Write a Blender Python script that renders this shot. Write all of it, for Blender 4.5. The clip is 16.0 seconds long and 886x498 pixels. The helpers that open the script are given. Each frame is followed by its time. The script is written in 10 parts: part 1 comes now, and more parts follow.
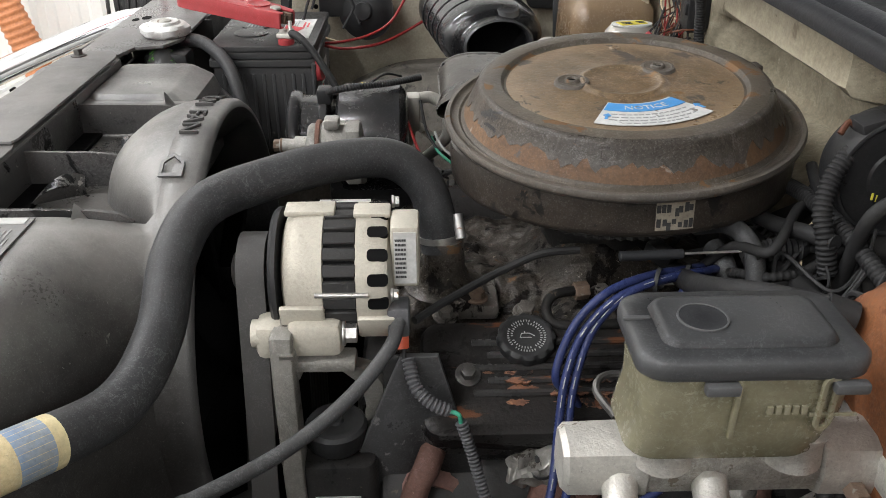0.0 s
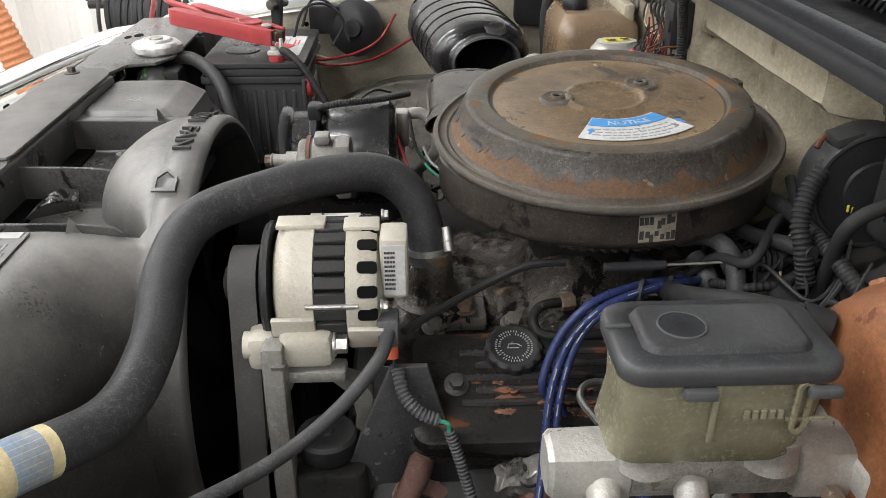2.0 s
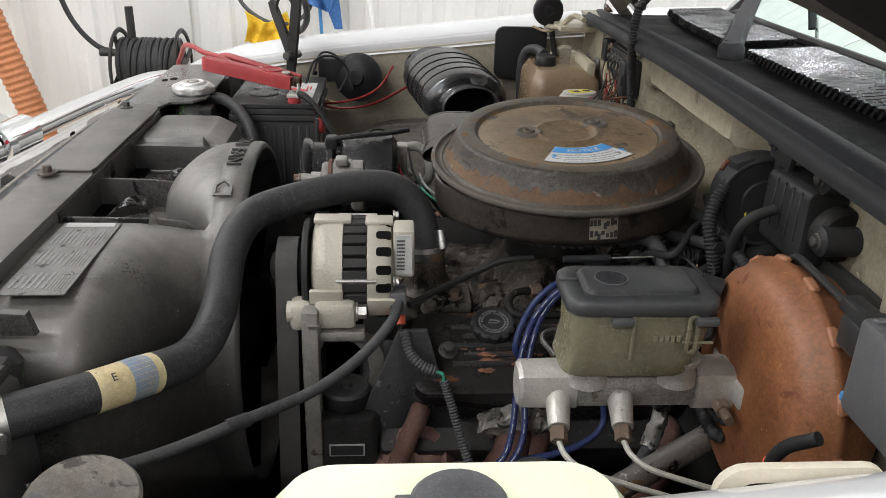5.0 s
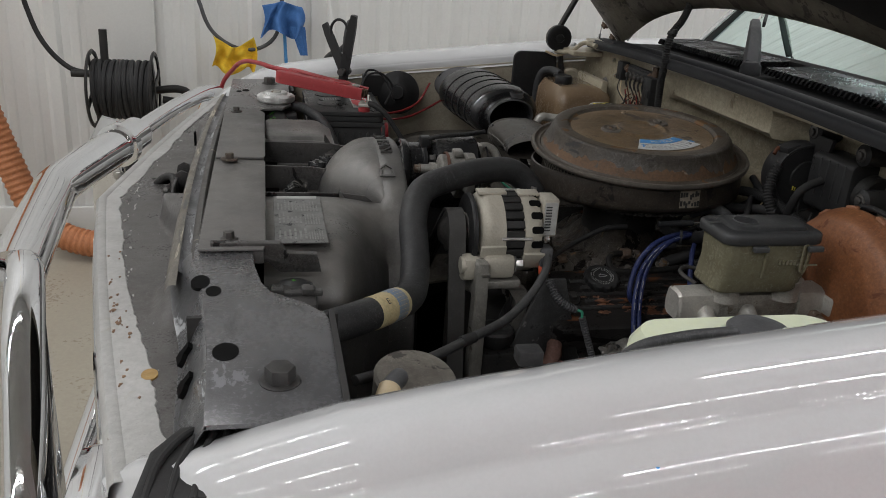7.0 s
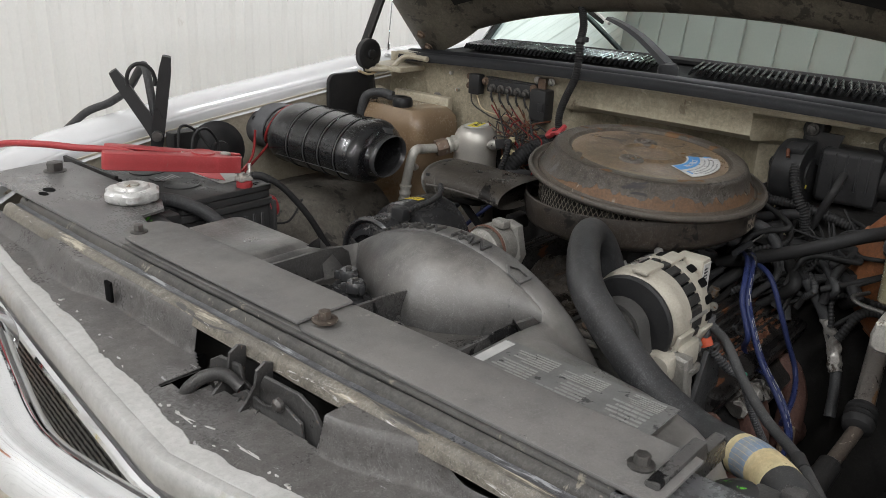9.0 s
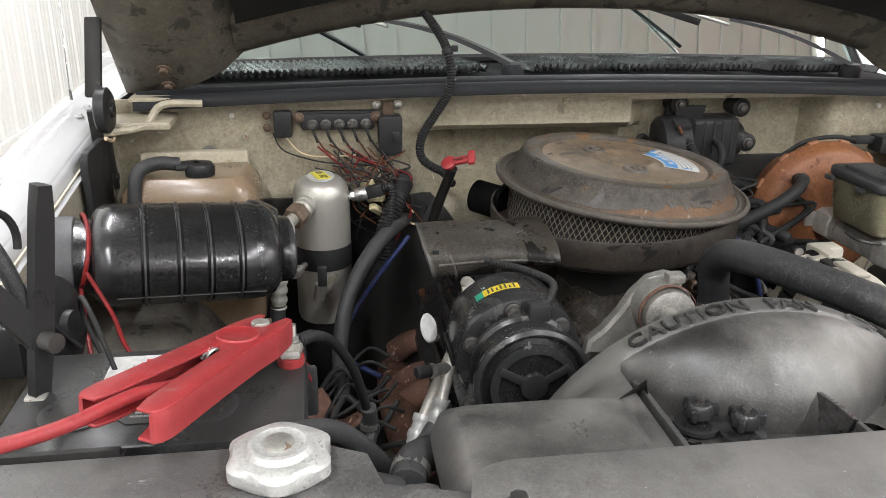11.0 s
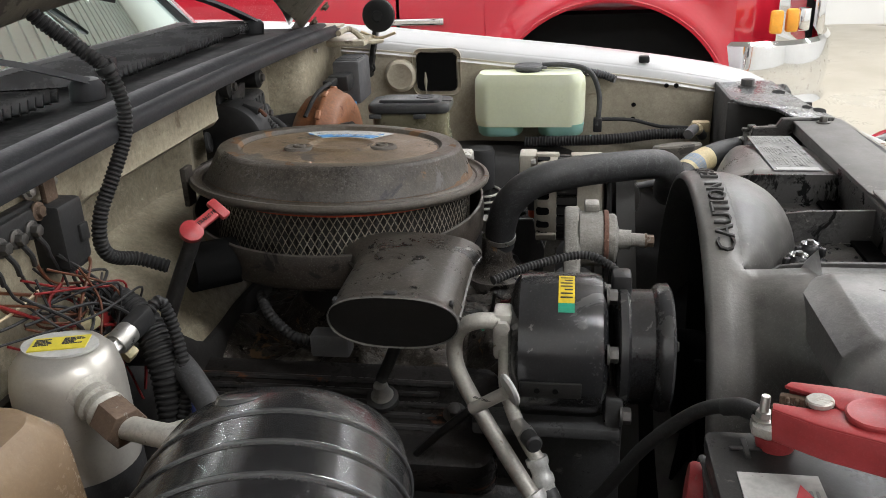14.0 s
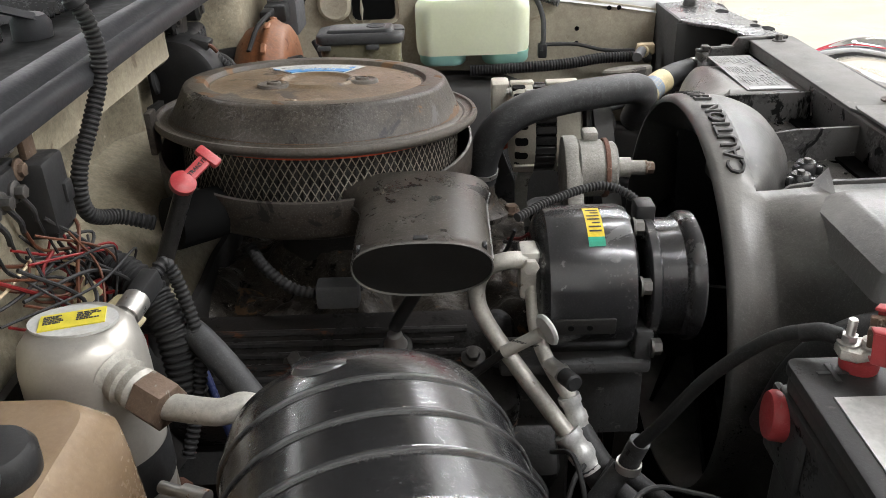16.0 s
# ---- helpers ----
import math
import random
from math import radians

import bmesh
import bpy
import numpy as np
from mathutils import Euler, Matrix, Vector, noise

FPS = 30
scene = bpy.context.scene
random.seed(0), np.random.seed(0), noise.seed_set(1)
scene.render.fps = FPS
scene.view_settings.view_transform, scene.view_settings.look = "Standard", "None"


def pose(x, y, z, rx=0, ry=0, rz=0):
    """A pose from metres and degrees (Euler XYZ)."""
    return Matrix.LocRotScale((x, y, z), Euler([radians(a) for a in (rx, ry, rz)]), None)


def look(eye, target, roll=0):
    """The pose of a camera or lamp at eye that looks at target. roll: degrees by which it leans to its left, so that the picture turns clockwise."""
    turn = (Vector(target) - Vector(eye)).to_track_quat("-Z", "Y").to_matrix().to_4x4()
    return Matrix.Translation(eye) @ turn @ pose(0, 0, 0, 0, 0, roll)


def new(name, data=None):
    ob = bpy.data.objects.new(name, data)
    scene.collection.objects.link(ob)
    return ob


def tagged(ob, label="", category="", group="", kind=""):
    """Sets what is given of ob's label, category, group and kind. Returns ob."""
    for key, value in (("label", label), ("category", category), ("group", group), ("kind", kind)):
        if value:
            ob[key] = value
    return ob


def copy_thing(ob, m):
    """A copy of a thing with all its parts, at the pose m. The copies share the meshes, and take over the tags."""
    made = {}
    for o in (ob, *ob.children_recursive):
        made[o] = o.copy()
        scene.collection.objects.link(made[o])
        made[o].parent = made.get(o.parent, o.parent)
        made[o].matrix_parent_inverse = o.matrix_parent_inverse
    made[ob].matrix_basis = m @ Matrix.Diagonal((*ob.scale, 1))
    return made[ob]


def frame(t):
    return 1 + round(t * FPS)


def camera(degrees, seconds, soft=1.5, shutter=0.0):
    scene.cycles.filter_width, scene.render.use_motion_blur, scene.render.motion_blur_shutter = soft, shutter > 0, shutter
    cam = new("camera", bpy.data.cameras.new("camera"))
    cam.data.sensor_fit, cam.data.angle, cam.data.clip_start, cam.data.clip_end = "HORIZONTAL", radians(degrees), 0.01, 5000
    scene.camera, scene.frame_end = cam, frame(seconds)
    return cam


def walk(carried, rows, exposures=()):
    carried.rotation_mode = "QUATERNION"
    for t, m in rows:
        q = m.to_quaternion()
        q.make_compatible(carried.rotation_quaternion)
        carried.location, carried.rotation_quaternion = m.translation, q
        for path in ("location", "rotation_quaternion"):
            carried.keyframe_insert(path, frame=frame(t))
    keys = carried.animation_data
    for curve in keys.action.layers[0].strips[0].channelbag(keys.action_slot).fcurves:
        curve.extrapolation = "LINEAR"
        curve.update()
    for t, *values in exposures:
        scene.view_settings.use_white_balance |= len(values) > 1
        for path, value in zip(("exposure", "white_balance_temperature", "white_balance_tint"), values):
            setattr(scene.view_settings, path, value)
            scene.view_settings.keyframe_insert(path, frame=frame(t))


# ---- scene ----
cam = camera(57.1, 16.0, 0.9)
PATH = [
    (0, (-0.211, -0.881, 1.459), (-0.167, 0.875, 0.502), -0.1),
    (0.5, (-0.21, -0.882, 1.461), (-0.164, 0.881, 0.517), -0.1),
    (1, (-0.211, -0.886, 1.462), (-0.156, 0.878, 0.522), -0.1),
    (1.5, (-0.209, -0.893, 1.465), (-0.149, 0.875, 0.531), -0.1),
    (2, (-0.209, -0.897, 1.465), (-0.142, 0.875, 0.54), 0.0),
    (2.5, (-0.211, -0.9, 1.466), (-0.137, 0.876, 0.549), 0.1),
    (3, (-0.215, -0.911, 1.469), (-0.134, 0.869, 0.561), 0.1),
    (3.5, (-0.223, -0.934, 1.478), (-0.12, 0.852, 0.583), 0.2),
    (3.7, (-0.226, -0.948, 1.483), (-0.117, 0.839, 0.592), 0.3),
    (5.8, (-0.298, -1.265, 1.511), (-0.17, 0.581, 0.753), 2.3),
    (6, (-0.335, -1.288, 1.499), (-0.212, 0.56, 0.746), 2.2),
    (6.5, (-0.478, -1.343, 1.488), (-0.277, 0.506, 0.752), 3.0),
    (7, (-0.656, -1.365, 1.496), (-0.233, 0.454, 0.78), 4.1),
    (7.5, (-0.801, -1.297, 1.502), (-0.152, 0.46, 0.8), 4.0),
    (8, (-0.947, -1.092, 1.506), (-0.005, 0.533, 0.821), 2.6),
    (8.5, (-1.061, -0.889, 1.502), (0.105, 0.583, 0.812), 3.3),
    (9, (-1.204, -0.627, 1.497), (0.218, 0.596, 0.804), 2.5),
    (9.2, (-1.246, -0.526, 1.503), (0.275, 0.571, 0.809), 2.8),
    (11.3, (-1.112, 0.556, 1.494), (0.688, 0.021, 0.804), 0.5),
    (11.5, (-1.055, 0.626, 1.48), (0.689, -0.073, 0.794), 0.4),
    (12, (-0.883, 0.816, 1.494), (0.652, -0.251, 0.782), -0.8),
    (12.5, (-0.739, 0.951, 1.487), (0.471, -0.466, 0.761), -1.4),
    (13, (-0.605, 1.057, 1.488), (0.272, -0.583, 0.753), -0.9),
    (13.5, (-0.424, 1.021, 1.462), (0.094, -0.764, 0.722), -1.6),
    (14, (-0.285, 0.984, 1.467), (0.008, -0.845, 0.713), -2.2),
    (14.5, (-0.205, 0.981, 1.468), (-0.051, -0.847, 0.67), -3.5),
    (15, (-0.17, 0.963, 1.461), (-0.084, -0.841, 0.603), -3.0),
    (15.5, (-0.155, 0.951, 1.459), (-0.111, -0.837, 0.564), -2.5),
    (16, (-0.151, 0.948, 1.459), (-0.129, -0.831, 0.547), -2.1),
]
EXPOSURES = [(0, .38), (2.5, .43), (3.7, .42), (5.8, -.62), (6.3, -.90), (7.2, -1.22), (8.0, -.88), (8.5, -.62), (9.2, -.40), (11.3, .27), (12.0, .36), (12.8, .16), (13.5, .04), (14.5, .26), (16, .50)]
walk(cam, [(t, look(eye, target, roll)) for t, eye, target, roll in PATH], EXPOSURES)
# ---- world, lamps ----
world = bpy.data.worlds.new("workshop_air")
scene.world = world
world.use_nodes = True
world.node_tree.nodes["Background"].inputs[0].default_value = (0.9, 0.95, 1.0, 1)
world.node_tree.nodes["Background"].inputs[1].default_value = 0.02
LAMP_POWER = 96.0
LAMP_SPOTS = [(x, y) for y in (1.5, -1.6, -4.4, -7.6) for x in (-5.6, -2.6, 1.9, 5.0)]
CEIL = 4.35


# ---- helpers ----
def V(*a):
    return Vector(a)


def mat(name, col, rough=0.5, metal=0.0, col2=None, amt=0.5, scale=14.0, fine=160.0, grain=0.25, bump=0.15,
        spots=None, streak=None, coat=0.0, glass=0.0, ior=1.45, sss=0.0, rvar=0.15, bscale=None, dust=0.10, wear=0.35, scuff=None, dust_sheen=0.0, dust_sheen_col=(.25, .243, .23), spec=None):
    """col/col2 blotches at scale, fine grain, sharp-edged spots (colour, scale, cover, roughness), bump in mm-like strength."""
    lum = sum(col) / 3
    if spec is None and lum < .1:
        spec = .25
    m = bpy.data.materials.new(name)
    m.use_nodes = True
    nt = m.node_tree
    N, L = nt.nodes, nt.links
    b = N["Principled BSDF"]
    tc = N.new("ShaderNodeTexCoord")

    def noise_tex(sc, detail=6, rough_=0.6, stretch=None):
        n = N.new("ShaderNodeTexNoise")
        n.inputs["Scale"].default_value, n.inputs["Detail"].default_value = sc, detail
        n.inputs["Roughness"].default_value = rough_
        if stretch:
            mp = N.new("ShaderNodeMapping")
            mp.inputs["Scale"].default_value = stretch
            L.new(tc.outputs["Object"], mp.inputs["Vector"])
            L.new(mp.outputs["Vector"], n.inputs["Vector"])
        else:
            L.new(tc.outputs["Object"], n.inputs["Vector"])
        return n

    def ramp(src, a, c):
        r = N.new("ShaderNodeMapRange")
        r.inputs["From Min"].default_value, r.inputs["From Max"].default_value = a, c
        L.new(src, r.inputs["Value"])
        return r.outputs["Result"]

    def mix(fac, a, c, mode="MIX"):
        x = N.new("ShaderNodeMix")
        x.data_type, x.blend_type = "RGBA", mode
        for i, v in ((0, fac), (6, a), (7, c)):
            if isinstance(v, (int, float)):
                x.inputs[i].default_value = v
            elif isinstance(v, tuple):
                x.inputs[i].default_value = (*v[:3], 1)
            else:
                L.new(v, x.inputs[i])
        return x.outputs[2]

    if col2 is None:
        col2 = tuple(c * 0.72 for c in col)
    big = noise_tex(scale)
    f = ramp(big.outputs["Fac"], 0.5 - 0.28 / max(amt, 0.05) * 0.5, 0.5 + 0.28 / max(amt, 0.05) * 0.5)
    c = mix(f, col, col2)
    fn = noise_tex(fine, 3)
    c = mix(min(grain * 1.5, .8), c, mix(ramp(fn.outputs["Fac"], 0.36, 0.64), (0.50, 0.50, 0.50), (1.04, 1.04, 1.04)), "MULTIPLY")
    if dust:
        sp = noise_tex(620, 2)
        c = mix(dust, c, mix(ramp(sp.outputs["Fac"], 0.56, 0.68), c, tuple(min(v * 1.2 + .22, .8) for v in col)))
        dk = noise_tex(430, 2)
        mm = N.new("ShaderNodeMapRange")
        mm.inputs["From Min"].default_value, mm.inputs["From Max"].default_value = 0.60, 0.70
        mm.inputs["To Max"].default_value = min(dust * 3, .6)
        L.new(dk.outputs["Fac"], mm.inputs["Value"])
        c = mix(mm.outputs["Result"], c, tuple(v * .35 for v in col))
    scuff = min(dust * 1.6, .4) if scuff is None else scuff
    if scuff:
        # hairline scuffs and dried runs, in patches
        sl = noise_tex(34, 10, 0.68)
        sl.inputs["Distortion"].default_value = 0.8
        ab = N.new("ShaderNodeMath")
        ab.operation = "SUBTRACT"
        L.new(sl.outputs["Fac"], ab.inputs[0])
        ab.inputs[1].default_value = 0.52
        a2 = N.new("ShaderNodeMath")
        a2.operation = "ABSOLUTE"
        L.new(ab.outputs[0], a2.inputs[0])
        patch = noise_tex(7.5, 4, 0.6)
        pm = N.new("ShaderNodeMath")
        pm.operation = "MULTIPLY"
        L.new(ramp(a2.outputs[0], 0.012, 0.002), pm.inputs[0])
        L.new(ramp(patch.outputs["Fac"], 0.44, 0.58), pm.inputs[1])
        p2 = N.new("ShaderNodeMath")
        p2.operation = "MULTIPLY"
        L.new(pm.outputs[0], p2.inputs[0])
        p2.inputs[1].default_value = scuff
        c = mix(p2.outputs[0], c, tuple(min(v * 1.5 + .20, .8) for v in col))
        mot = noise_tex(58, 7, 0.7)
        c = mix(min(scuff * 1.6, .6), c, mix(ramp(mot.outputs["Fac"], 0.38, 0.60), (0.52, 0.50, 0.48), (1.10, 1.10, 1.10)), "MULTIPLY")
    # paler upward faces: lying dust, plus sheen painted into the shroud's colour
    if dust_sheen:
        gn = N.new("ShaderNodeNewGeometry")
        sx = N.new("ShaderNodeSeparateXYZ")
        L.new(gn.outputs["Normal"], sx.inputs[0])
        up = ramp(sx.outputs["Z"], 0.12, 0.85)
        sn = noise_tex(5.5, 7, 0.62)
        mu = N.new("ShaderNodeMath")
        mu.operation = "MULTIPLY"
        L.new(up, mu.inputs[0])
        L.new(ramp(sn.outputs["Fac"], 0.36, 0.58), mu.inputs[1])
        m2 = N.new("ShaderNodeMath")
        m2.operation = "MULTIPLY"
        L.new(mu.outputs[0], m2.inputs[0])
        m2.inputs[1].default_value = dust_sheen
        c = mix(m2.outputs[0], c, dust_sheen_col)
    if wear:
        gm = N.new("ShaderNodeNewGeometry")
        we = N.new("ShaderNodeMapRange")
        we.inputs["From Min"].default_value, we.inputs["From Max"].default_value = 0.515, 0.60
        we.inputs["To Max"].default_value = wear
        L.new(gm.outputs["Pointiness"], we.inputs["Value"])
        c = mix(we.outputs["Result"], c, tuple(min(v * 1.5 + .08, .85) for v in col))
    rough_out = ramp(big.outputs["Fac"], 0.3, 0.7)
    rm = N.new("ShaderNodeMapRange")
    L.new(rough_out, rm.inputs["Value"])
    rm.inputs["To Min"].default_value, rm.inputs["To Max"].default_value = max(rough - rvar, 0.02), min(rough + rvar, 1.0)
    # patchy gloss at the grain's own size
    fr = N.new("ShaderNodeMapRange")
    L.new(fn.outputs["Fac"], fr.inputs["Value"])
    fr.inputs["From Min"].default_value, fr.inputs["From Max"].default_value = 0.35, 0.65
    fr.inputs["To Min"].default_value, fr.inputs["To Max"].default_value = -min(rvar, .05), min(rvar, .05)
    ra = N.new("ShaderNodeMath")
    ra.use_clamp = True
    L.new(rm.outputs["Result"], ra.inputs[0])
    L.new(fr.outputs["Result"], ra.inputs[1])
    rsock, msock = ra.outputs[0], None
    for k, (scol, ssc, cover, srough) in enumerate(spots or ()):
        sn = noise_tex(ssc, 8, 0.65, streak)
        sn.inputs["Distortion"].default_value = 0.4 * (k + 1)
        cut = 0.5 + 0.11 * 4.91 * ((1 - cover) ** 0.14 - cover ** 0.14)
        sf = ramp(sn.outputs["Fac"], cut - 0.012, cut + 0.02)
        c = mix(sf, c, scol)
        mm = N.new("ShaderNodeMix")
        L.new(sf, mm.inputs[0])
        L.new(rsock, mm.inputs[2])
        mm.inputs[3].default_value = srough
        rsock = mm.outputs[0]
        if metal:
            mt = N.new("ShaderNodeMapRange")
            L.new(sf, mt.inputs["Value"])
            mt.inputs["To Min"].default_value, mt.inputs["To Max"].default_value = metal, 0.0
            msock = mt.outputs["Result"]
    L.new(c, b.inputs["Base Color"])
    L.new(rsock, b.inputs["Roughness"])
    b.inputs["Metallic"].default_value = metal
    if msock:
        L.new(msock, b.inputs["Metallic"])
    b.inputs["IOR"].default_value = ior
    if spec is not None:
        b.inputs["Specular IOR Level"].default_value = spec
    b.inputs["Coat Weight"].default_value = coat
    b.inputs["Coat Roughness"].default_value = 0.04
    b.inputs["Transmission Weight"].default_value = glass
    if sss:
        b.inputs["Subsurface Weight"].default_value = sss
        b.inputs["Subsurface Radius"].default_value = (0.02, 0.02, 0.012)
    if bump:
        bp = N.new("ShaderNodeBump")
        bp.inputs["Strength"].default_value, bp.inputs["Distance"].default_value = min(bump * 1.5, 1), 0.0013
        L.new(noise_tex(bscale or fine, 4).outputs["Fac"], bp.inputs["Height"])
        L.new(bp.outputs["Normal"], b.inputs["Normal"])
    return m


def glow(name, col, strength):
    m = bpy.data.materials.new(name)
    m.use_nodes = True
    b = m.node_tree.nodes["Principled BSDF"]
    b.inputs["Base Color"].default_value = (*col, 1)
    b.inputs["Emission Color"].default_value = (*col, 1)
    b.inputs["Emission Strength"].default_value = strength
    return m


def thing(name, loc, label, category, group="", kind=""):
    ob = new(name)
    ob.empty_display_size = 0.02
    ob.location = loc
    return tagged(ob, label, category, group, kind)


def link(ob, parent):
    if parent is not None:
        ob.parent = parent
        p, inv = parent, Matrix.Identity(4)
        chain = []
        while p is not None:
            chain.append(p)
            p = p.parent
        m = Matrix.Identity(4)
        for q in reversed(chain):
            m = m @ q.matrix_parent_inverse @ q.matrix_basis
        ob.matrix_parent_inverse = m.inverted()
    return ob


def part(name, bm, material, parent=None, label="", sharp=38, flat=False, kind="", category=""):
    bmesh.ops.recalc_face_normals(bm, faces=bm.faces[:])
    me = bpy.data.meshes.new(name)
    bm.to_mesh(me)
    bm.free()
    for p in me.polygons:
        p.use_smooth = not flat
    if not flat:
        me.set_sharp_from_angle(angle=radians(sharp))
    for mm in material if isinstance(material, (list, tuple)) else [material]:
        me.materials.append(mm)
    ob = new(name, me)
    link(ob, parent)
    return tagged(ob, label, category, "", kind)


def B():
    return bmesh.new()


def bx(bm, c, s, m=None, bev=0.0, seg=2, taper=None):
    """Box with centre c and sizes s, in the frame m; taper scales the top in x and y."""
    vs = []
    for x in (-.5, .5):
        for y in (-.5, .5):
            for z in (-.5, .5):
                k = taper if taper and z > 0 else (1, 1)
                p = V(c[0] + x * s[0] * k[0], c[1] + y * s[1] * k[1], c[2] + z * s[2])
                vs.append(bm.verts.new(m @ p if m else p))
    fs = [bm.faces.new([vs[i] for i in q]) for q in ((0, 1, 3, 2), (4, 6, 7, 5), (0, 4, 5, 1), (2, 3, 7, 6), (0, 2, 6, 4), (1, 5, 7, 3))]
    if bev:
        es = list({e for f in fs for e in f.edges})
        bmesh.ops.bevel(bm, geom=es, offset=bev, segments=seg, affect="EDGES", profile=0.5)
    return bm


def loft(bm, rings, cap=True, closed=True):
    rows = [[bm.verts.new(p) for p in r] for r in rings]
    n = len(rows[0])
    for a, b in zip(rows, rows[1:]):
        for i in range(n if closed else n - 1):
            j = (i + 1) % n
            try:
                bm.faces.new((a[i], a[j], b[j], b[i]))
            except ValueError:
                pass
    if cap and closed:
        for r in (rows[0], rows[-1]):
            if len(r) > 2:
                bm.faces.new(r)
    return bm


def axis_m(o, d, up=(0, 0, 1)):
    """Frame at o whose z runs along d."""
    return Matrix.Translation(o) @ Vector(d).to_track_quat("Z", "Y").to_matrix().to_4x4()


def axis_x(o, n):
    """Frame at o whose z runs along n and whose x stays in the world's xz plane."""
    z = Vector(n).normalized()
    x = (V(1, 0, 0) - z * z.x).normalized()
    y = z.cross(x)
    m = Matrix((x, y, z)).transposed().to_4x4()
    return Matrix.Translation(o) @ m


def lathe(bm, prof, m=None, n=40, cap=True):
    """prof: (radius, height) along the frame's z."""
    m = m or Matrix.Identity(4)
    rings = [[m @ V(r * math.cos(2 * math.pi * i / n), r * math.sin(2 * math.pi * i / n), h) for i in range(n)] for r, h in prof]
    return loft(bm, rings, cap)


def cyl(bm, a, b, r, n=20, r2=None, bev=0.0):
    a, b = Vector(a), Vector(b)
    h = (b - a).length
    r2 = r if r2 is None else r2
    pr = [(r, 0), (r2, h)] if not bev else [(r - bev, 0), (r, bev), (r2, h - bev), (r2 - bev, h)]
    return lathe(bm, pr, axis_m(a, b - a), n)


def spline(pts, k=8):
    """Catmull-Rom through pts."""
    P = [Vector(p) for p in pts]
    P = [P[0] * 2 - P[1], *P, P[-1] * 2 - P[-2]]
    out = []
    for a, b, c, d in zip(P, P[1:], P[2:], P[3:]):
        for i in range(k):
            t = i / k
            out.append(0.5 * ((2 * b) + (c - a) * t + (2 * a - 5 * b + 4 * c - d) * t * t + (3 * b - a - 3 * c + d) * t ** 3))
    out.append(P[-2])
    return out


def tube(bm, pts, r, n=12, k=8, curve=True, ribs=0.0, pitch=0.006, cap=True, sx=1.0):
    """Pipe along pts; r a number or a function of 0..1; ribs: depth of corrugation every pitch metres."""
    P = spline(pts, k) if curve else [Vector(p) for p in pts]
    if ribs:
        acc, Q = [0.0], []
        for a, b in zip(P, P[1:]):
            acc.append(acc[-1] + (b - a).length)
        step = pitch / 4
        total, i, d = acc[-1], 0, 0.0
        while d < total:
            while i < len(acc) - 2 and acc[i + 1] < d:
                i += 1
            f = (d - acc[i]) / max(acc[i + 1] - acc[i], 1e-9)
            Q.append(P[i].lerp(P[i + 1], f))
            d += step
        P = Q
    rings, up = [], None
    for i, p in enumerate(P):
        d = (P[min(i + 1, len(P) - 1)] - P[max(i - 1, 0)]).normalized()
        if up is None:
            up = d.orthogonal().normalized()
        up = (up - d * up.dot(d)).normalized()
        side = d.cross(up)
        rr = r(i / max(len(P) - 1, 1)) if callable(r) else r
        if ribs and i % 4 >= 2:
            rr -= ribs
        rings.append([p + up * (rr * math.cos(2 * math.pi * j / n)) + side * (rr * sx * math.sin(2 * math.pi * j / n)) for j in range(n)])
    return loft(bm, rings, cap)


def prism(bm, outline, z0, z1, m=None, bev=0.0, seg=2):
    """Outline in the frame's xy, extruded from z0 to z1, with bevelled rims."""
    m = m or Matrix.Identity(4)
    n = len(outline)
    c = sum((V(x, y, 0) for x, y in outline), V(0, 0, 0)) / n
    if bev:
        def inset(d):
            out = []
            for i in range(n):
                p, a, b = (V(*outline[j % n], 0) for j in (i, i - 1, i + 1))
                n1, n2 = ((p - a).orthogonal(), (b - p).orthogonal())
                n1, n2 = V(p.y - a.y, a.x - p.x, 0).normalized(), V(b.y - p.y, p.x - b.x, 0).normalized()
                nn = (n1 + n2)
                nn = nn.normalized() / max(0.5, nn.length / 2) if nn.length > 1e-6 else n1
                out.append(p - nn * d)
            return out
        area = sum(outline[i - 1][0] * outline[i][1] - outline[i][0] * outline[i - 1][1] for i in range(n))
        s = 1 if area > 0 else -1
        rows = [(inset(s * bev), z0), (inset(0), z0 + bev), (inset(0), z1 - bev), (inset(s * bev * 0.3), z1 - bev * 0.3), (inset(s * bev), z1)]
        rings = [[m @ V(p.x, p.y, z) for p in ps] for ps, z in rows]
    else:
        rings = [[m @ V(x, y, z) for x, y in outline] for z in (z0, z1)]
    return loft(bm, rings)


def rrect(w, h, r, n=5, cx=0.0, cy=0.0):
    out = []
    for sx, sy, a0 in ((1, 1, 0), (-1, 1, 90), (-1, -1, 180), (1, -1, 270)):
        for i in range(n + 1):
            a = radians(a0 + 90 * i / n)
            out.append((cx + sx * (w / 2 - r) + r * math.cos(a), cy + sy * (h / 2 - r) + r * math.sin(a)))
    return out


def circle(r, n=24, cx=0, cy=0, a0=0):
    return [(cx + r * math.cos(a0 + 2 * math.pi * i / n), cy + r * math.sin(a0 + 2 * math.pi * i / n)) for i in range(n)]


def hexhead(bm, p, d=(0, 0, 1), w=0.013, h=0.008, washer=0.011):
    m = axis_m(p, d)
    if washer:
        lathe(bm, [(washer, -0.001), (washer, 0.0012), (washer * .8, 0.002)], m, 20)
    prism(bm, circle(w / 2 * 1.15, 6), 0.001, h, m, 0.0008)
    return bm


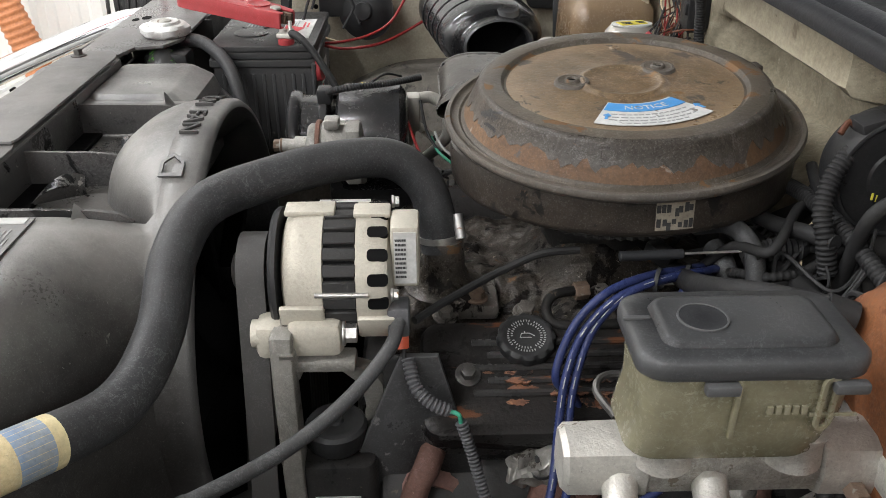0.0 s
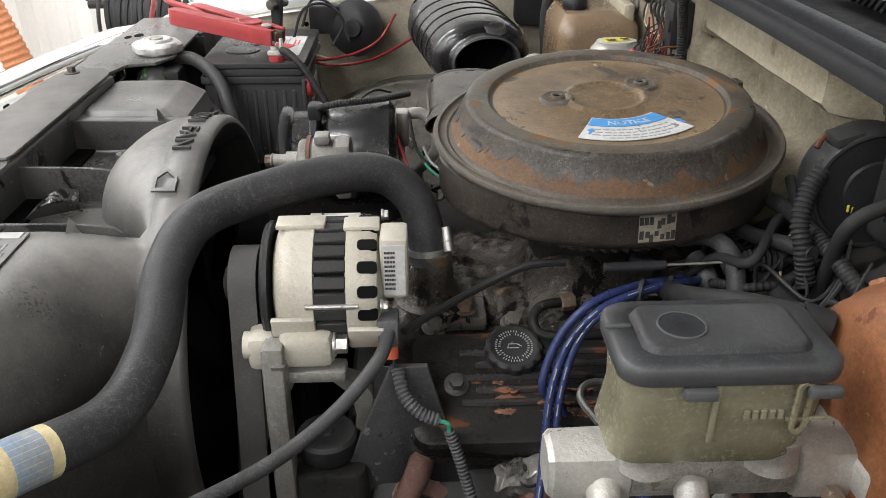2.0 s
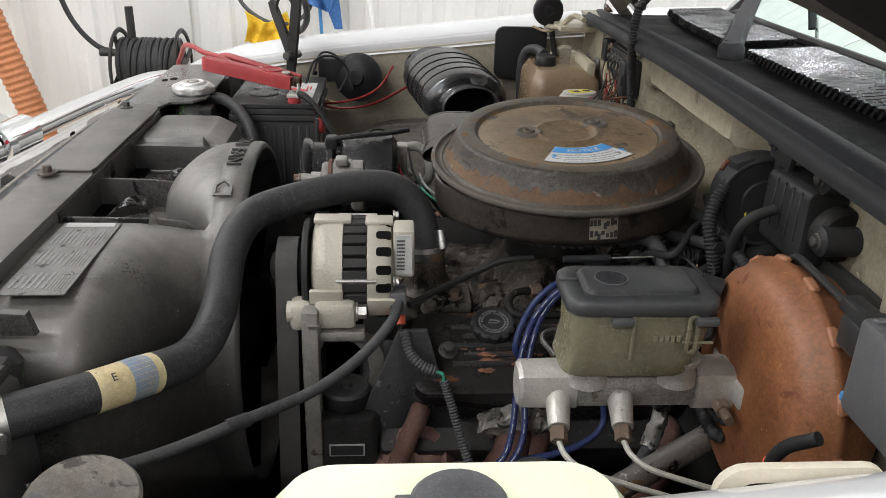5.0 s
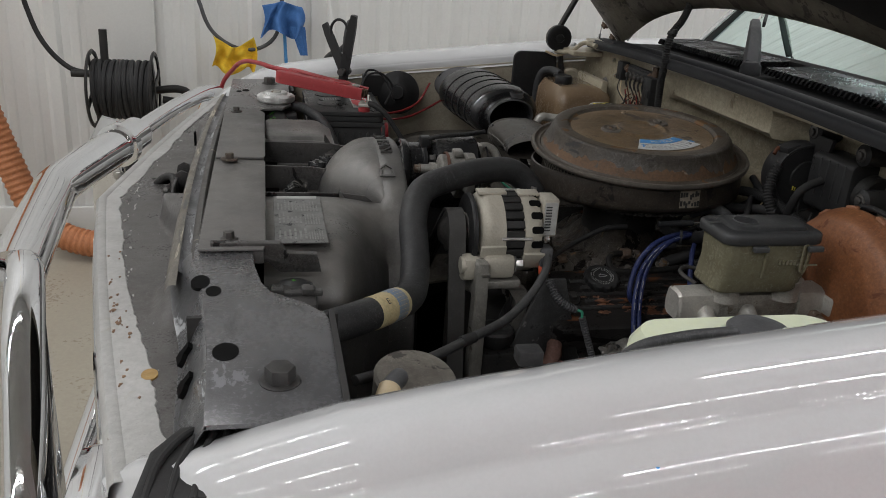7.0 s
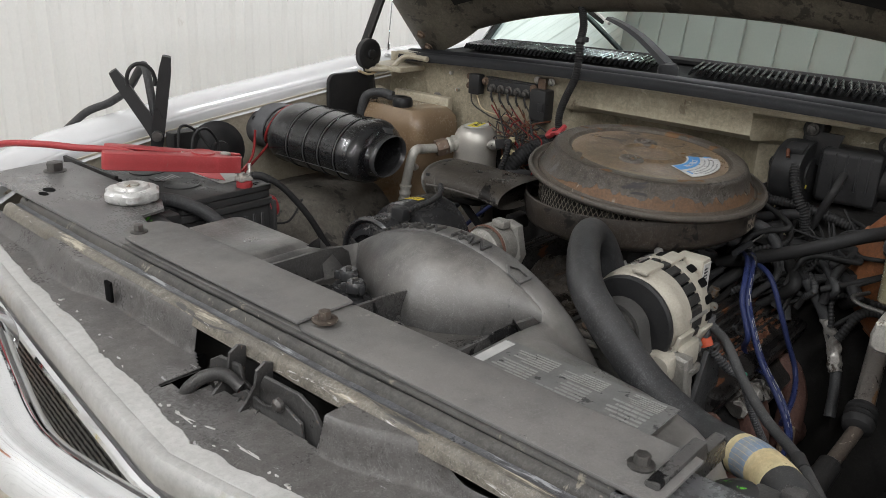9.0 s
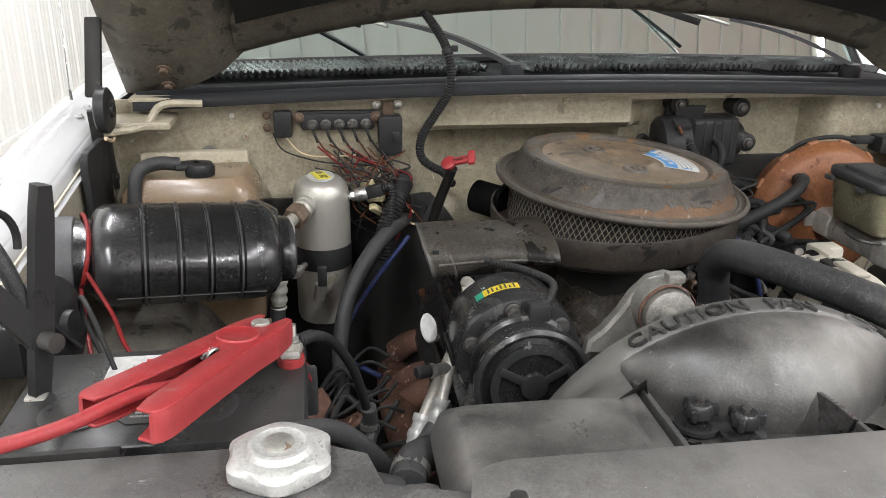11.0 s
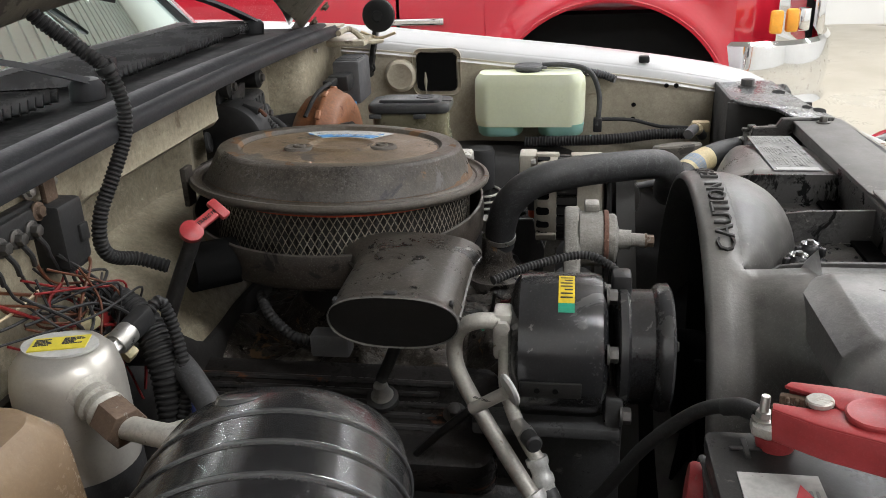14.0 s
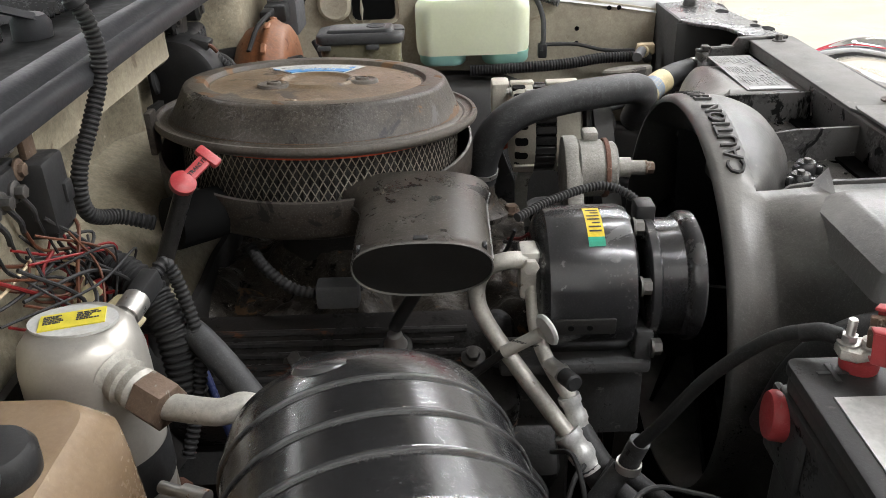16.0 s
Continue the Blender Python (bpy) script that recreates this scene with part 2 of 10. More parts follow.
def grid_sheet(bm, us, vs, f, thick=None):
    """Sheet of points f(u, v); thick: offset vector that gives it a back."""
    rows = [[bm.verts.new(f(u, v)) for v in vs] for u in us]
    for a, b in zip(rows, rows[1:]):
        for i in range(len(vs) - 1):
            bm.faces.new((a[i], a[i + 1], b[i + 1], b[i]))
    if thick:
        t = Vector(thick)
        back = [[bm.verts.new(v.co + t) for v in r] for r in rows]
        for a, b in zip(back, back[1:]):
            for i in range(len(vs) - 1):
                bm.faces.new((a[i], b[i], b[i + 1], a[i + 1]))
        edge = [(r[0], q[0]) for r, q in zip(rows, back)]
        loops = [(list(rows[0]), list(back[0])), (list(rows[-1]), list(back[-1])),
                 ([r[0] for r in rows], [r[0] for r in back]), ([r[-1] for r in rows], [r[-1] for r in back])]
        for p, q in loops:
            for i in range(len(p) - 1):
                bm.faces.new((p[i], p[i + 1], q[i + 1], q[i]))
    return bm


def lin(a, b, n):
    return [a + (b - a) * i / (n - 1) for i in range(n)]


def lerp_table(tab, x):
    if x <= tab[0][0]:
        return tab[0][1]
    for (a, u), (b, v) in zip(tab, tab[1:]):
        if x <= b:
            return u + (v - u) * (x - a) / (b - a)
    return tab[-1][1]


def sstep(a, b, x):
    t = min(max((x - a) / (b - a), 0), 1)
    return t * t * (3 - 2 * t)


def letters(name, text, size, depth, m, material, parent, label="", bend=None, align="CENTER"):
    """Raised letters in the frame m, bent by bend(Vector) if given."""
    cu = bpy.data.curves.new("letters_curve", "FONT")
    cu.body, cu.size, cu.extrude, cu.align_x, cu.align_y, cu.resolution_u = text, size, depth / 2, align, "CENTER", 2
    tmp = bpy.data.objects.new("letters_tmp", cu)
    scene.collection.objects.link(tmp)
    bpy.context.view_layer.update()
    me = bpy.data.meshes.new_from_object(tmp.evaluated_get(bpy.context.evaluated_depsgraph_get()))
    bpy.data.objects.remove(tmp)
    bm = B()
    bm.from_mesh(me)
    bpy.data.meshes.remove(me)
    for v in bm.verts:
        v.co = bend(v.co) if bend else m @ v.co
    return part(name, bm, material, parent, label, flat=True)


def bars(name, m, w, h, rows, material, parent, seed=1, fill=0.75, thick=0.0006, ragged=True):
    """Rows of unreadable print as plain bars in the frame m (xy)."""
    rnd = random.Random(seed)
    bm = B()
    for i in range(rows):
        y = h / 2 - h * (i + 0.5) / rows
        ln = w * (rnd.uniform(0.55, 1.0) if ragged else 1.0)
        x = -w / 2
        while x < -w / 2 + ln - 1e-4:
            d = min(rnd.uniform(0.08, 0.3) * w, -w / 2 + ln - x)
            bx(bm, (x + d / 2, y, 0), (d * 0.85, h / rows * fill * 0.6, thick), m)
            x += d
    return part(name, bm, material, parent, flat=True)


# ---- materials ----
M = {}
M["white_paint"] = mat("white_body_paint", (.60, .605, .61), .025, 0, (.565, .57, .575), .4, 3, 300, .04, .004, coat=.5, rvar=.012, dust=0, wear=0, dust_sheen=.35, dust_sheen_col=(.50, .495, .485))
M["grey_panel"] = mat("dusty_grey_panel_paint", (.088, .085, .083), .33, 0, (.125, .119, .113), .6, 9, 280, .12, .10,
                      spots=[((.34, .34, .34), 90, .06, .5), ((.40, .40, .40), 26, .035, .5), ((.05, .05, .05), 14, .06, .5)], streak=(2.2, .55, 1), rvar=.12, dust=.2, wear=.6, dust_sheen=.15, dust_sheen_col=(.20, .19, .175))
M["worn_panel"] = mat("worn_black_panel_paint", (.060, .060, .062), .27, .2, (.12, .12, .125), .85, 9, 220, .16, .12,
                      spots=[((.17, .17, .18), 13, .12, .3), ((.36, .36, .37), 45, .035, .4), ((.020, .020, .020), 18, .14, .3)], streak=(1.6, .7, 1), rvar=.12, dust=.2, wear=.7, scuff=.45, spec=.6)
M["peel_white"] = mat("peeling_white_paint", (.47, .465, .45), .42, 0, (.39, .385, .365), .6, 10, 150, .15, .12,
                      spots=[((.40, .385, .35), 16, .12, .6), ((.24, .22, .19), 70, .04, .7)], dust=.08, wear=.15)
M["lip_rust"] = mat("flaking_brown_rust", (.20, .11, .055), .85, 0, (.12, .06, .035), .9, 120, 400, .4, .5, spots=[((.33, .20, .11), 160, .2, .9)])
M["amber_rust"] = mat("old_yellow_sealant", (.36, .22, .06), .6, 0, (.22, .12, .03), .9, 120, 400, .3, .3)
M["ridge_grey"] = mat("blue_grey_scuffed_paint", (.17, .175, .185), .4, .2, (.10, .10, .105), .9, 14, 260, .35, .15, spots=[((.36, .37, .38), 30, .16, .4), ((.05, .05, .05), 26, .12, .5)], streak=(2.5, .35, 1), dust=.2)
M["bare_shoulder"] = mat("bare_scuffed_shoulder", (.13, .132, .136), .32, .35, (.075, .076, .08), .9, 9, 260, .3, .15, spots=[((.48, .49, .50), 18, .14, .35), ((.06, .06, .06), 24, .10, .5)], streak=(1.5, .6, 1), dust=.15)
M["latch_steel"] = mat("greasy_grey_latch_steel", (.040, .038, .036), .40, .3, (.018, .017, .016), .9, 26, 240, .35, .25, spots=[((.16, .13, .10), 60, .08, .6)], dust=.15, wear=.6)
M["ridge"] = mat("worn_ridge_paint", (.055, .053, .05), .5, 0, (.10, .095, .085), .9, 30, 240, .3, .15,
                 spots=[((.24, .22, .18), 22, .16, .6), ((.35, .33, .30), 60, .07, .7)])
M["ridge_edge"] = mat("worn_ridge_paint", (.13, .12, .10), .5, 0, (.20, .18, .145), .9, 16, 240, .4, .25,
                      spots=[((.42, .38, .30), 14, .30, .5), ((.06, .058, .055), 22, .18, .45), ((.46, .45, .43), 60, .08, .5)], streak=(3.0, .3, 1), dust=.3)
# darker copy of the shroud plastic: less dust, the tray's shade painted in
M["shroud_dark"] = mat("shiny_black_plastic_tray", (.022, .021, .020), .34, 0, (.05, .047, .043), .8, 18, 300, .35, .15,
                       spots=[((.24, .23, .21), 60, .07, .7), ((.012, .012, .012), 14, .2, .2)], dust=.15, wear=.5, dust_sheen=.22, dust_sheen_col=(.20, .188, .17))
M["bracket_alu"] = mat("grimy_cast_bracket", (.25, .24, .215), .5, .35, (.14, .132, .115), .9, 26, 350, .35, .5, spots=[((.07, .06, .05), 34, .14, .7)], dust=.2)
M["brace_steel"] = mat("greasy_dark_brace_steel", (.0432, .0432, .0439), .38, .35, (.0216, .0209, .0202), .9, 24, 260, .35, .3, spots=[((.16, .155, .15), 40, .10, .5)], dust=.15, wear=.6)
M["pump_cast"] = mat("pinkish_corroded_casting", (.26, .15, .12), .7, .1, (.15, .075, .06), .9, 40, 260, .4, .6, spots=[((.52, .45, .40), 60, .14, .8), ((.05, .04, .035), 30, .12, .6)])
M["shroud_letter"] = mat("dark_moulded_letters", (.030, .029, .028), .5, 0, (.05, .048, .045), .6, 30, 300, .3, .1)
M["belt"] = mat("dusty_belt_rubber", (.0324, .031, .0281), .65, 0, (.023, .0216, .0202), .5, 20, 300, .2, .1, dust_sheen=.1)
M["shroud"] = mat("dusty_black_plastic", (.030, .029, .028), .42, 0, (.058, .055, .051), .8, 6, 300, .35, .15,
                  spots=[((.22, .21, .19), 70, .04, .7), ((.020, .020, .020), 9, .05, .3), ((.32, .31, .29), 130, .03, .8)], rvar=.14, dust=.2, wear=.6, dust_sheen=.62, dust_sheen_col=(.30, .287, .263), spec=.8)
M["shroud_top"] = mat("dusty_black_plastic_top", (.075, .073, .07), .55, 0, (.13, .125, .118), .8, 12, 300, .35, .15,
                      spots=[((.28, .27, .25), 70, .05, .8), ((.03, .03, .03), 16, .03, .45), ((.36, .35, .33), 130, .04, .8)], rvar=.16, dust=.22, wear=.6, dust_sheen=.45, dust_sheen_col=(.26, .247, .225))
M["hose"] = mat("black_hose_rubber", (.0288, .0295, .031), .48, 0, (.0432, .0439, .0446), .6, 9, 400, .3, .12, rvar=.08, dust=.15, dust_sheen=.10)
M["rubber"] = mat("black_rubber", (.013, .013, .0137), .55, 0, (.0252, .0245, .0238), .5, 14, 300, .25, .1, dust=0.03, wear=.2, dust_sheen=.04, spec=.18)
M["lid"] = mat("rusty_black_lid", (.062, .055, .047), .45, 0, (.105, .086, .066), .8, 9, 260, .4, .3,
               spots=[((.15, .085, .042), 18, .12, .75), ((.22, .19, .15), 38, .06, .8)], dust=.2, dust_sheen=.2, dust_sheen_col=(.17, .14, .10))
M["lid_dish"] = mat("rusty_lid_dish", (.20, .132, .068), .38, 0, (.115, .082, .050), .9, 9, 240, .45, .3,
                    spots=[((.19, .110, .050), 10, .12, .75), ((.060, .050, .042), 16, .22, .5), ((.26, .21, .15), 60, .05, .8)], dust=.3, dust_sheen=.15, dust_sheen_col=(.20, .155, .10))
M["lid_slope"] = mat("rusted_lid_slope", (.050, .045, .039), .36, 0, (.080, .067, .053), .8, 10, 260, .45, .3,
                     spots=[((.10, .095, .09), 22, .10, .45), ((.13, .080, .045), 30, .05, .8), ((.028, .027, .027), 14, .12, .35)], dust=.25)
M["lid_rust"] = mat("bare_rust_band", (.165, .092, .046), .7, 0, (.105, .062, .036), .9, 9, 240, .4, .35,
                    spots=[((.23, .19, .15), 26, .10, .7), ((.060, .054, .050), 16, .16, .5)])
M["snorkel"] = mat("scuffed_brown_black_plastic", (.036, .032, .027), .34, 0, (.060, .052, .042), .8, 14, 260, .35, .12,
                   spots=[((.11, .095, .075), 40, .05, .6), ((.014, .013, .012), 12, .18, .25)], rvar=.10, dust=.16, wear=.8, dust_sheen=.10, dust_sheen_col=(.12, .10, .08))
M["can"] = mat("brown_black_can", (.0245, .0202, .0158), .42, 0, (.0446, .0331, .0238), .8, 9, 220, .4, .15,
               spots=[((.12, .070, .036), 12, .06, .8), ((.016, .015, .014), 22, .22, .3)], dust=.2, dust_sheen=.08, dust_sheen_col=(.14, .11, .08))
M["alu"] = mat("cast_aluminium", (.5016, .4845, .4446), .46, .5, (.3762, .3591, .3192), .7, 24, 400, .3, .4, spots=[((.17, .145, .11), 50, .09, .8)], dust=.2)
M["alu_dull"] = mat("dull_aluminium", (.456, .4446, .4104), .5, .6, (.2964, .285, .2508), .8, 26, 300, .3, .3, spots=[((.16, .10, .06), 40, .12, .8)])
M["alu_grey"] = mat("grey_cast_aluminium", (.27, .26, .235), .5, .35, (.20, .19, .17), .8, 26, 350, .3, .4, spots=[((.15, .11, .08), 40, .08, .8)], dust=.2)
M["ink_dim"] = mat("faded_label_print", (.22, .22, .21), .6, 0, (.15, .15, .14), .8, 60, 240, .3, 0)
M["zinc"] = mat("matt_zinc_plate", (.6612, .6612, .6384), .42, .35, (.5472, .5472, .5244), .7, 30, 300, .25, .2, spots=[((.30, .28, .25), 60, .06, .7)])
M["alt_case"] = mat("warm_cast_aluminium", (.4332, .4047, .3363), .48, .2, (.3534, .3249, .2679), .7, 16, 350, .2, .4, spots=[((.18, .155, .115), 30, .05, .8)], dust=.07, scuff=.08)
M["black"] = mat("black_plastic", (.0115, .0115, .0122), .4, 0, (.0216, .0216, .0216), .5, 18, 300, .2, .08, dust=0.03, wear=.2, dust_sheen=.04, spec=.22)
M["black_gloss"] = mat("glossy_black_plastic", (.011, .011, .012), .21, 0, (.017, .017, .018), .7, 12, 260, .2, .04,
                       spots=[((.11, .105, .10), 34, .045, .6), ((.035, .034, .032), 10, .14, .42)], rvar=.06, dust=.05, wear=.3, dust_sheen=.05, spec=.65)
M["drum"] = mat("scuffed_black_moulding", (.009, .009, .0096), .19, 0, (.013, .013, .0138), .8, 9, 240, .2, .04,
               spots=[((.16, .158, .155), 30, .022, .5), ((.07, .069, .068), 90, .03, .5)], streak=(.6, 2.4, 1), rvar=.05, dust=.04, wear=.8, dust_sheen=.02, spec=.75)
M["black_metal"] = mat("oily_black_metal", (.007, .0068, .0065), .4, .15, (.0216, .0194, .0173), .7, 20, 200, .3, .3, spots=[((.085, .07, .055), 60, .08, .8)], dust=.05, wear=.3, spec=.16)
# near-black for black parts and for painted shade in holes and gaps
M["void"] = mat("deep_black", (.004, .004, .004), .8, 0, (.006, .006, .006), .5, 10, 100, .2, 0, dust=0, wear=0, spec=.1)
# snorkel lining, coloured near-black for the shade inside it
M["throat"] = mat("shaded_throat_plastic", (.008, .0075, .007), .6, 0, (.014, .013, .012), .6, 20, 200, .3, .08, dust=.02, wear=.1, spec=.25)
M["valve"] = mat("flaking_black_valve_cover", (.006, .0053, .0048), .30, .1, (.012, .009, .0075), .8, 18, 200, .3, .3,
                 spots=[((.12, .050, .025), 22, .12, .7), ((.010, .009, .009), 14, .2, .25)], streak=(.5, 2.2, 1), dust=.05, wear=.5, dust_sheen=.02, dust_sheen_col=(.12, .10, .08), spec=.15)
M["valve_rust"] = mat("rusted_valve_cover_rib", (.20, .075, .030), .65, .1, (.10, .04, .022), .9, 60, 260, .4, .4,
                      spots=[((.016, .015, .015), 34, .42, .35), ((.34, .17, .09), 90, .12, .8)])
M["greasy"] = mat("greasy_cast_iron", (.060, .050, .040), .36, .15, (.022, .019, .016), .9, 30, 200, .5, .9,
                  spots=[((.015, .013, .012), 18, .22, .25), ((.16, .095, .05), 24, .12, .7), ((.42, .38, .32), 95, .07, .8)], dust=.3, wear=.8, dust_sheen=.14, dust_sheen_col=(.16, .135, .105))
M["rust"] = mat("rusty_iron", (.15, .070, .045), .8, 0, (.075, .036, .026), .8, 26, 220, .4, .6, spots=[((.42, .28, .22), 60, .12, .9)])
M["manifold"] = mat("pink_brown_rusted_casting", (.13, .066, .050), .75, 0, (.075, .034, .026), .8, 24, 240, .3, .5, spots=[((.36, .25, .20), 90, .05, .85), ((.05, .03, .025), 20, .10, .7)])
M["shield_tan"] = mat("heat_stained_tan_steel", (.27, .20, .12), .6, 0, (.18, .13, .08), .8, 14, 240, .25, .15, spots=[((.10, .07, .045), 26, .12, .7)])
M["foil"] = mat("sooty_crumpled_foil", (.34, .325, .30), .45, .45, (.16, .15, .135), .9, 40, 240, .25, .3, spots=[((.06, .05, .04), 46, .22, .7), ((.16, .10, .06), 30, .10, .8)])
M["booster"] = mat("orange_rusted_steel", (.27, .105, .04), .55, 0, (.20, .07, .026), .8, 13, 240, .4, .2,
                   spots=[((.38, .21, .12), 70, .06, .8), ((.13, .042, .018), 14, .16, .7)])
M["blue_wire"] = mat("blue_silicone_wire", (.030, .042, .125), .32, 0, (.022, .030, .09), .6, 30, 300, .2, .04, dust=.06, wear=0)
M["mc_res"] = mat("aged_translucent_reservoir", (.1705, .1562, .099), .3, 0, (.0935, .0858, .0506), .9, 9, 240, .2, .05, sss=.15, dust=.1,
                   spots=[((.055, .048, .028), 9, .20, .4), ((.25, .235, .165), 22, .07, .4)])
M["mc_cap"] = mat("dusty_reservoir_cap", (.018, .0185, .019), .36, 0, (.032, .033, .034), .8, 7, 300, .2, .08, spots=[((.08, .083, .086), 34, .03, .6)], dust=.08, wear=.9, dust_sheen=.12, dust_sheen_col=(.20, .205, .21))
M["washer"] = mat("pale_washer_plastic", (.72, .76, .58), .42, 0, (.64, .68, .50), .6, 6, 200, .05, .03, sss=.35, dust=0, wear=0)
M["washer_fluid"] = mat("teal_washer_fluid", (.30, .55, .48), .42, 0, (.25, .48, .42), .5, 8, 200, .05, .03, sss=.3, dust=0, wear=0)
M["coolant"] = mat("tan_coolant_plastic", (.2295, .1658, .1062), .22, 0, (.17, .1088, .0595), .8, 5, 240, .12, .04, sss=.25, dust=.05, scuff=.04,
                   spots=[((.17, .095, .042), 6, .14, .3), ((.32, .25, .17), 20, .06, .3)])
M["beige"] = mat("dirty_beige_paint", (.378, .3375, .2475), .42, 0, (.297, .2592, .1845), .8, 5, 180, .3, .2,
                 spots=[((.17, .14, .10), 9, .10, .6), ((.56, .52, .41), 34, .07, .5), ((.20, .11, .05), 26, .03, .8)], dust=.16)
M["beige_clean"] = mat("beige_fender_paint", (.47, .43, .34), .42, 0, (.38, .34, .26), .7, 5, 200, .18, .08, spots=[((.25, .21, .16), 14, .08, .7)])
M["dusty_well"] = mat("dusty_wheelhouse", (.16, .145, .12), .8, 0, (.09, .08, .068), .8, 12, 140, .35, .3, spots=[((.05, .045, .04), 30, .2, .8)])
M["dark_well"] = mat("dark_wheelhouse_plastic", (.014, .0135, .013), .6, 0, (.030, .028, .026), .7, 8, 200, .3, .12, dust=.04, wear=.2, spec=.25)
M["gasket"] = mat("cowl_seal_rubber", (.008, .0085, .010), .55, 0, (.015, .0155, .018), .6, 12, 260, .25, .12, rvar=.1, dust=.03, wear=.2, spec=.2)
M["cowl"] = mat("black_cowl_plastic", (.004, .004, .0045), .26, 0, (.007, .007, .008), .6, 14, 260, .2, .08, dust=0, wear=.1, spec=.35)
M["chrome"] = mat("chrome_plating", (.82, .83, .85), .05, 1, (.75, .76, .78), .4, 8, 120, .05, .01, rvar=.03, dust=0, wear=0)
M["steel"] = mat("zinc_steel", (.55, .54, .51), .38, .9, (.40, .38, .34), .6, 60, 300, .2, .1, spots=[((.26, .15, .08), 80, .08, .8)])
M["bolt_dark"] = mat("dark_bolt_steel", (.07, .068, .065), .45, .7, (.13, .12, .11), .7, 80, 300, .3, .15)
M["bolt_black"] = mat("black_oxide_bolt", (.028, .027, .026), .42, .4, (.06, .057, .054), .7, 80, 300, .3, .15)
M["bolt_brown"] = mat("brown_flange_bolt", (.085, .065, .048), .5, .4, (.055, .042, .034), .8, 90, 300, .35, .3, spots=[((.24, .21, .17), 120, .14, .5)])
M["bolt_rust"] = mat("rusty_bolt", (.13, .085, .055), .6, .3, (.08, .05, .034), .8, 90, 300, .35, .3, spots=[((.22, .20, .17), 120, .14, .5)])
M["pipe"] = mat("dull_pipe_aluminium", (.5016, .4845, .4389), .42, .30, (.3648, .3477, .3021), .7, 24, 300, .25, .12, spots=[((.20, .17, .13), 30, .08, .7)])
M["silver"] = mat("satin_silver_steel", (.47, .45, .41), .36, .5, (.39, .37, .33), .7, 7, 300, .08, .04, spots=[((.30, .265, .21), 12, .07, .6), ((.14, .12, .10), 60, .02, .7)], rvar=.06, dust=.04, scuff=.05, wear=.2)
M["mesh"] = mat("filter_mesh_steel", (.34, .31, .255), .4, .35, (.20, .175, .135), .9, 60, 240, .3, .1)
M["paper_grey"] = mat("grey_filter_paper", (.045, .043, .040), .8, 0, (.025, .023, .022), .8, 60, 200, .3, .2)
M["red_seal"] = mat("orange_red_gasket", (.55, .075, .02), .5, 0, (.40, .05, .02), .6, 30, 200, .15, .05)
M["red_plastic"] = mat("red_clamp_plastic", (.35, .026, .030), .42, 0, (.29, .020, .023), .6, 12, 200, .15, .06, spots=[((.30, .10, .09), 40, .08, .7)])
M["red_wire"] = mat("red_wire", (.24, .020, .020), .45, 0, (.16, .014, .014), .5, 40, 200, .2, 0, dust=0, wear=0)
M["red_paint"] = mat("red_truck_paint", (.42, .011, .026), .2, 0, (.38, .009, .022), .4, 3, 200, .04, .01, coat=.8, rvar=.05, dust=0, wear=0)
M["battery"] = mat("black_battery_case", (.0086, .0086, .009), .36, 0, (.0173, .0166, .0158), .6, 14, 260, .25, .08, spots=[((.12, .115, .105), 40, .06, .8)], dust=0.06, wear=.5, dust_sheen=.13)
M["label_white"] = mat("white_label", (.62, .62, .60), .5, 0, (.45, .45, .43), .6, 40, 200, .2, .05, spots=[((.18, .16, .14), 60, .08, .8)], dust=0, wear=0)
M["label_aged"] = mat("aged_label", (.34, .30, .24), .5, 0, (.25, .22, .17), .7, 40, 200, .3, .05, spots=[((.12, .10, .08), 50, .12, .8)])
M["label_grey"] = mat("silver_grey_label", (.13, .13, .125), .45, .2, (.085, .085, .08), .8, 40, 240, .3, .05, spots=[((.05, .05, .05), 60, .16, .8)])
M["ink_light"] = mat("pale_label_field", (.36, .36, .35), .5, 0, (.26, .26, .25), .7, 60, 240, .3, .04)
M["label_blue"] = mat("blue_label", (.03, .21, .48), .45, 0, (.02, .16, .38), .5, 40, 200, .2, .04)
M["label_yellow"] = mat("yellow_label", (.75, .56, .03), .5, 0, (.62, .45, .03), .5, 40, 200, .2, .04)
M["label_green"] = mat("green_label", (.02, .32, .20), .5, 0, (.02, .26, .16), .5, 40, 200, .2, .04)
M["label_red"] = mat("red_label", (.55, .04, .05), .5, 0, (.45, .03, .04), .5, 40, 200, .2, .04)
M["tape"] = mat("cream_hose_tape", (.62, .50, .28), .55, 0, (.52, .42, .24), .6, 30, 200, .25, .05, spots=[((.25, .2, .13), 50, .1, .8)])
M["tape_blue"] = mat("faded_blue_print", (.14, .22, .34), .55, 0, (.28, .28, .25), .8, 40, 200, .25, .05)
M["ink"] = mat("black_ink", (.03, .03, .03), .6, 0, (.05, .05, .05), .5, 40, 200, .1, 0)
M["ink_grey"] = mat("faded_ink", (.20, .20, .20), .6, 0, (.3, .3, .3), .5, 40, 200, .1, 0)
M["ink_white"] = mat("white_ink", (.30, .30, .29), .6, 0, (.2, .2, .195), .6, 40, 200, .1, 0)
M["brown_wire"] = mat("orange_brown_wire", (.13, .05, .024), .45, 0, (.09, .034, .02), .5, 40, 200, .15, 0, dust=.05, wear=0)
M["green_wire"] = mat("green_wire", (.03, .28, .17), .4, 0, (.02, .22, .13), .5, 40, 200, .1, 0)
M["tan_wire"] = mat("tan_wire", (.48, .38, .24), .45, 0, (.38, .30, .18), .5, 40, 200, .1, 0)
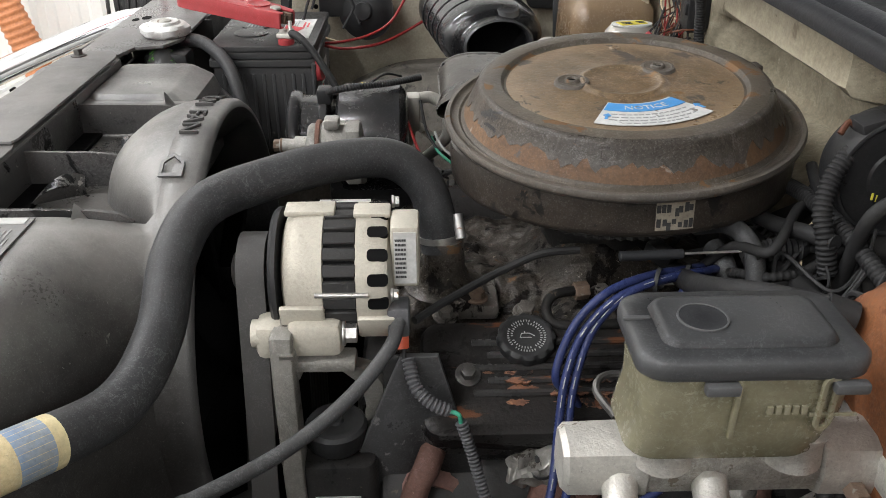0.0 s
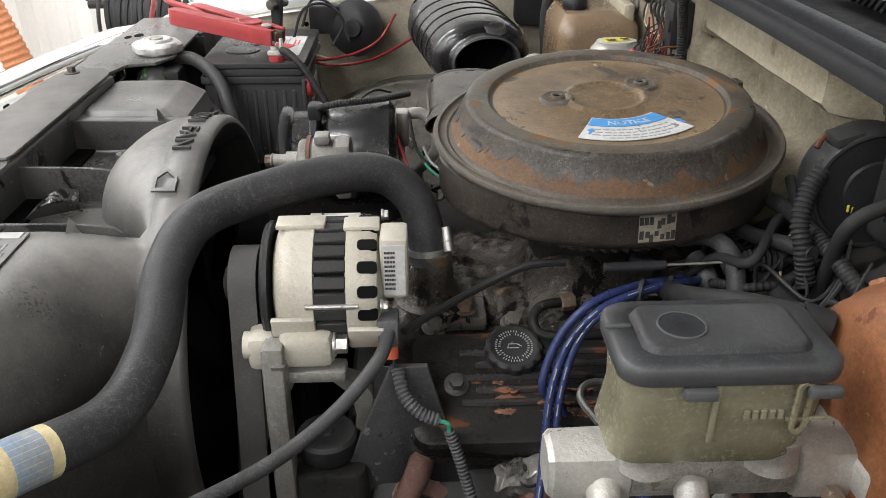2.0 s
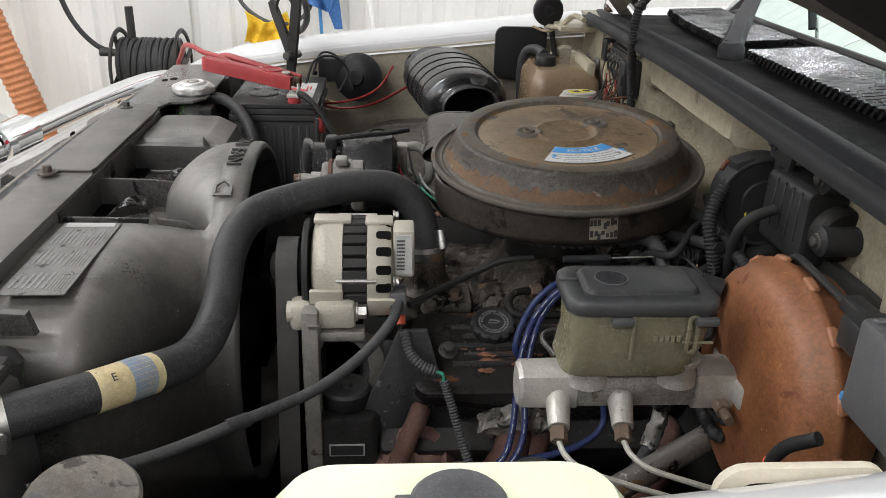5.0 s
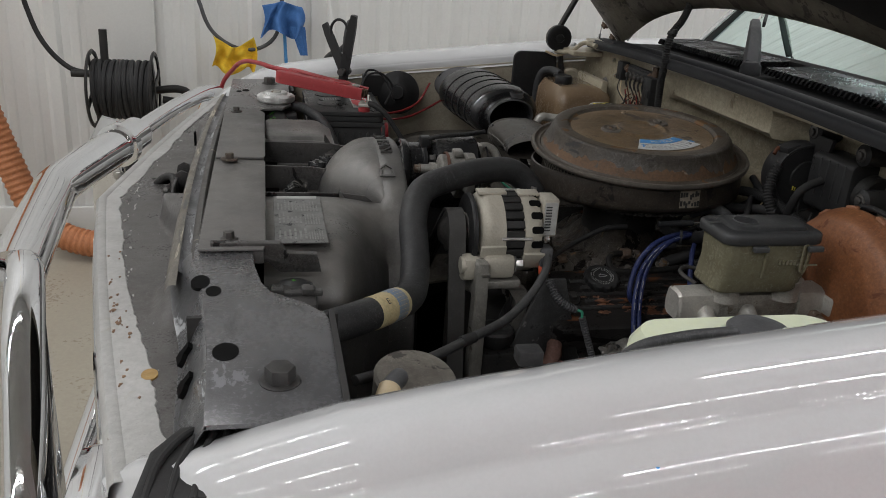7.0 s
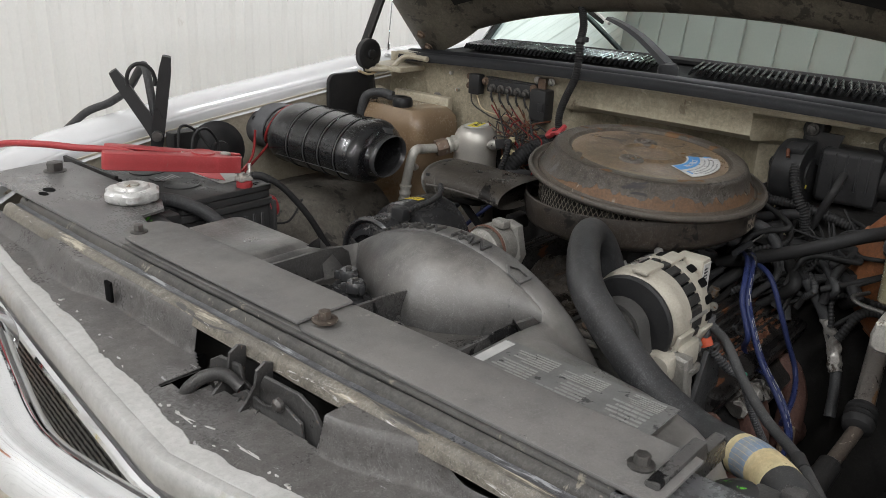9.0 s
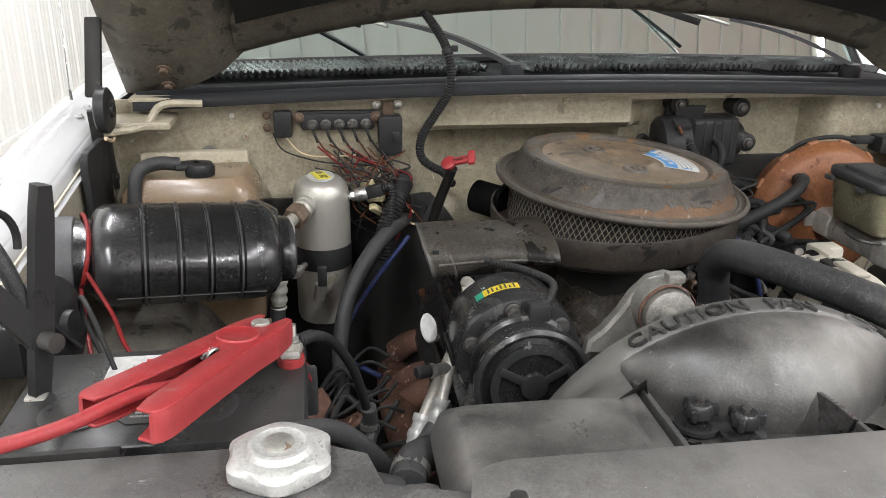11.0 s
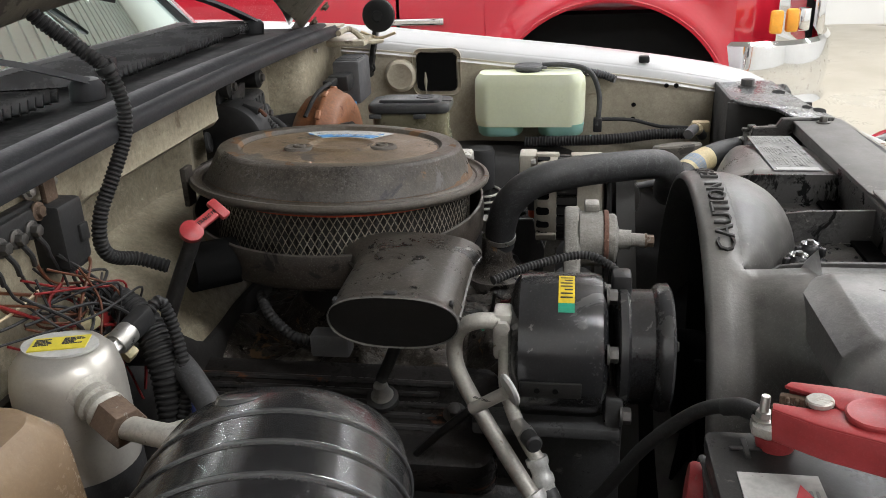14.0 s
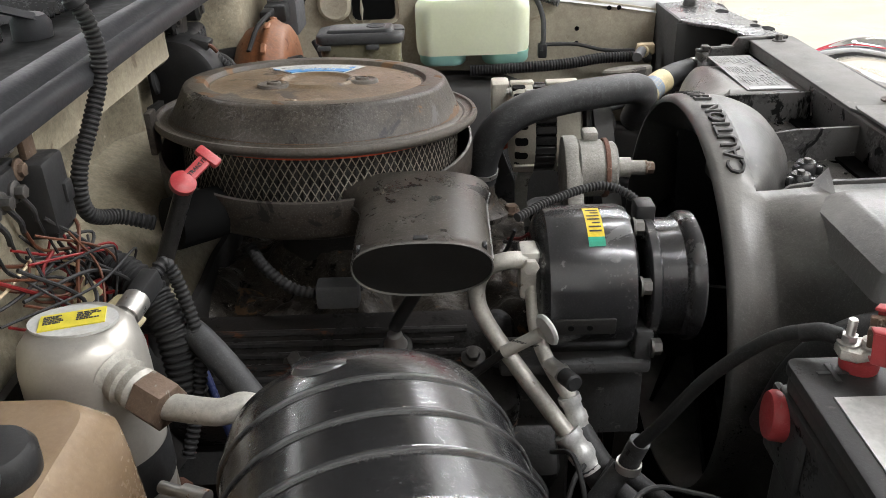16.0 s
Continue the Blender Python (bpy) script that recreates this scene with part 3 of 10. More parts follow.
M["conn_cream"] = mat("cream_connector", (.55, .47, .28), .5, 0, (.45, .38, .22), .5, 30, 200, .2, .04)
M["grey_plastic"] = mat("grey_plastic", (.0792, .0792, .0828), .5, 0, (.054, .054, .0562), .5, 14, 240, .2, .06)
M["wall"] = mat("white_wall_metal", (.72, .72, .70), .42, 0, (.66, .66, .64), .4, 1.2, 90, .04, .03, spots=[((.60, .59, .56), 4, .02, .6)], dust=0, wear=0)
M["ceiling"] = mat("grey_ceiling_metal", (.42, .43, .425), .5, 0, (.37, .38, .375), .4, 1.2, 90, .05, .02, dust=0, wear=0)
M["floor"] = mat("beige_workshop_floor", (.30, .27, .21), .35, 0, (.25, .225, .175), .6, 1.1, 60, .2, .05, spots=[((.20, .18, .15), 2.2, .03, .5)])
M["orange_hose"] = mat("orange_duct_hose", (.52, .20, .08), .6, 0, (.40, .15, .06), .7, 10, 120, .3, .15)
M["yellow_cloth"] = mat("yellow_cloth", (.78, .47, .02), .9, 0, (.66, .38, .015), .6, 14, 600, .35, .4)
M["blue_cloth"] = mat("blue_rag", (.05, .16, .42), .9, 0, (.035, .12, .32), .6, 18, 500, .35, .4)
M["hood_under"] = mat("black_hood_liner", (.007, .0065, .006), .9, 0, (.013, .012, .011), .7, 9, 120, .3, .3, dust=.02, wear=.1, spec=.1)
M["hood_beige"] = mat("dirty_hood_frame", (.15, .135, .105), .55, 0, (.09, .078, .06), .8, 9, 160, .35, .2, spots=[((.05, .045, .038), 22, .25, .7)])
M["tan_dark"] = mat("dark_tan_trim", (.12, .11, .10), .7, 0, (.08, .075, .07), .5, 10, 120, .2, .1)
M["amber"] = mat("amber_lens", (.75, .30, .02), .2, 0, (.65, .24, .02), .4, 20, 60, .1, .05)
M["lime"] = mat("green_scribbled_hose", (.020, .020, .020), .45, 0, (.03, .03, .03), .6, 20, 200, .2, .05, spots=[((.10, .42, .04), 60, .16, .5)], dust=.02)



def glass_mat(name, col, rough=0.0):
    m = bpy.data.materials.new(name)
    m.use_nodes = True
    nt = m.node_tree
    b = nt.nodes["Principled BSDF"]
    nt.nodes.remove(b)
    out = nt.nodes["Material Output"]
    tr, gl, mx, fr = (nt.nodes.new(t) for t in ("ShaderNodeBsdfTransparent", "ShaderNodeBsdfGlossy", "ShaderNodeMixShader", "ShaderNodeFresnel"))
    tr.inputs["Color"].default_value = (*col, 1)
    gl.inputs["Roughness"].default_value = 0.02
    fr.inputs["IOR"].default_value = 2.3
    gl.inputs["Color"].default_value = (.84, .98, .95, 1)
    nt.links.new(fr.outputs[0], mx.inputs[0])
    nt.links.new(tr.outputs[0], mx.inputs[1])
    nt.links.new(gl.outputs[0], mx.inputs[2])
    nt.links.new(mx.outputs[0], out.inputs["Surface"])
    return m


M["glass"] = glass_mat("green_tinted_glass", (.56, .68, .64))
M["lamp"] = glow("lamp_diffuser", (1.0, .98, .95), 9.0)
# ---- the workshop ----
X0, X1, Y0, Y1 = -7.5, 8.5, -10.5, 2.72


def workshop():
    bm = B()
    bx(bm, ((X0 + X1) / 2, (Y0 + Y1) / 2, -.05), (X1 - X0 + .4, Y1 - Y0 + .4, .1))
    part("floor", bm, M["floor"], None, "beige painted concrete workshop floor", kind="structure", category="floor")
    for nm, c, s in (("wall_north", ((X0 + X1) / 2, Y1 + .06, CEIL / 2), (X1 - X0, .1, CEIL)),
                     ("wall_south", ((X0 + X1) / 2, Y0 - .06, CEIL / 2), (X1 - X0, .1, CEIL)),
                     ("wall_west", (X0 - .06, (Y0 + Y1) / 2, CEIL / 2), (.1, Y1 - Y0, CEIL)),
                     ("wall_east", (X1 + .06, (Y0 + Y1) / 2, CEIL / 2), (.1, Y1 - Y0, CEIL))):
        bm = B()
        bx(bm, c, s)
        w = part(nm, bm, M["wall"], None, "white ribbed metal workshop wall", kind="structure", category="wall")
        # pressed ribs, wide panels between narrow ridges
        along = nm in ("wall_north", "wall_south")
        lo, hi = (X0, X1) if along else (Y0, Y1)
        k, u = 0, lo + .1
        while u < hi:
            big = k % 3 == 0
            if nm in ("wall_north", "wall_west"):
                d = .018 if big else .006
                ww = .045 if big else .030
                bm = B()
                out = [(-ww, 0), (-ww * .5, d), (ww * .5, d), (ww, 0)]
                if nm == "wall_north":
                    m = Matrix.Translation((u, Y1 + .012, 0)) @ Matrix.Diagonal((1, -1, 1, 1))
                else:
                    m = Matrix.Translation((X0 - .012, u, 0)) @ pose(0, 0, 0, 0, 0, -90)
                prism(bm, out, .02, CEIL - .02, m)
                part("panel_rib", bm, M["wall"], w, flat=True)
            u += .305 / 3
            k += 1
    bm = B()
    bx(bm, ((X0 + X1) / 2, (Y0 + Y1) / 2, CEIL + .06), (X1 - X0 + .4, Y1 - Y0 + .4, .1))
    y = Y0 + .15
    while y < Y1:
        bx(bm, ((X0 + X1) / 2, y, CEIL), (X1 - X0, .05, .03))
        y += .3
    part("ceiling", bm, M["ceiling"], None, "pale grey ribbed metal workshop ceiling", kind="structure", category="ceiling", flat=True)
    bm = B()
    bx(bm, ((X0 + X1) / 2, Y1 - .012, .07), (X1 - X0, .03, .14), bev=.004)
    part("trim", bm, M["wall"], None, "white metal base trim along the wall", kind="structure", category="trim")
    first = None
    for x, y in LAMP_SPOTS:
        if first is None:
            first = thing("ceiling_light", (x, y, CEIL - .1), "long white strip light hanging under the ceiling", "light", "ceiling strip lights")
            bm = B()
            bx(bm, (x, y, CEIL - .055), (2.42, .20, .05), bev=.01)
            part("housing", bm, M["wall"], first)
            bm = B()
            bx(bm, (x, y, CEIL - .095), (2.36, .050, .03), bev=.012)
            part("diffuser", bm, M["lamp"], first, "glowing white diffuser")
        else:
            copy_thing(first, Matrix.Translation((x, y, CEIL - .1)))
        la = bpy.data.lights.new("strip_lamp", "AREA")
        la.shape, la.size, la.size_y, la.energy, la.color = "RECTANGLE", 2.3, .05, LAMP_POWER, (.965, .972, 1.0)
        lo = new("strip_lamp", la)
        lo.location = (x, y, CEIL - .13)


workshop()

# ---- the white truck's body ----
truck = thing("pickup_truck", (0, 0, 0), "white pickup truck with its hood open and chrome brush guard", "truck")
CREST = [(-.83, .995), (-.80, 1.045), (-.76, 1.090), (-.69, 1.131), (-.617, 1.154), (-.48, 1.177), (-.32, 1.198), (-.15, 1.216), (-.065, 1.226), (.11, 1.245), (.25, 1.256), (.5, 1.268), (1.5, 1.28)]


def lip_x(y):
    d = abs(y + .065)
    return -.917 + (.15 * d + .05 * d * d if y < -.065 else .125 * d + .03 * d * d)


def fender(side, name):
    """Outer wing: inner flange, crest, shoulder, crease and side, from the nose back to the door."""
    sec = [(.775, -.044), (.784, -.042), (.7865, -.024), (.790, -.020), (.802, -.014), (.826, -.005), (.850, 0), (.866, -.007), (.879, -.0205), (.8860, -.0330), (.8875, -.0360), (.8915, -.0392), (.9035, -.0475), (.914, -.062), (.921, -.080), (.930, -.100), (.942, -.125),
           (.955, -.20), (.966, -.30), (.972, -.45), (.965, -.62)]
    xs = [-.835, -.828, -.815, -.79, -.76, -.72, -.67, -.6, -.5, -.4, -.3, -.2, -.1, 0, .1, .2, .3, .4, .5, .7, .9]

    def f(x, k):
        yy, dz = sec[k]
        tuck = .16 * (1 - sstep(-.86, -.62, x)) ** 2
        y = yy - tuck * (.25 + .75 * min(1, (k / 7.0)))
        return V(x, side * y, lerp_table(CREST, x) + dz)
    bm = B()
    grid_sheet(bm, xs, range(len(sec)), f, (0, -side * .004, -.004))
    ob = part(name, bm, M["white_paint"], truck, "glossy white painted front fender", sharp=60)
    return ob


fender(-1, "left_fender")
fender(1, "right_fender")


def inner_wall(side):
    """Beige inner wing panel under the fender's flange, with a stamped opening, beads and holes."""
    xs, zs = lin(-.72, .30, 52), lin(0.0, 1.0, 26)

    def f(x, t):
        top = lerp_table(CREST, x) - .040
        z = top + (.70 - top) * t
        y = .775 + .012 * math.sin(t * 3.1)
        for bx_, w in ((-.47, .012), (-.56, .012), (.02, .014)):
            y -= .010 * math.exp(-((x - bx_) / w) ** 2) * sstep(.04, .1, t) * (1 - sstep(.55, .6, t))
        y += .012 * (1 - sstep(.005, .03, abs(t - .16) * .4)) * 0
        return V(x, side * y, z)
    bm = B()
    grid_sheet(bm, xs, zs, f, (0, side * .003, 0))
    ob = part("inner_fender_panel", bm, M["beige_clean"], truck, "dirty beige inner fender panel")
    return ob


for sd in (-1, 1):
    inner_wall(sd)
    # wheelhouse cover sloping towards the engine
    bm = B()

    def fw(x, t):
        y = .775 - .33 * t
        z = .985 - .30 * sstep(.25, 1, t) ** 1.4 + .02 * math.cos((x + .1) * 5) - .05 * sstep(-.25, -.60, x) * 0
        z -= .10 * sstep(.1, .45, abs(x + .12)) * (1 - t * .5)
        return V(x, sd * y, z)
    grid_sheet(bm, lin(-.66, .24, 40), lin(0, 1, 18), fw, (0, 0, -.006))
    part("wheelhouse_liner", bm, M["dark_well"] if sd < 0 else M["dusty_well"], truck,
         "dark plastic wheelhouse liner" if sd < 0 else "dust-covered wheelhouse liner")


def firewall():
    def f(y, z):
        x = .205
        rec = sstep(-.17, -.06, y) * (1 - sstep(.20, .30, y)) * sstep(1.075, 1.115, z) * (1 - sstep(1.196, 1.204, z))
        x += .085 * rec
        x += .060 * sstep(-.50, -.46, y) * (1 - sstep(-.15, -.10, y)) * sstep(1.085, 1.12, z) * (1 - sstep(1.240, 1.252, z))
        x -= .055 * (1 - sstep(.98, 1.09, z)) * sstep(-.35, -.25, y) * (1 - sstep(.25, .33, y))
        x += .03 * (1 - sstep(.9, 1.0, z)) * sstep(.3, .4, y)
        x -= .006 * math.exp(-((z - 1.098) / .01) ** 2)
        x += .0035 * noise.noise((y * 7, z * 9, 0))
        return V(x, y, z)
    bm = B()
    grid_sheet(bm, lin(-.775, .775, 110), lin(.55, 1.262, 72), lambda y, z: f(y, z), (.01, 0, 0))
    part("firewall", bm, M["beige"], truck, "dirty beige painted firewall with a recess")
    # added black sheet: stands in for shade and dark clutter low down
    bm = B()
    grid_sheet(bm, lin(-.56, .56, 66), lin(0, 1, 30), lambda y, t: f(y, .58 + t * (.555 - .135 * sstep(-.16, .0, y) + .095 * sstep(.16, .26, y))) + V(-.016 + .006 * noise.noise((y * 9, t * 5, 4)), 0, 0), (.008, 0, 0))
    part("firewall_shade_sheet", bm, M["dark_well"], truck, "black sheet added low on the firewall for its shade")
    # folded top flange
    bm = B()
    bx(bm, (.207, 0, 1.2655), (.05, 1.47, .006), bev=.001)
    part("firewall_flange", bm, M["beige"], truck)
    # corner gussets
    for sd in (-1, 1):
        bm = B()
        tube(bm, [(.165, sd * .62, 1.262), (.155, sd * .68, 1.262), (.13, sd * .705, 1.235), (.11, sd * .76, 1.228)], .006, 8, 5)
        bx(bm, (.17, sd * .72, 1.235), (.09, .11, .012), bev=.003)
        part("corner_gusset", bm, M["beige"], truck)


firewall()


def cowl():
    def zc(y):
        return 1.283 - .022 * (abs(y) / .7) ** 2

    prof = [(-.030, -.012), (-.032, -.003), (-.027, .006), (-.018, .008), (-.012, .002), (-.008, -.001), (-.003, .006), (.004, .012), (.014, .013), (.020, .006), (.022, -.012)]
    bm = B()
    rings = [[V(.192 + px + .02 * (abs(y) / .7) ** 3, y, zc(y) + pz) for px, pz in prof] for y in lin(-.70, .73, 60)]
    loft(bm, rings)
    part("cowl_seal", bm, M["gasket"], truck, "black ribbed rubber cowl seal", sharp=50)

    def base(y):
        return .430 + .10 * (abs(y) / .75) ** 2.2
    bm = B()
    grid_sheet(bm, lin(-.74, .76, 40), lin(0, 1, 8), lambda y, t: V(.216 + (base(y) + .03 - .216) * t, y, zc(y) + .002 + .004 * t - .004 * math.sin(t * 3.14)), (0, 0, -.006))
    cp = part("cowl_panel", bm, M["void"], truck, "black plastic cowl vent panel")
    y, k = -.66, 0
    while y < .70:
        if not (-.03 < y - .10 < .05 or -.66 < y < -.60 or (y < -.36 and y > -.40)):
            b0 = base(y)
            zz = zc(y) + .016
            bm = B()
            m = Matrix.Translation((b0 - .085, y, zz - .002)) @ pose(0, 0, 0, 0, 0, 16)
            bx(bm, (0, 0, 0), (.135, .0040, .014), m @ pose(0, 0, 0, 30, 0, 0))
            part("slat", bm, M["cowl"], cp)
        y += .0128
        k += 1
    # windscreen
    H, RUN = .60, .62

    def gl(y, t):
        b0 = base(y)
        return V(b0 + .012 + RUN * t + .02 * (abs(y) / .75) ** 2 * t, y * (1 - .11 * t), zc(y) + .012 + H * t + .035 * math.sin(t * 3.14))
    bm = B()
    grid_sheet(bm, lin(-.76, .76, 30), lin(0, 1, 12), gl, (.004, 0, .004))
    ws = part("windscreen", bm, M["glass"], truck, "green-tinted windscreen reflecting the ceiling lights")
    ws.visible_shadow = False
    bm = B()
    tube(bm, [gl(-.76, t) for t in (1, .66, .33, 0)] + [gl(y, 0) for y in lin(-.7, .7, 13)] + [gl(.76, t) for t in (0, .33, .66, 1)], .009, 8, 3)
    part("windscreen_seal", bm, M["rubber"], truck)
    # cab: pillars, roof, back, dashboard
    for sd in (-1, 1):
        bm = B()
        rings = []
        for t in lin(-.1, 1.02, 10):
            p = gl(sd * .76, t)
            rings.append([p + V(dx, sd * dy, dz) for dx, dy, dz in ((-.01, .0, .01), (.0, .05, 0), (.07, .07, -.01), (.08, .03, -.02))])
        loft(bm, rings)
        part("pillar", bm, M["white_paint"], truck)
        bm = B()
        bx(bm, (1.55, sd * .93, .85), (1.3, .07, .80), bev=.02)
        part("door", bm, M["white_paint"], truck)
        bm = B()
        bx(bm, (2.15, sd * .86, 1.55), (.12, .05, .66), bev=.01)
        part("rear_pillar", bm, M["white_paint"], truck)
    bm = B()
    bx(bm, (1.63, 0, 1.915), (1.18, 1.56, .05), bev=.02)
    part("roof", bm, M["white_paint"], truck)
    bm = B()
    bx(bm, (2.22, 0, 1.2), (.06, 1.8, 1.3), bev=.02)
    part("cab_back", bm, M["tan_dark"], truck)
    bm = B()
    grid_sheet(bm, lin(-.78, .78, 20), lin(0, 1, 8), lambda y, t: V(base(y) + .05 + .42 * t, y, zc(y) - .02 + .015 * math.sin(t * 3) - .25 * sstep(.75, 1, t)), (0, 0, -.02))
    part("dashboard", bm, M["tan_dark"], truck, "dark dashboard top behind the windscreen")
    for sd in (-1, 1):
        bm = B()
        bx(bm, (1.75, sd * .40, 1.18), (.16, .52, .62), pose(0, 0, 0, 0, 0, 0), bev=.05, seg=3)
        bx(bm, (1.45, sd * .40, .85), (.55, .54, .16), bev=.05, seg=3)
        part("seat", bm, M["tan_dark"], truck)
    bm = B()
    bx(bm, (1.3, 0, .50), (2.2, 1.75, .06))
    part("cab_floor", bm, M["tan_dark"], truck)
    # wipers
    for nm, piv, tip in (("wiper", (.275, .095, 1.293), (.62, .60, 1.42)), ("wiper", (.33, -.60, 1.280), (.60, -.08, 1.44))):
        p, q = V(*piv), V(*tip)
        w = new("wiper")
        w.location = p
        link(w, truck)
        bm = B()
        lathe(bm, [(.02, -.012), (.02, .006), (.014, .014), (.004, .016)], axis_m(p, (-.1, 0, 1)), 18)
        mid = p.lerp(q, .42) + V(-.02, 0, .012)
        rings = []
        for t in lin(0, 1, 8):
            c = p.lerp(mid, t) + V(0, 0, .012 * math.sin(t * 3.14) + .008)
            d = (mid - p).normalized()
            s = d.cross(V(0, 0, 1)).normalized()
            wd, h = .017 - .006 * t, .008 - .002 * t
            rings.append([c + s * wd, c + s * wd * .6 + V(0, 0, h), c - s * wd * .6 + V(0, 0, h), c - s * wd])
        loft(bm, rings)
        part("wiper_arm", bm, M["gasket"], w)
        bm = B()
        tube(bm, [mid, p.lerp(q, .72) + V(0, 0, .01), q.lerp(p, .15)], .0035, 8, 5)
        part("wiper_rod", bm, M["steel"], w)
        bm = B()
        d = (q - p).normalized()
        bx(bm, (0, 0, 0), (.46, .007, .014), Matrix.Translation(q.lerp(p, .12)) @ d.to_track_quat("X", "Z").to_matrix().to_4x4(), bev=.002)
        part("wiper_blade", bm, M["rubber"], w)
    # pale things lying on the dashboard
    bm = B()
    bx(bm, (.62, .42, 1.293), (.16, .10, .006), pose(0, 0, 0, 0, 0, 0), bev=.001)
    pp = part("paper_sheet", bm, M["label_white"], None, "white paper sheet lying on the dashboard", category="paper")
    bm = B()
    bx(bm, (.66, .40, 1.305), (.14, .12, .004), pose(0, 0, .0, 0, 0, 0), bev=.001)
    part("booklet", bm, M["label_white"], None, "white booklet lying open on the dashboard", category="booklet")


cowl()


def hood():
    """Raised on its rear hinges: outer skin, dark liner, pressed frame."""
    h = new("hood")
    h.location = (.28, 0, 1.25)
    link(h, truck)
    ang = radians(48)
    c, s = math.cos(ang), math.sin(ang)

    def P(u, y, d):
        """u from the rear edge forwards, d below the skin."""
        bow = .165 * (1 - (abs(y) / .76) ** 2.2)
        crown = .035 * (1 - (y / .78) ** 2)
        uu = u + bow * (1 - sstep(0, .9, u)) - .0
        wy = y * (1 + .02 * u)
        return V(.312 - uu * c + (crown - d) * s, wy, 1.262 + uu * s + (crown - d) * c)
    us, ys = lin(0, 1.12, 22), lin(-.765, .765, 31)
    bm = B()
    grid_sheet(bm, us, ys, lambda u, y: P(u, y, 0), (.002, 0, .003))
    part("skin", bm, M["white_paint"], h)
    bm = B()
    grid_sheet(bm, lin(.10, 1.05, 18), lin(-.56, .56, 24), lambda u, y: P(u, y, .035 + .012 * noise.noise((u * 5, y * 5, 2))), (.004, 0, .006))
    part("liner", bm, M["hood_under"], h, "black sagging underhood liner")
    # frame round the edge with a rounded section
    for nm, u0, u1, y0, y1 in (("frame_rail", 0, 1.12, -.765, -.56), ("frame_rail", 0, 1.12, .56, .765), ("rear_frame", 0.0, .11, -.57, .57), ("front_frame", 1.03, 1.12, -.57, .57)):
        bm = B()
        nu, ny = (22, 8) if u1 - u0 > .5 else (8, 30)

        def fr(u, y):
            t = (y - y0) / (y1 - y0) if u1 - u0 > .5 else (u - u0) / (u1 - u0)
            return P(u, y, .006 + (.040 if u1 - u0 > .5 else .014) * math.sin(min(max(t, 0), 1) * math.pi) ** .5)
        grid_sheet(bm, lin(u0, u1, nu), lin(y0, y1, ny), fr)
        part(nm, bm, M["hood_beige"], h, "dirty beige pressed hood frame")
    for sd in (-1, 1):
        for u in (.03, .07):
            bm = B()
            hexhead(bm, P(u, sd * .68, .055), (-s, 0, -c), .013, .008)
            part("hinge_bolt", bm, M["bolt_rust"], h)


hood()


def hinge(sd):
    hg = new("hood_hinge")
    hg.location = (.112, sd * .757, 1.26)
    link(hg, truck)
    zz = 1.263 if sd > 0 else 1.280
    xx = .112
    bm = B()
    lathe(bm, [(.030, 0), (.034, .003), (.034, .016), (.028, .020), (.012, .020), (.010, .024), (.002, .024)], axis_m((xx, sd * .765, zz), (0, -sd, 0)), 28)
    part("spring_disc", bm, M["black"], hg, "round black hinge spring cover")
    bm = B()
    for a, b, w in (((xx + .005, zz), (xx + .03, zz - .13), .028), ((xx, zz + .02), (xx + .055, zz + .13), .024)):
        d = V(b[0] - a[0], 0, b[1] - a[1])
        m = Matrix.Translation((a[0], sd * .768, a[1])) @ d.to_track_quat("X", "Y").to_matrix().to_4x4()
        bx(bm, (d.length / 2, 0, 0), (d.length, .010, w), m, bev=.003)
    hexhead(bm, (xx + .026, sd * .76, zz - .11), (0, -sd, 0), .013, .007)
    part("hinge_arm", bm, M["black_metal"], hg)
    bm = B()
    tube(bm, [(xx - .035, sd * .750, zz - .035), (xx, sd * .748, zz - .045), (xx + .04, sd * .75, zz - .032)], .003, 6, 4)
    part("hinge_wire", bm, M["tan_wire"], hg)


hinge(1)
hinge(-1)


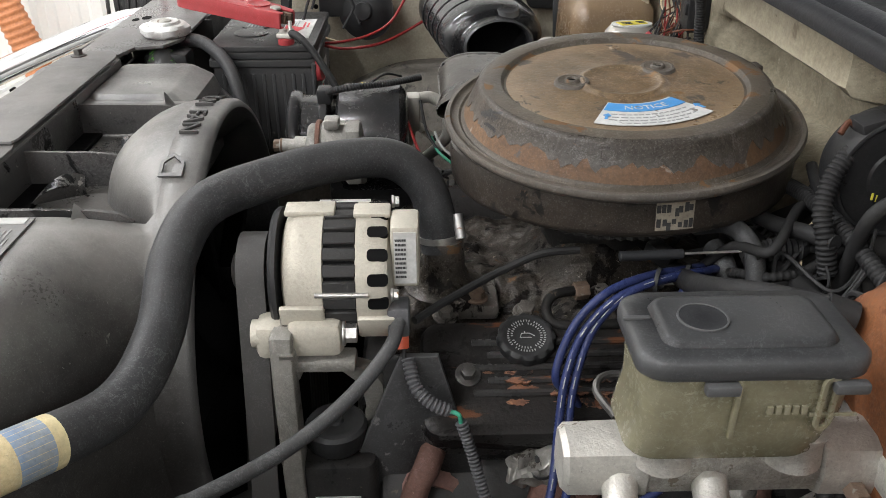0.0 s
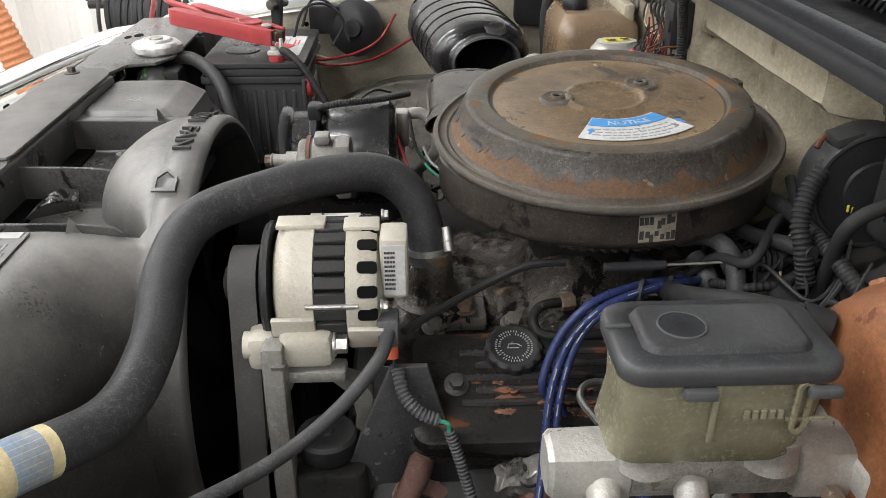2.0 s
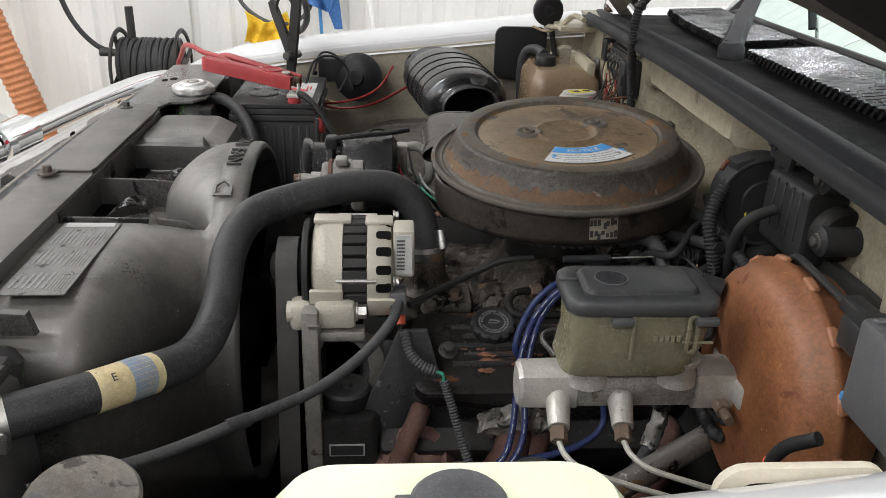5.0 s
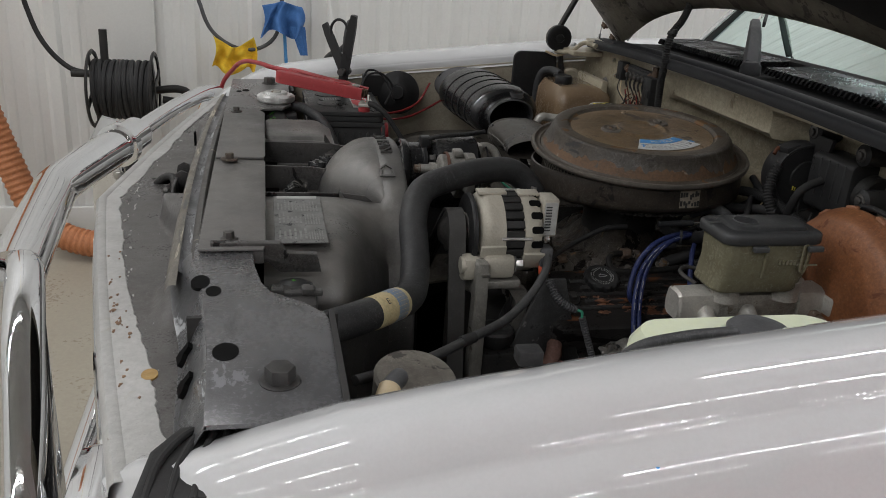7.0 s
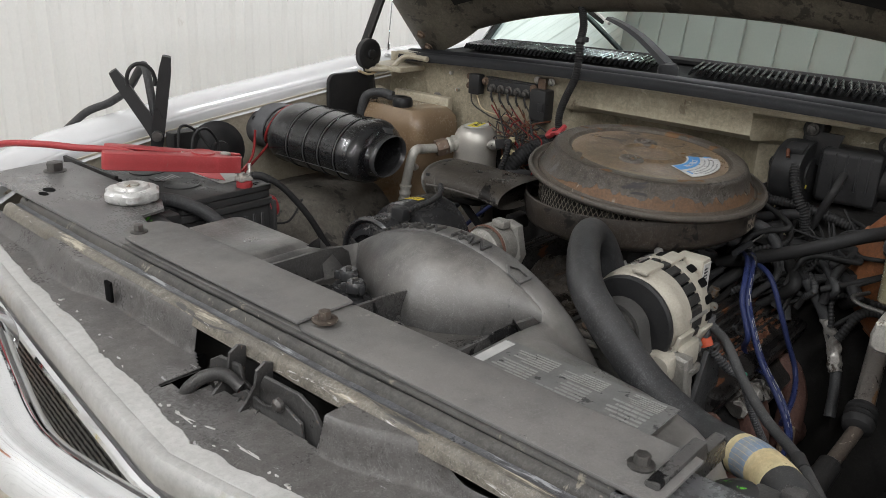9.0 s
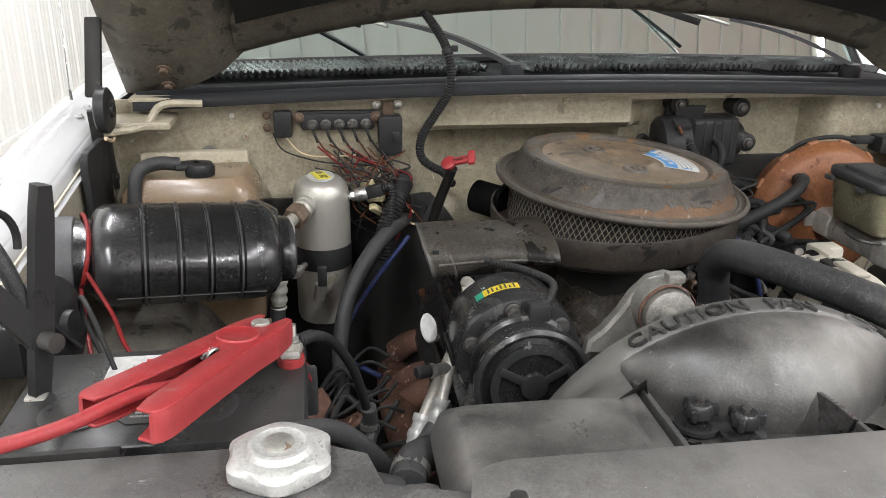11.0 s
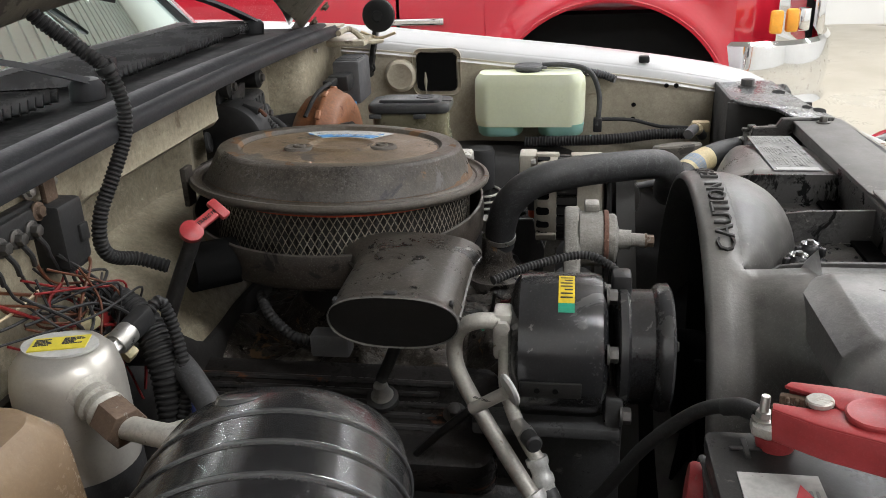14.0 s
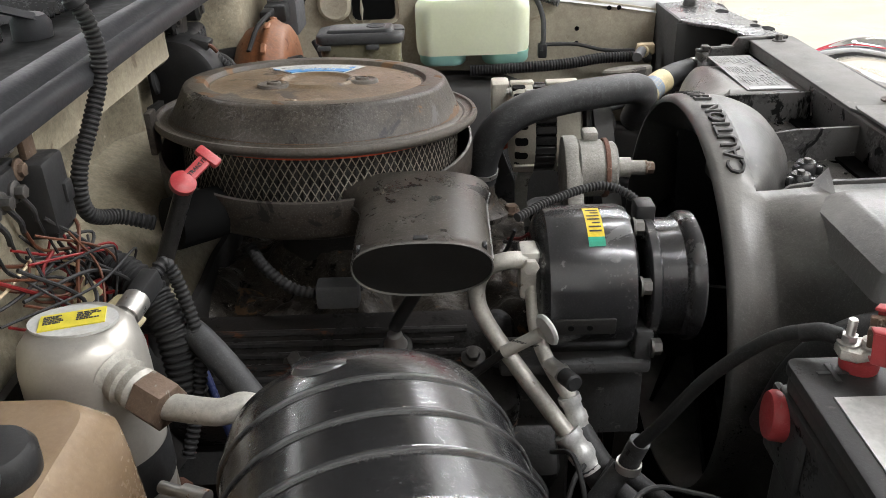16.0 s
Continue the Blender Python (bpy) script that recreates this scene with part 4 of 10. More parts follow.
def inner_details():
    # framed access opening beside the driver's hinge, a black plate for the shade inside
    for sd in (-1,):
        bm = B()
        o, i = rrect(.105, .10, .018), rrect(.088, .083, .014)
        m = Matrix.Translation((-.005, sd * .772, 1.158)) @ pose(0, 0, 0, 90, 0, 0)
        loft(bm, [[m @ V(x, y, z) for x, y in q] for q, z in ((o, -.002), (o, .004), (i, .006), (i, -.004))], cap=False)
        part("access_frame", bm, M["beige_clean"], truck)
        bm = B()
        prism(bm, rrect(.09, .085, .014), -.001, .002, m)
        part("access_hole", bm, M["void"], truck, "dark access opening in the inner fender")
    # round stamped boss behind the hinge foot
    bm = B()
    lathe(bm, [(.036, 0), (.034, .010), (.028, .014), (.020, .012)], axis_m((.075, -.776, 1.15), (0, 1, 0)), 24)
    part("stamped_boss", bm, M["beige_clean"], truck)
    bm = B()
    lathe(bm, [(.036, 0), (.034, .010), (.028, .014), (.020, .012)], axis_m((.16, .776, 1.15), (0, -1, 0)), 24)
    part("stamped_boss", bm, M["beige_clean"], truck)
    bm = B()
    m = Matrix.Translation((.055, .765, 1.165)) @ pose(0, 0, 0, 90, 0, 0)
    prism(bm, rrect(.12, .12, .02), -.004, .008, m, .003)
    part("rubber_flap", bm, M["rubber"], truck, "black rubber flap on the inner fender")
    for x, z in ((-.30, 1.155), (-.49, 1.125), (-.51, 1.125), (-.425, 1.085), (-.425, 1.055), (-.165, 1.15), (-.10, 1.11)):
        bm = B()
        lathe(bm, [(.005, 0), (.004, .002), (.0035, -.001)], axis_m((x, -.7675, z), (0, 1, 0)), 10)
        part("panel_hole", bm, M["void"], truck)
    for x, z in ((-.30, 1.14), (-.42, 1.11), (-.2, 1.15)):
        bm = B()
        lathe(bm, [(.005, 0), (.004, .002), (.0035, -.001)], axis_m((x, .7675, z), (0, -1, 0)), 10)
        part("panel_hole", bm, M["void"], truck)
    bm = B()
    bx(bm, (-.444, -.795, 1.176), (.022, .018, .014), bev=.003)
    part("fender_bumper", bm, M["rubber"], truck)
    for sd, x in ((-1, .18), (-1, .23), (1, .18), (1, .23)):
        bm = B()
        hexhead(bm, (x, sd * .812, lerp_table(CREST, x) - .009), (0, 0, 1), .010, .005, .008)
        part("fender_bolt", bm, M["white_paint"], truck)
    bm = B()
    lathe(bm, [(.0018, -.001), (.0018, .0008), (.001, .0009)], axis_m((-.374, -.9055, 1.139), (0, -.55, .8)), 14)
    part("paint_dot", bm, M["label_blue"], truck, "small blue paint dot")
    # radio mast
    bm = B()
    lathe(bm, [(.012, -.002), (.011, .008), (.005, .014), (.004, .03), (.0016, .034), (.0013, .5)], axis_m((.262, .845, 1.238), (.1, 0, 1)), 12)
    part("antenna", bm, M["chrome"], truck)


inner_details()


def nose_height(x, y):
    """Pressed nose panel: flat shelf, wall up to the ridge, a wedge-shaped box beside the latch."""
    base = 1.077 - .016 * max(0, abs(y) - .30) ** 1.5
    rx = .024 * (y / .75) ** 2
    if y > .085:
        xf, w = -.787 + rx, .010 + .012 * sstep(.30, .42, y)
        xf -= .016 * sstep(.27, .34, y) * (1 - sstep(.40, .50, y))
    elif y > -.155:
        xf, w = -.782, .008
    elif y > -.42:
        t = sstep(0, 1, (-.155 - y) / .14)
        xf, w = -.811 + .038 * t, .008 + .006 * t
    else:
        xf, w = -.792 + rx, .030
    lift = 1 - sstep(-.43, -.53, y)
    return base + (1.1145 - .010 * (y / .75) ** 2 - base) * lift * sstep(xf - w * .2, xf + w, x)


def front_end():
    xr = -.772

    def jag(y):
        """Broken edge of the white paint."""
        w = .038 + .012 * sstep(-.35, -.65, y) - .006 * sstep(.2, .5, y)
        w += .006 * noise.noise((y * 11, 1, 0)) + .0035 * noise.noise((y * 37, 3, 0)) + .0018 * noise.noise((y * 130, 5, 0)) + .0008 * noise.noise((y * 420, 8, 0))
        return lip_x(y) + w

    def f(y, t):
        xl = lip_x(y) + .010
        xe = xr + .020 * (y / .75) ** 2 + .016 * sstep(-.45, -.60, y)
        x = xl + (xe - xl) * t
        return V(x, y, nose_height(x, y) + .0007 * noise.noise((x * 9, y * 7, 2)))
    bm = B()
    grid_sheet(bm, lin(-.76, .76, 210), lin(0, 1, 64), f, (0, 0, -.003))
    # cut the latch opening, with its stepped corner
    kill = []
    for fc in bm.faces:
        c = fc.calc_center_median()
        front = -.806 - .030 * sstep(.012, .016, c.y) - .010 * sstep(.040, .043, c.y)
        if (-.157 < c.y < .050 and c.x > front) or (.049 < c.y < .084 and c.x > -.798 + .5 * (c.y - .05)):
            kill.append(fc)
    bmesh.ops.delete(bm, geom=kill, context="FACES")
    part("nose_panel", bm, M["grey_panel"], truck, "scratched dark grey nose panel", sharp=50)
    # white paint left along the edge, with chips beyond it
    bm = B()
    ys = lin(-.79, .79, 620)
    rows = []
    for y in ys:
        xl, z = lip_x(y), 1.077 - .016 * max(0, abs(y) - .30) ** 1.5
        xj = jag(y)
        rows.append([V(xj, y, z + .0004), V(xj - .0012, y, z + .0016), V(xl + .019, y, z + .0020), V(xl + .016, y, z + .0006), V(xl + .013, y, z + .0020), V(xl + .005, y, z + .0012), V(xl + .001, y, z - .003),
                     V(xl - .001, y, z - .012), V(xl - .001, y, z - .024), V(xl + .004, y, z - .026)])
    loft(bm, rows, closed=False)
    part("nose_lip", bm, M["peel_white"], truck, "peeling white nose edge with rust spots", sharp=40)
    rnd = random.Random(17)
    for k in range(44):
        bm = B()
        near = rnd.random() < .7
        y = rnd.uniform(-.70, .55) if near else rnd.uniform(-.15, .02)
        x = jag(y) + (rnd.uniform(.002, .012) if near else rnd.uniform(.004, .035))
        ln, wd = (rnd.uniform(.0010, .0036), rnd.uniform(.0008, .0018)) if near else (rnd.uniform(.003, .013), rnd.uniform(.0004, .0009))
        z = nose_height(x, y)
        if x > -.80 or (x > -.845 and -.16 < y < .09):
            bm.free()
            continue
        n = 9
        m = Matrix.Translation((x, y, z)) @ pose(0, 0, 0, 0, 0, math.degrees(math.atan(.16)) * (1 if y < 0 else -1) + rnd.uniform(-12, 12))
        prism(bm, [(wd * (1 + .4 * rnd.uniform(-1, 1)) * math.cos(6.283 * i / n), ln * (1 + .3 * rnd.uniform(-1, 1)) * math.sin(6.283 * i / n)) for i in range(n)], 0, .0009, m)
        part("paint_chip", bm, M["peel_white"], truck, flat=True)
    # rust bitten into the paint
    for y0, n in ((-.50, 16), (-.42, 7), (-.62, 6), (-.30, 3)):
        for k in range(n):
            y = y0 + rnd.gauss(0, .022)
            bm = B()
            x = lip_x(y) + rnd.uniform(.017, .036)
            z = 1.077 - .016 * max(0, abs(y) - .30) ** 1.5
            r = rnd.uniform(.0010, .0032)
            prism(bm, [(r * rnd.uniform(.3, 1) * math.cos(6.283 * i / 11), 1.7 * r * rnd.uniform(.3, 1.1) * math.sin(6.283 * i / 11)) for i in range(11)], 0, .0026, Matrix.Translation((x, y, z)))
            part("rust_spot", bm, M["lip_rust"], truck, "brown rust bitten through the white paint", flat=True)
    bm = B()
    prism(bm, [(.008 * (1 + .25 * noise.noise((i, 2, 0))) * math.cos(6.283 * i / 17), .011 * (1 + .3 * noise.noise((i, 5, 0))) * math.sin(6.283 * i / 17)) for i in range(17)], 0, .0028, Matrix.Translation((-.770, -.624, nose_height(-.770, -.624) - .001)))
    part("rust_spot", bm, M["amber_rust"], truck, "yellow-brown blob of old sealant", flat=True)
    # panel faces under the lip down to the grille
    bm = B()
    loft(bm, [[V(lip_x(y) + .004, y, 1.052 - .016 * max(0, abs(y) - .30) ** 1.5), V(lip_x(y) + .010, y, 1.042), V(lip_x(y) + .008, y, 1.030)] for y in lin(-.78, .78, 60)], closed=False)
    part("lip_return", bm, M["peel_white"], truck)
    # grille: a pierced black mesh inside a chrome surround
    g = new("grille")
    g.location = (-.9, 0, .9)
    link(g, truck)
    bm = B()
    for k, z in enumerate(lin(.885, 1.022, 13)):
        rings = [[V(lip_x(y) + .012 + dx, y, z + dz) for dx, dz in ((-.004, -.0028), (-.004, .0028), (.006, .0028), (.006, -.0028))] for y in lin(-.72, .72, 60)]
        loft(bm, rings)
    for y in lin(-.72, .72, 64):
        for k in range(12):
            yy = y + (.0114 if k % 2 else 0)
            bx(bm, (lip_x(yy) + .013, yy, .885 + .0114 * (k + .5)), (.008, .0045, .0114))
    part("grille_mesh", bm, M["black"], g, "black honeycomb grille mesh", kind="stuff", flat=True)
    bm = B()
    for z, r in ((1.031, .0065), (.868, .012)):
        tube(bm, [(lip_x(y) + .001, y, z) for y in lin(-.78, .78, 24)], r, 8, 2)
    part("grille_frame", bm, M["chrome"], g, "chrome grille surround")
    bm = B()
    grid_sheet(bm, lin(-.80, .80, 40), lin(0, 1, 6), lambda y, t: V(lip_x(y) - .012 + .05 * t, y, .85 - .35 * t), (.006, 0, 0))
    part("bumper_face", bm, M["chrome"], truck, "chrome front bumper")

    # ridge of the radiator support: a worn front bead, a shallow channel and a second bead
    def ridge(y, x, z):
        return V(x + .024 * (y / .75) ** 2, y, z - .010 * (y / .75) ** 2 + .0010 * noise.noise((y * 12, x * 60, 1)) + .0006 * noise.noise((y * 45, x * 80, 3)))
    for nm, prof, mt, lb in (("ridge_bead", ((-.780, 1.106), (-.7775, 1.113), (-.774, 1.1185), (-.770, 1.1205), (-.7655, 1.1205)), "ridge_edge", "ridge bead worn to cream and brown"),
                             ("ridge_channel", ((-.7655, 1.1203), (-.7625, 1.1175), (-.7575, 1.1165), (-.7535, 1.1178)), "ridge_grey", "scratched blue-grey channel of the ridge"),
                             ("ridge_top", ((-.7535, 1.1178), (-.7515, 1.1225), (-.7485, 1.1250), (-.7445, 1.1258), (-.7415, 1.1235), (-.7395, 1.1195)), "ridge", "second bead scuffed through its black paint")):
        bm = B()
        loft(bm, [[ridge(y, x, z) for x, z in prof] for y in lin(-.46 if nm != "ridge_bead" else -.50, .62, 130)], closed=False)
        part(nm, bm, M[mt], truck, lb)
    # bright sloping shoulder where the ridge widens before the driver's plate
    bm = B()

    def shoulder(y, t):
        x1 = lerp_table([(-.80, -.704), (-.68, -.711), (-.54, -.724), (-.44, -.7425)], y)
        x0 = xr + .020 * (y / .75) ** 2 + .016 * sstep(-.45, -.60, y) - .0012
        z1 = 1.1272
        z0 = nose_height(x0, y) + .0008
        u = t * t * (3 - 2 * t) * .6 + .4 * t
        return V(x0 + (x1 - x0) * t, y, z0 + (z1 - z0) * u + .0008 * noise.noise((y * 30, t * 3, 4)))
    grid_sheet(bm, lin(-.80, -.43, 60), lin(0, 1, 14), shoulder, (0, 0, -.003))
    part("ridge_shoulder", bm, M["bare_shoulder"], truck, "shoulder scuffed to bright bare metal")
    zt = 1.128
    for nm, out, mt in (("support_plate", [(-.706, -.80), (-.60, -.80), (-.5935, -.785), (-.592, -.63), (-.598, -.605), (-.618, -.577), (-.652, -.548), (-.662, -.523), (-.670, -.472), (-.672, -.43), (-.69, -.40), (-.7405, -.40), (-.7395, -.46), (-.724, -.545), (-.711, -.68)], "worn_panel"),
                        ("support_plate", [(-.7385, .30), (-.69, .30), (-.672, .36), (-.66, .40), (-.62, .41), (-.60, .45), (-.60, .74), (-.63, .765), (-.735, .75)], "grey_panel"),
                        ("support_strip", [(-.7385, -.41), (-.69, -.41), (-.69, .31), (-.7385, .31)], "ridge")):
        bm = B()
        prism(bm, out, zt - .006, zt, None, .0015)
        part(nm, bm, M[mt], truck, "scuffed dark radiator support plate")
    # front face under the plates
    bm = B()
    bx(bm, (-.730, 0, .985), (.006, 1.5, .15))
    for sd in (-1, 1):
        bx(bm, (-.66, sd * .60, 1.06), (.15, .006, .13))
        bx(bm, (-.592, sd * .69, 1.04), (.006, .18, .18))
    part("support_face", bm, M["dark_well"], truck)
    # holes and slots, as flat black patches in place of their shade
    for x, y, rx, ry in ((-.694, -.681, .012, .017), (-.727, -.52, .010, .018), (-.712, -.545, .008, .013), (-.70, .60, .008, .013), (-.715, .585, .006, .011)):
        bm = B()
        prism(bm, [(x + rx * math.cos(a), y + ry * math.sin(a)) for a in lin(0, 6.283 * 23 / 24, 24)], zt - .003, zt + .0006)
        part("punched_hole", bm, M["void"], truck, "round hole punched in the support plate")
    for x, y, w in ((-.7375, -.626, .020), (-.7315, -.684, .020)):
        bm = B()
        m = Matrix.Translation((x, y, 1.098)) @ pose(0, 0, 0, 0, -58, 8)
        prism(bm, [(-.010, -w * .5), (-.003, -w * .45), (.002, -w * .2), (.011, -w * .25), (.012, w * .2), (.002, w * .3), (-.003, w * .45), (-.010, w * .4)], -.004, .0012, m)
        part("punched_slot", bm, M["void"], truck, "torn slot in the sloping shoulder")
    bm = B()
    bx(bm, (-.7895, .251, 1.097), (.004, .014, .026), bev=.001)
    part("punched_slot", bm, M["void"], truck, "dark slot in the ridge wall")
    for p, w, mt in (((-.646, -.738, zt), .028, "bolt_black"), ((-.645, .70, zt), .028, "bolt_dark")):
        bm = B()
        hexhead(bm, p, (0, 0, 1), w * .82, .015, .018)
        part("body_mount_bolt", bm, M[mt], truck, "large dark hex bolt")
    # head lamp top cover by the left fender
    bm = B()
    prism(bm, [(-.755, -.862), (-.648, -.862), (-.652, -.800), (-.668, -.764), (-.700, -.760), (-.728, -.768), (-.748, -.800)], 1.088, 1.1085, None, .006)
    hc = part("headlamp_cover", bm, M["rubber"], truck, "ribbed black headlamp cover")
    for k in range(4):
        bm = B()
        tube(bm, [(-.744 + .017 * k, -.862, 1.106), (-.738 + .016 * k, -.82, 1.110), (-.722 + .011 * k, -.786, 1.1105), (-.704 + .006 * k, -.770, 1.108)], .0032, 8, 5)
        part("cover_rib", bm, M["rubber"], hc)
    bm = B()
    hexhead(bm, (-.673, -.775, 1.109), (0, 0, 1), .012, .006, .012)
    part("cover_bolt", bm, M["bolt_dark"], hc)
    for sd in (-1, 1):
        bm = B()
        bx(bm, (-.80, sd * .79, .97), (.05, .20, .16), pose(0, 0, 0, 0, 0, 0), bev=.015)
        part("headlamp", bm, M["chrome"], truck)
        bm = B()
        bx(bm, (-.80, sd * .885, .97), (.06, .05, .14), bev=.015)
        part("turn_lamp", bm, M["amber"], truck)
    # hood latch
    la = new("hood_latch")
    la.location = (-.8, -.05, 1.05)
    link(la, truck)
    plate = [(-.150, 1.040), (.028, 1.040), (.036, 1.075), (.030, 1.094), (.014, 1.104), (-.020, 1.106), (-.026, 1.092), (-.040, 1.088), (-.052, 1.096), (-.060, 1.110), (-.112, 1.112), (-.132, 1.104), (-.150, 1.082)]
    bm = B()
    prism(bm, plate, -.002, .002, Matrix.Translation((-.795, 0, 0)) @ pose(0, 0, 0, 90, 0, 90), .0008)
    part("latch_plate", bm, M["latch_steel"], la, "oily grey pressed latch plate")
    bm = B()
    prism(bm, [(-.128, 1.048), (-.020, 1.046), (-.016, 1.075), (-.040, 1.090), (-.070, 1.086), (-.100, 1.098), (-.124, 1.090)], -.0018, .0018, Matrix.Translation((-.803, 0, 0)) @ pose(0, 0, 0, 90, 0, 90), .0008)
    part("latch_lever", bm, M["latch_steel"], la, "grey latch lever")
    # striker guide: two curved ears with a slot between
    for y, h in ((-.006, 1.121), (-.050, 1.119)):
        bm = B()
        prism(bm, [(-.826, 1.050), (-.790, 1.050), (-.780, 1.090), (-.779, h - .004), (-.788, h), (-.798, h - .006), (-.801, 1.098), (-.812, 1.084), (-.824, 1.074)], -.0022, .0022, Matrix.Translation((0, y, 0)) @ pose(0, 0, 0, 90, 0, 0), .0008)
        part("latch_ear", bm, M["latch_steel"], la)
    bm = B()
    tube(bm, [(-.838, .020, 1.066), (-.832, .016, 1.080), (-.818, .006, 1.092), (-.806, -.010, 1.095), (-.800, -.028, 1.086)], .0068, 10, 6)
    part("latch_hook", bm, M["latch_steel"], la, "curved grey release hook")
    bm = B()
    tube(bm, [(-.807 + .004 * math.cos(q), -.030 - .0016 * q, 1.074 + .004 * math.sin(q)) for q in lin(0, 25, 70)], .0013, 6, 1)
    part("latch_spring", bm, M["bolt_dark"], la)
    for y, z in ((.004, 1.082), (-.052, 1.070), (-.112, 1.070), (-.095, 1.098)):
        bm = B()
        lathe(bm, [(.007, 0), (.007, .004), (.004, .007), (.002, .007)], axis_m((-.805, y, z), (-1, 0, 0)), 16)
        part("latch_rivet", bm, M["bolt_dark"], la)
    # black sheets in the latch opening stand in for its shade
    bm = B()
    bx(bm, (-.81, -.035, 1.005), (.10, .27, .006))
    bx(bm, (-.81, -.162, 1.035), (.09, .005, .06))
    bx(bm, (-.81, .092, 1.035), (.09, .005, .06))
    part("latch_well", bm, M["void"], la)
    # closing sheet under the bay, added and coloured black for the shade there
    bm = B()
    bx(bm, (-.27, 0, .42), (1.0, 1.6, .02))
    part("bay_black_sheet", bm, M["void"], truck, "black sheet added under the bay for its shade")


front_end()


def wheels():
    for sd in (-1, 1):
        for x in (-.10, 3.25):
            w = new("wheel")
            w.location = (x, sd * .80, .37)
            link(w, truck)
            bm = B()
            lathe(bm, [(.20, -.11), (.33, -.12), (.37, -.09), (.375, 0), (.37, .09), (.33, .12), (.20, .11)], axis_m((x, sd * .80, .375), (0, 1, 0)), 36, cap=False)
            part("tyre", bm, M["rubber"], w)
            bm = B()
            lathe(bm, [(.205, -.09), (.20, .05), (.12, .07), (.05, .09), (.01, .09)], axis_m((x, sd * .80, .375), (0, sd, 0)), 28)
            part("rim", bm, M["chrome"], w)
    bm = B()
    bx(bm, (2.9, 0, .85), (1.35, 1.9, .62), bev=.03)
    part("cargo_box", bm, M["white_paint"], truck)


wheels()


def brush_guard():
    g = thing("brush_guard", (-.95, 0, .6), "polished chrome tube brush guard in front of the grille", "brush guard")
    # main bar with its bends, thin wing loops, flat uprights
    bm = B()
    tube(bm, [(-.915, .36, 1.078), (-.935, .27, 1.076), (-.962, .16, 1.074), (-.984, .06, 1.072), (-.990, .0, 1.071), (-.986, -.06, 1.071), (-.972, -.20, 1.076), (-.958, -.33, 1.080), (-.952, -.385, 1.081)], .034, 24, 10)
    part("main_bar", bm, M["chrome"], g)
    bm = B()
    lathe(bm, [(.034, -.012), (.042, -.010), (.042, .010), (.034, .012)], axis_m((-.934, .272, 1.076), (.22, 1, 0)), 28)
    part("collar", bm, M["chrome"], g)
    bm = B()
    tube(bm, [(-.922, .33, 1.077), (-.88, .55, 1.078), (-.83, .74, 1.08), (-.80, .82, 1.078), (-.78, .90, 1.06), (-.775, .955, 1.00), (-.775, .975, .85), (-.775, .97, .66), (-.82, .90, .56), (-.90, .60, .54)], .0195, 18, 10)
    part("wing_loop", bm, M["chrome"], g)
    bm = B()
    tube(bm, [(-.955, -.345, .60), (-.955, -.352, .90), (-.952, -.36, 1.05), (-.945, -.375, 1.088), (-.928, -.43, 1.098), (-.90, -.56, 1.075), (-.87, -.70, 1.0), (-.86, -.80, .90), (-.86, -.86, .75), (-.90, -.80, .58), (-.95, -.5, .54)], .0215, 18, 10)
    part("wing_loop", bm, M["chrome"], g)
    for y in (-.40, .40):
        bm = B()
        out = [(-.05, -.5), (.03, -.5), (.045, .0), (.03, .06), (-.02, .075), (-.05, .02)]
        m = Matrix.Translation((-.965, y, 1.03)) @ pose(0, 0, 0, 90, 0, 0)
        prism(bm, out, -.004, .004, m, .001)
        part("upright_plate", bm, M["chrome"], g)
        for z in (.98, .85):
            bm = B()
            hexhead(bm, (-.96, y - .005, z), (0, -1, 0), .014, .008)
            part("plate_bolt", bm, M["steel"], g)
    bm = B()
    tube(bm, [(-.96, -.75, .62), (-.97, 0, .62), (-.96, .75, .62)], .025, 16, 6)
    part("lower_bar", bm, M["chrome"], g)


brush_guard()
# ---- engine bay: large things ----
LID_M = axis_x((.007, -.02, 1.159), (-.035, -.083, 1))
CAN_M = axis_x((.010, -.012, 1.088), (-.03, .055, 1))


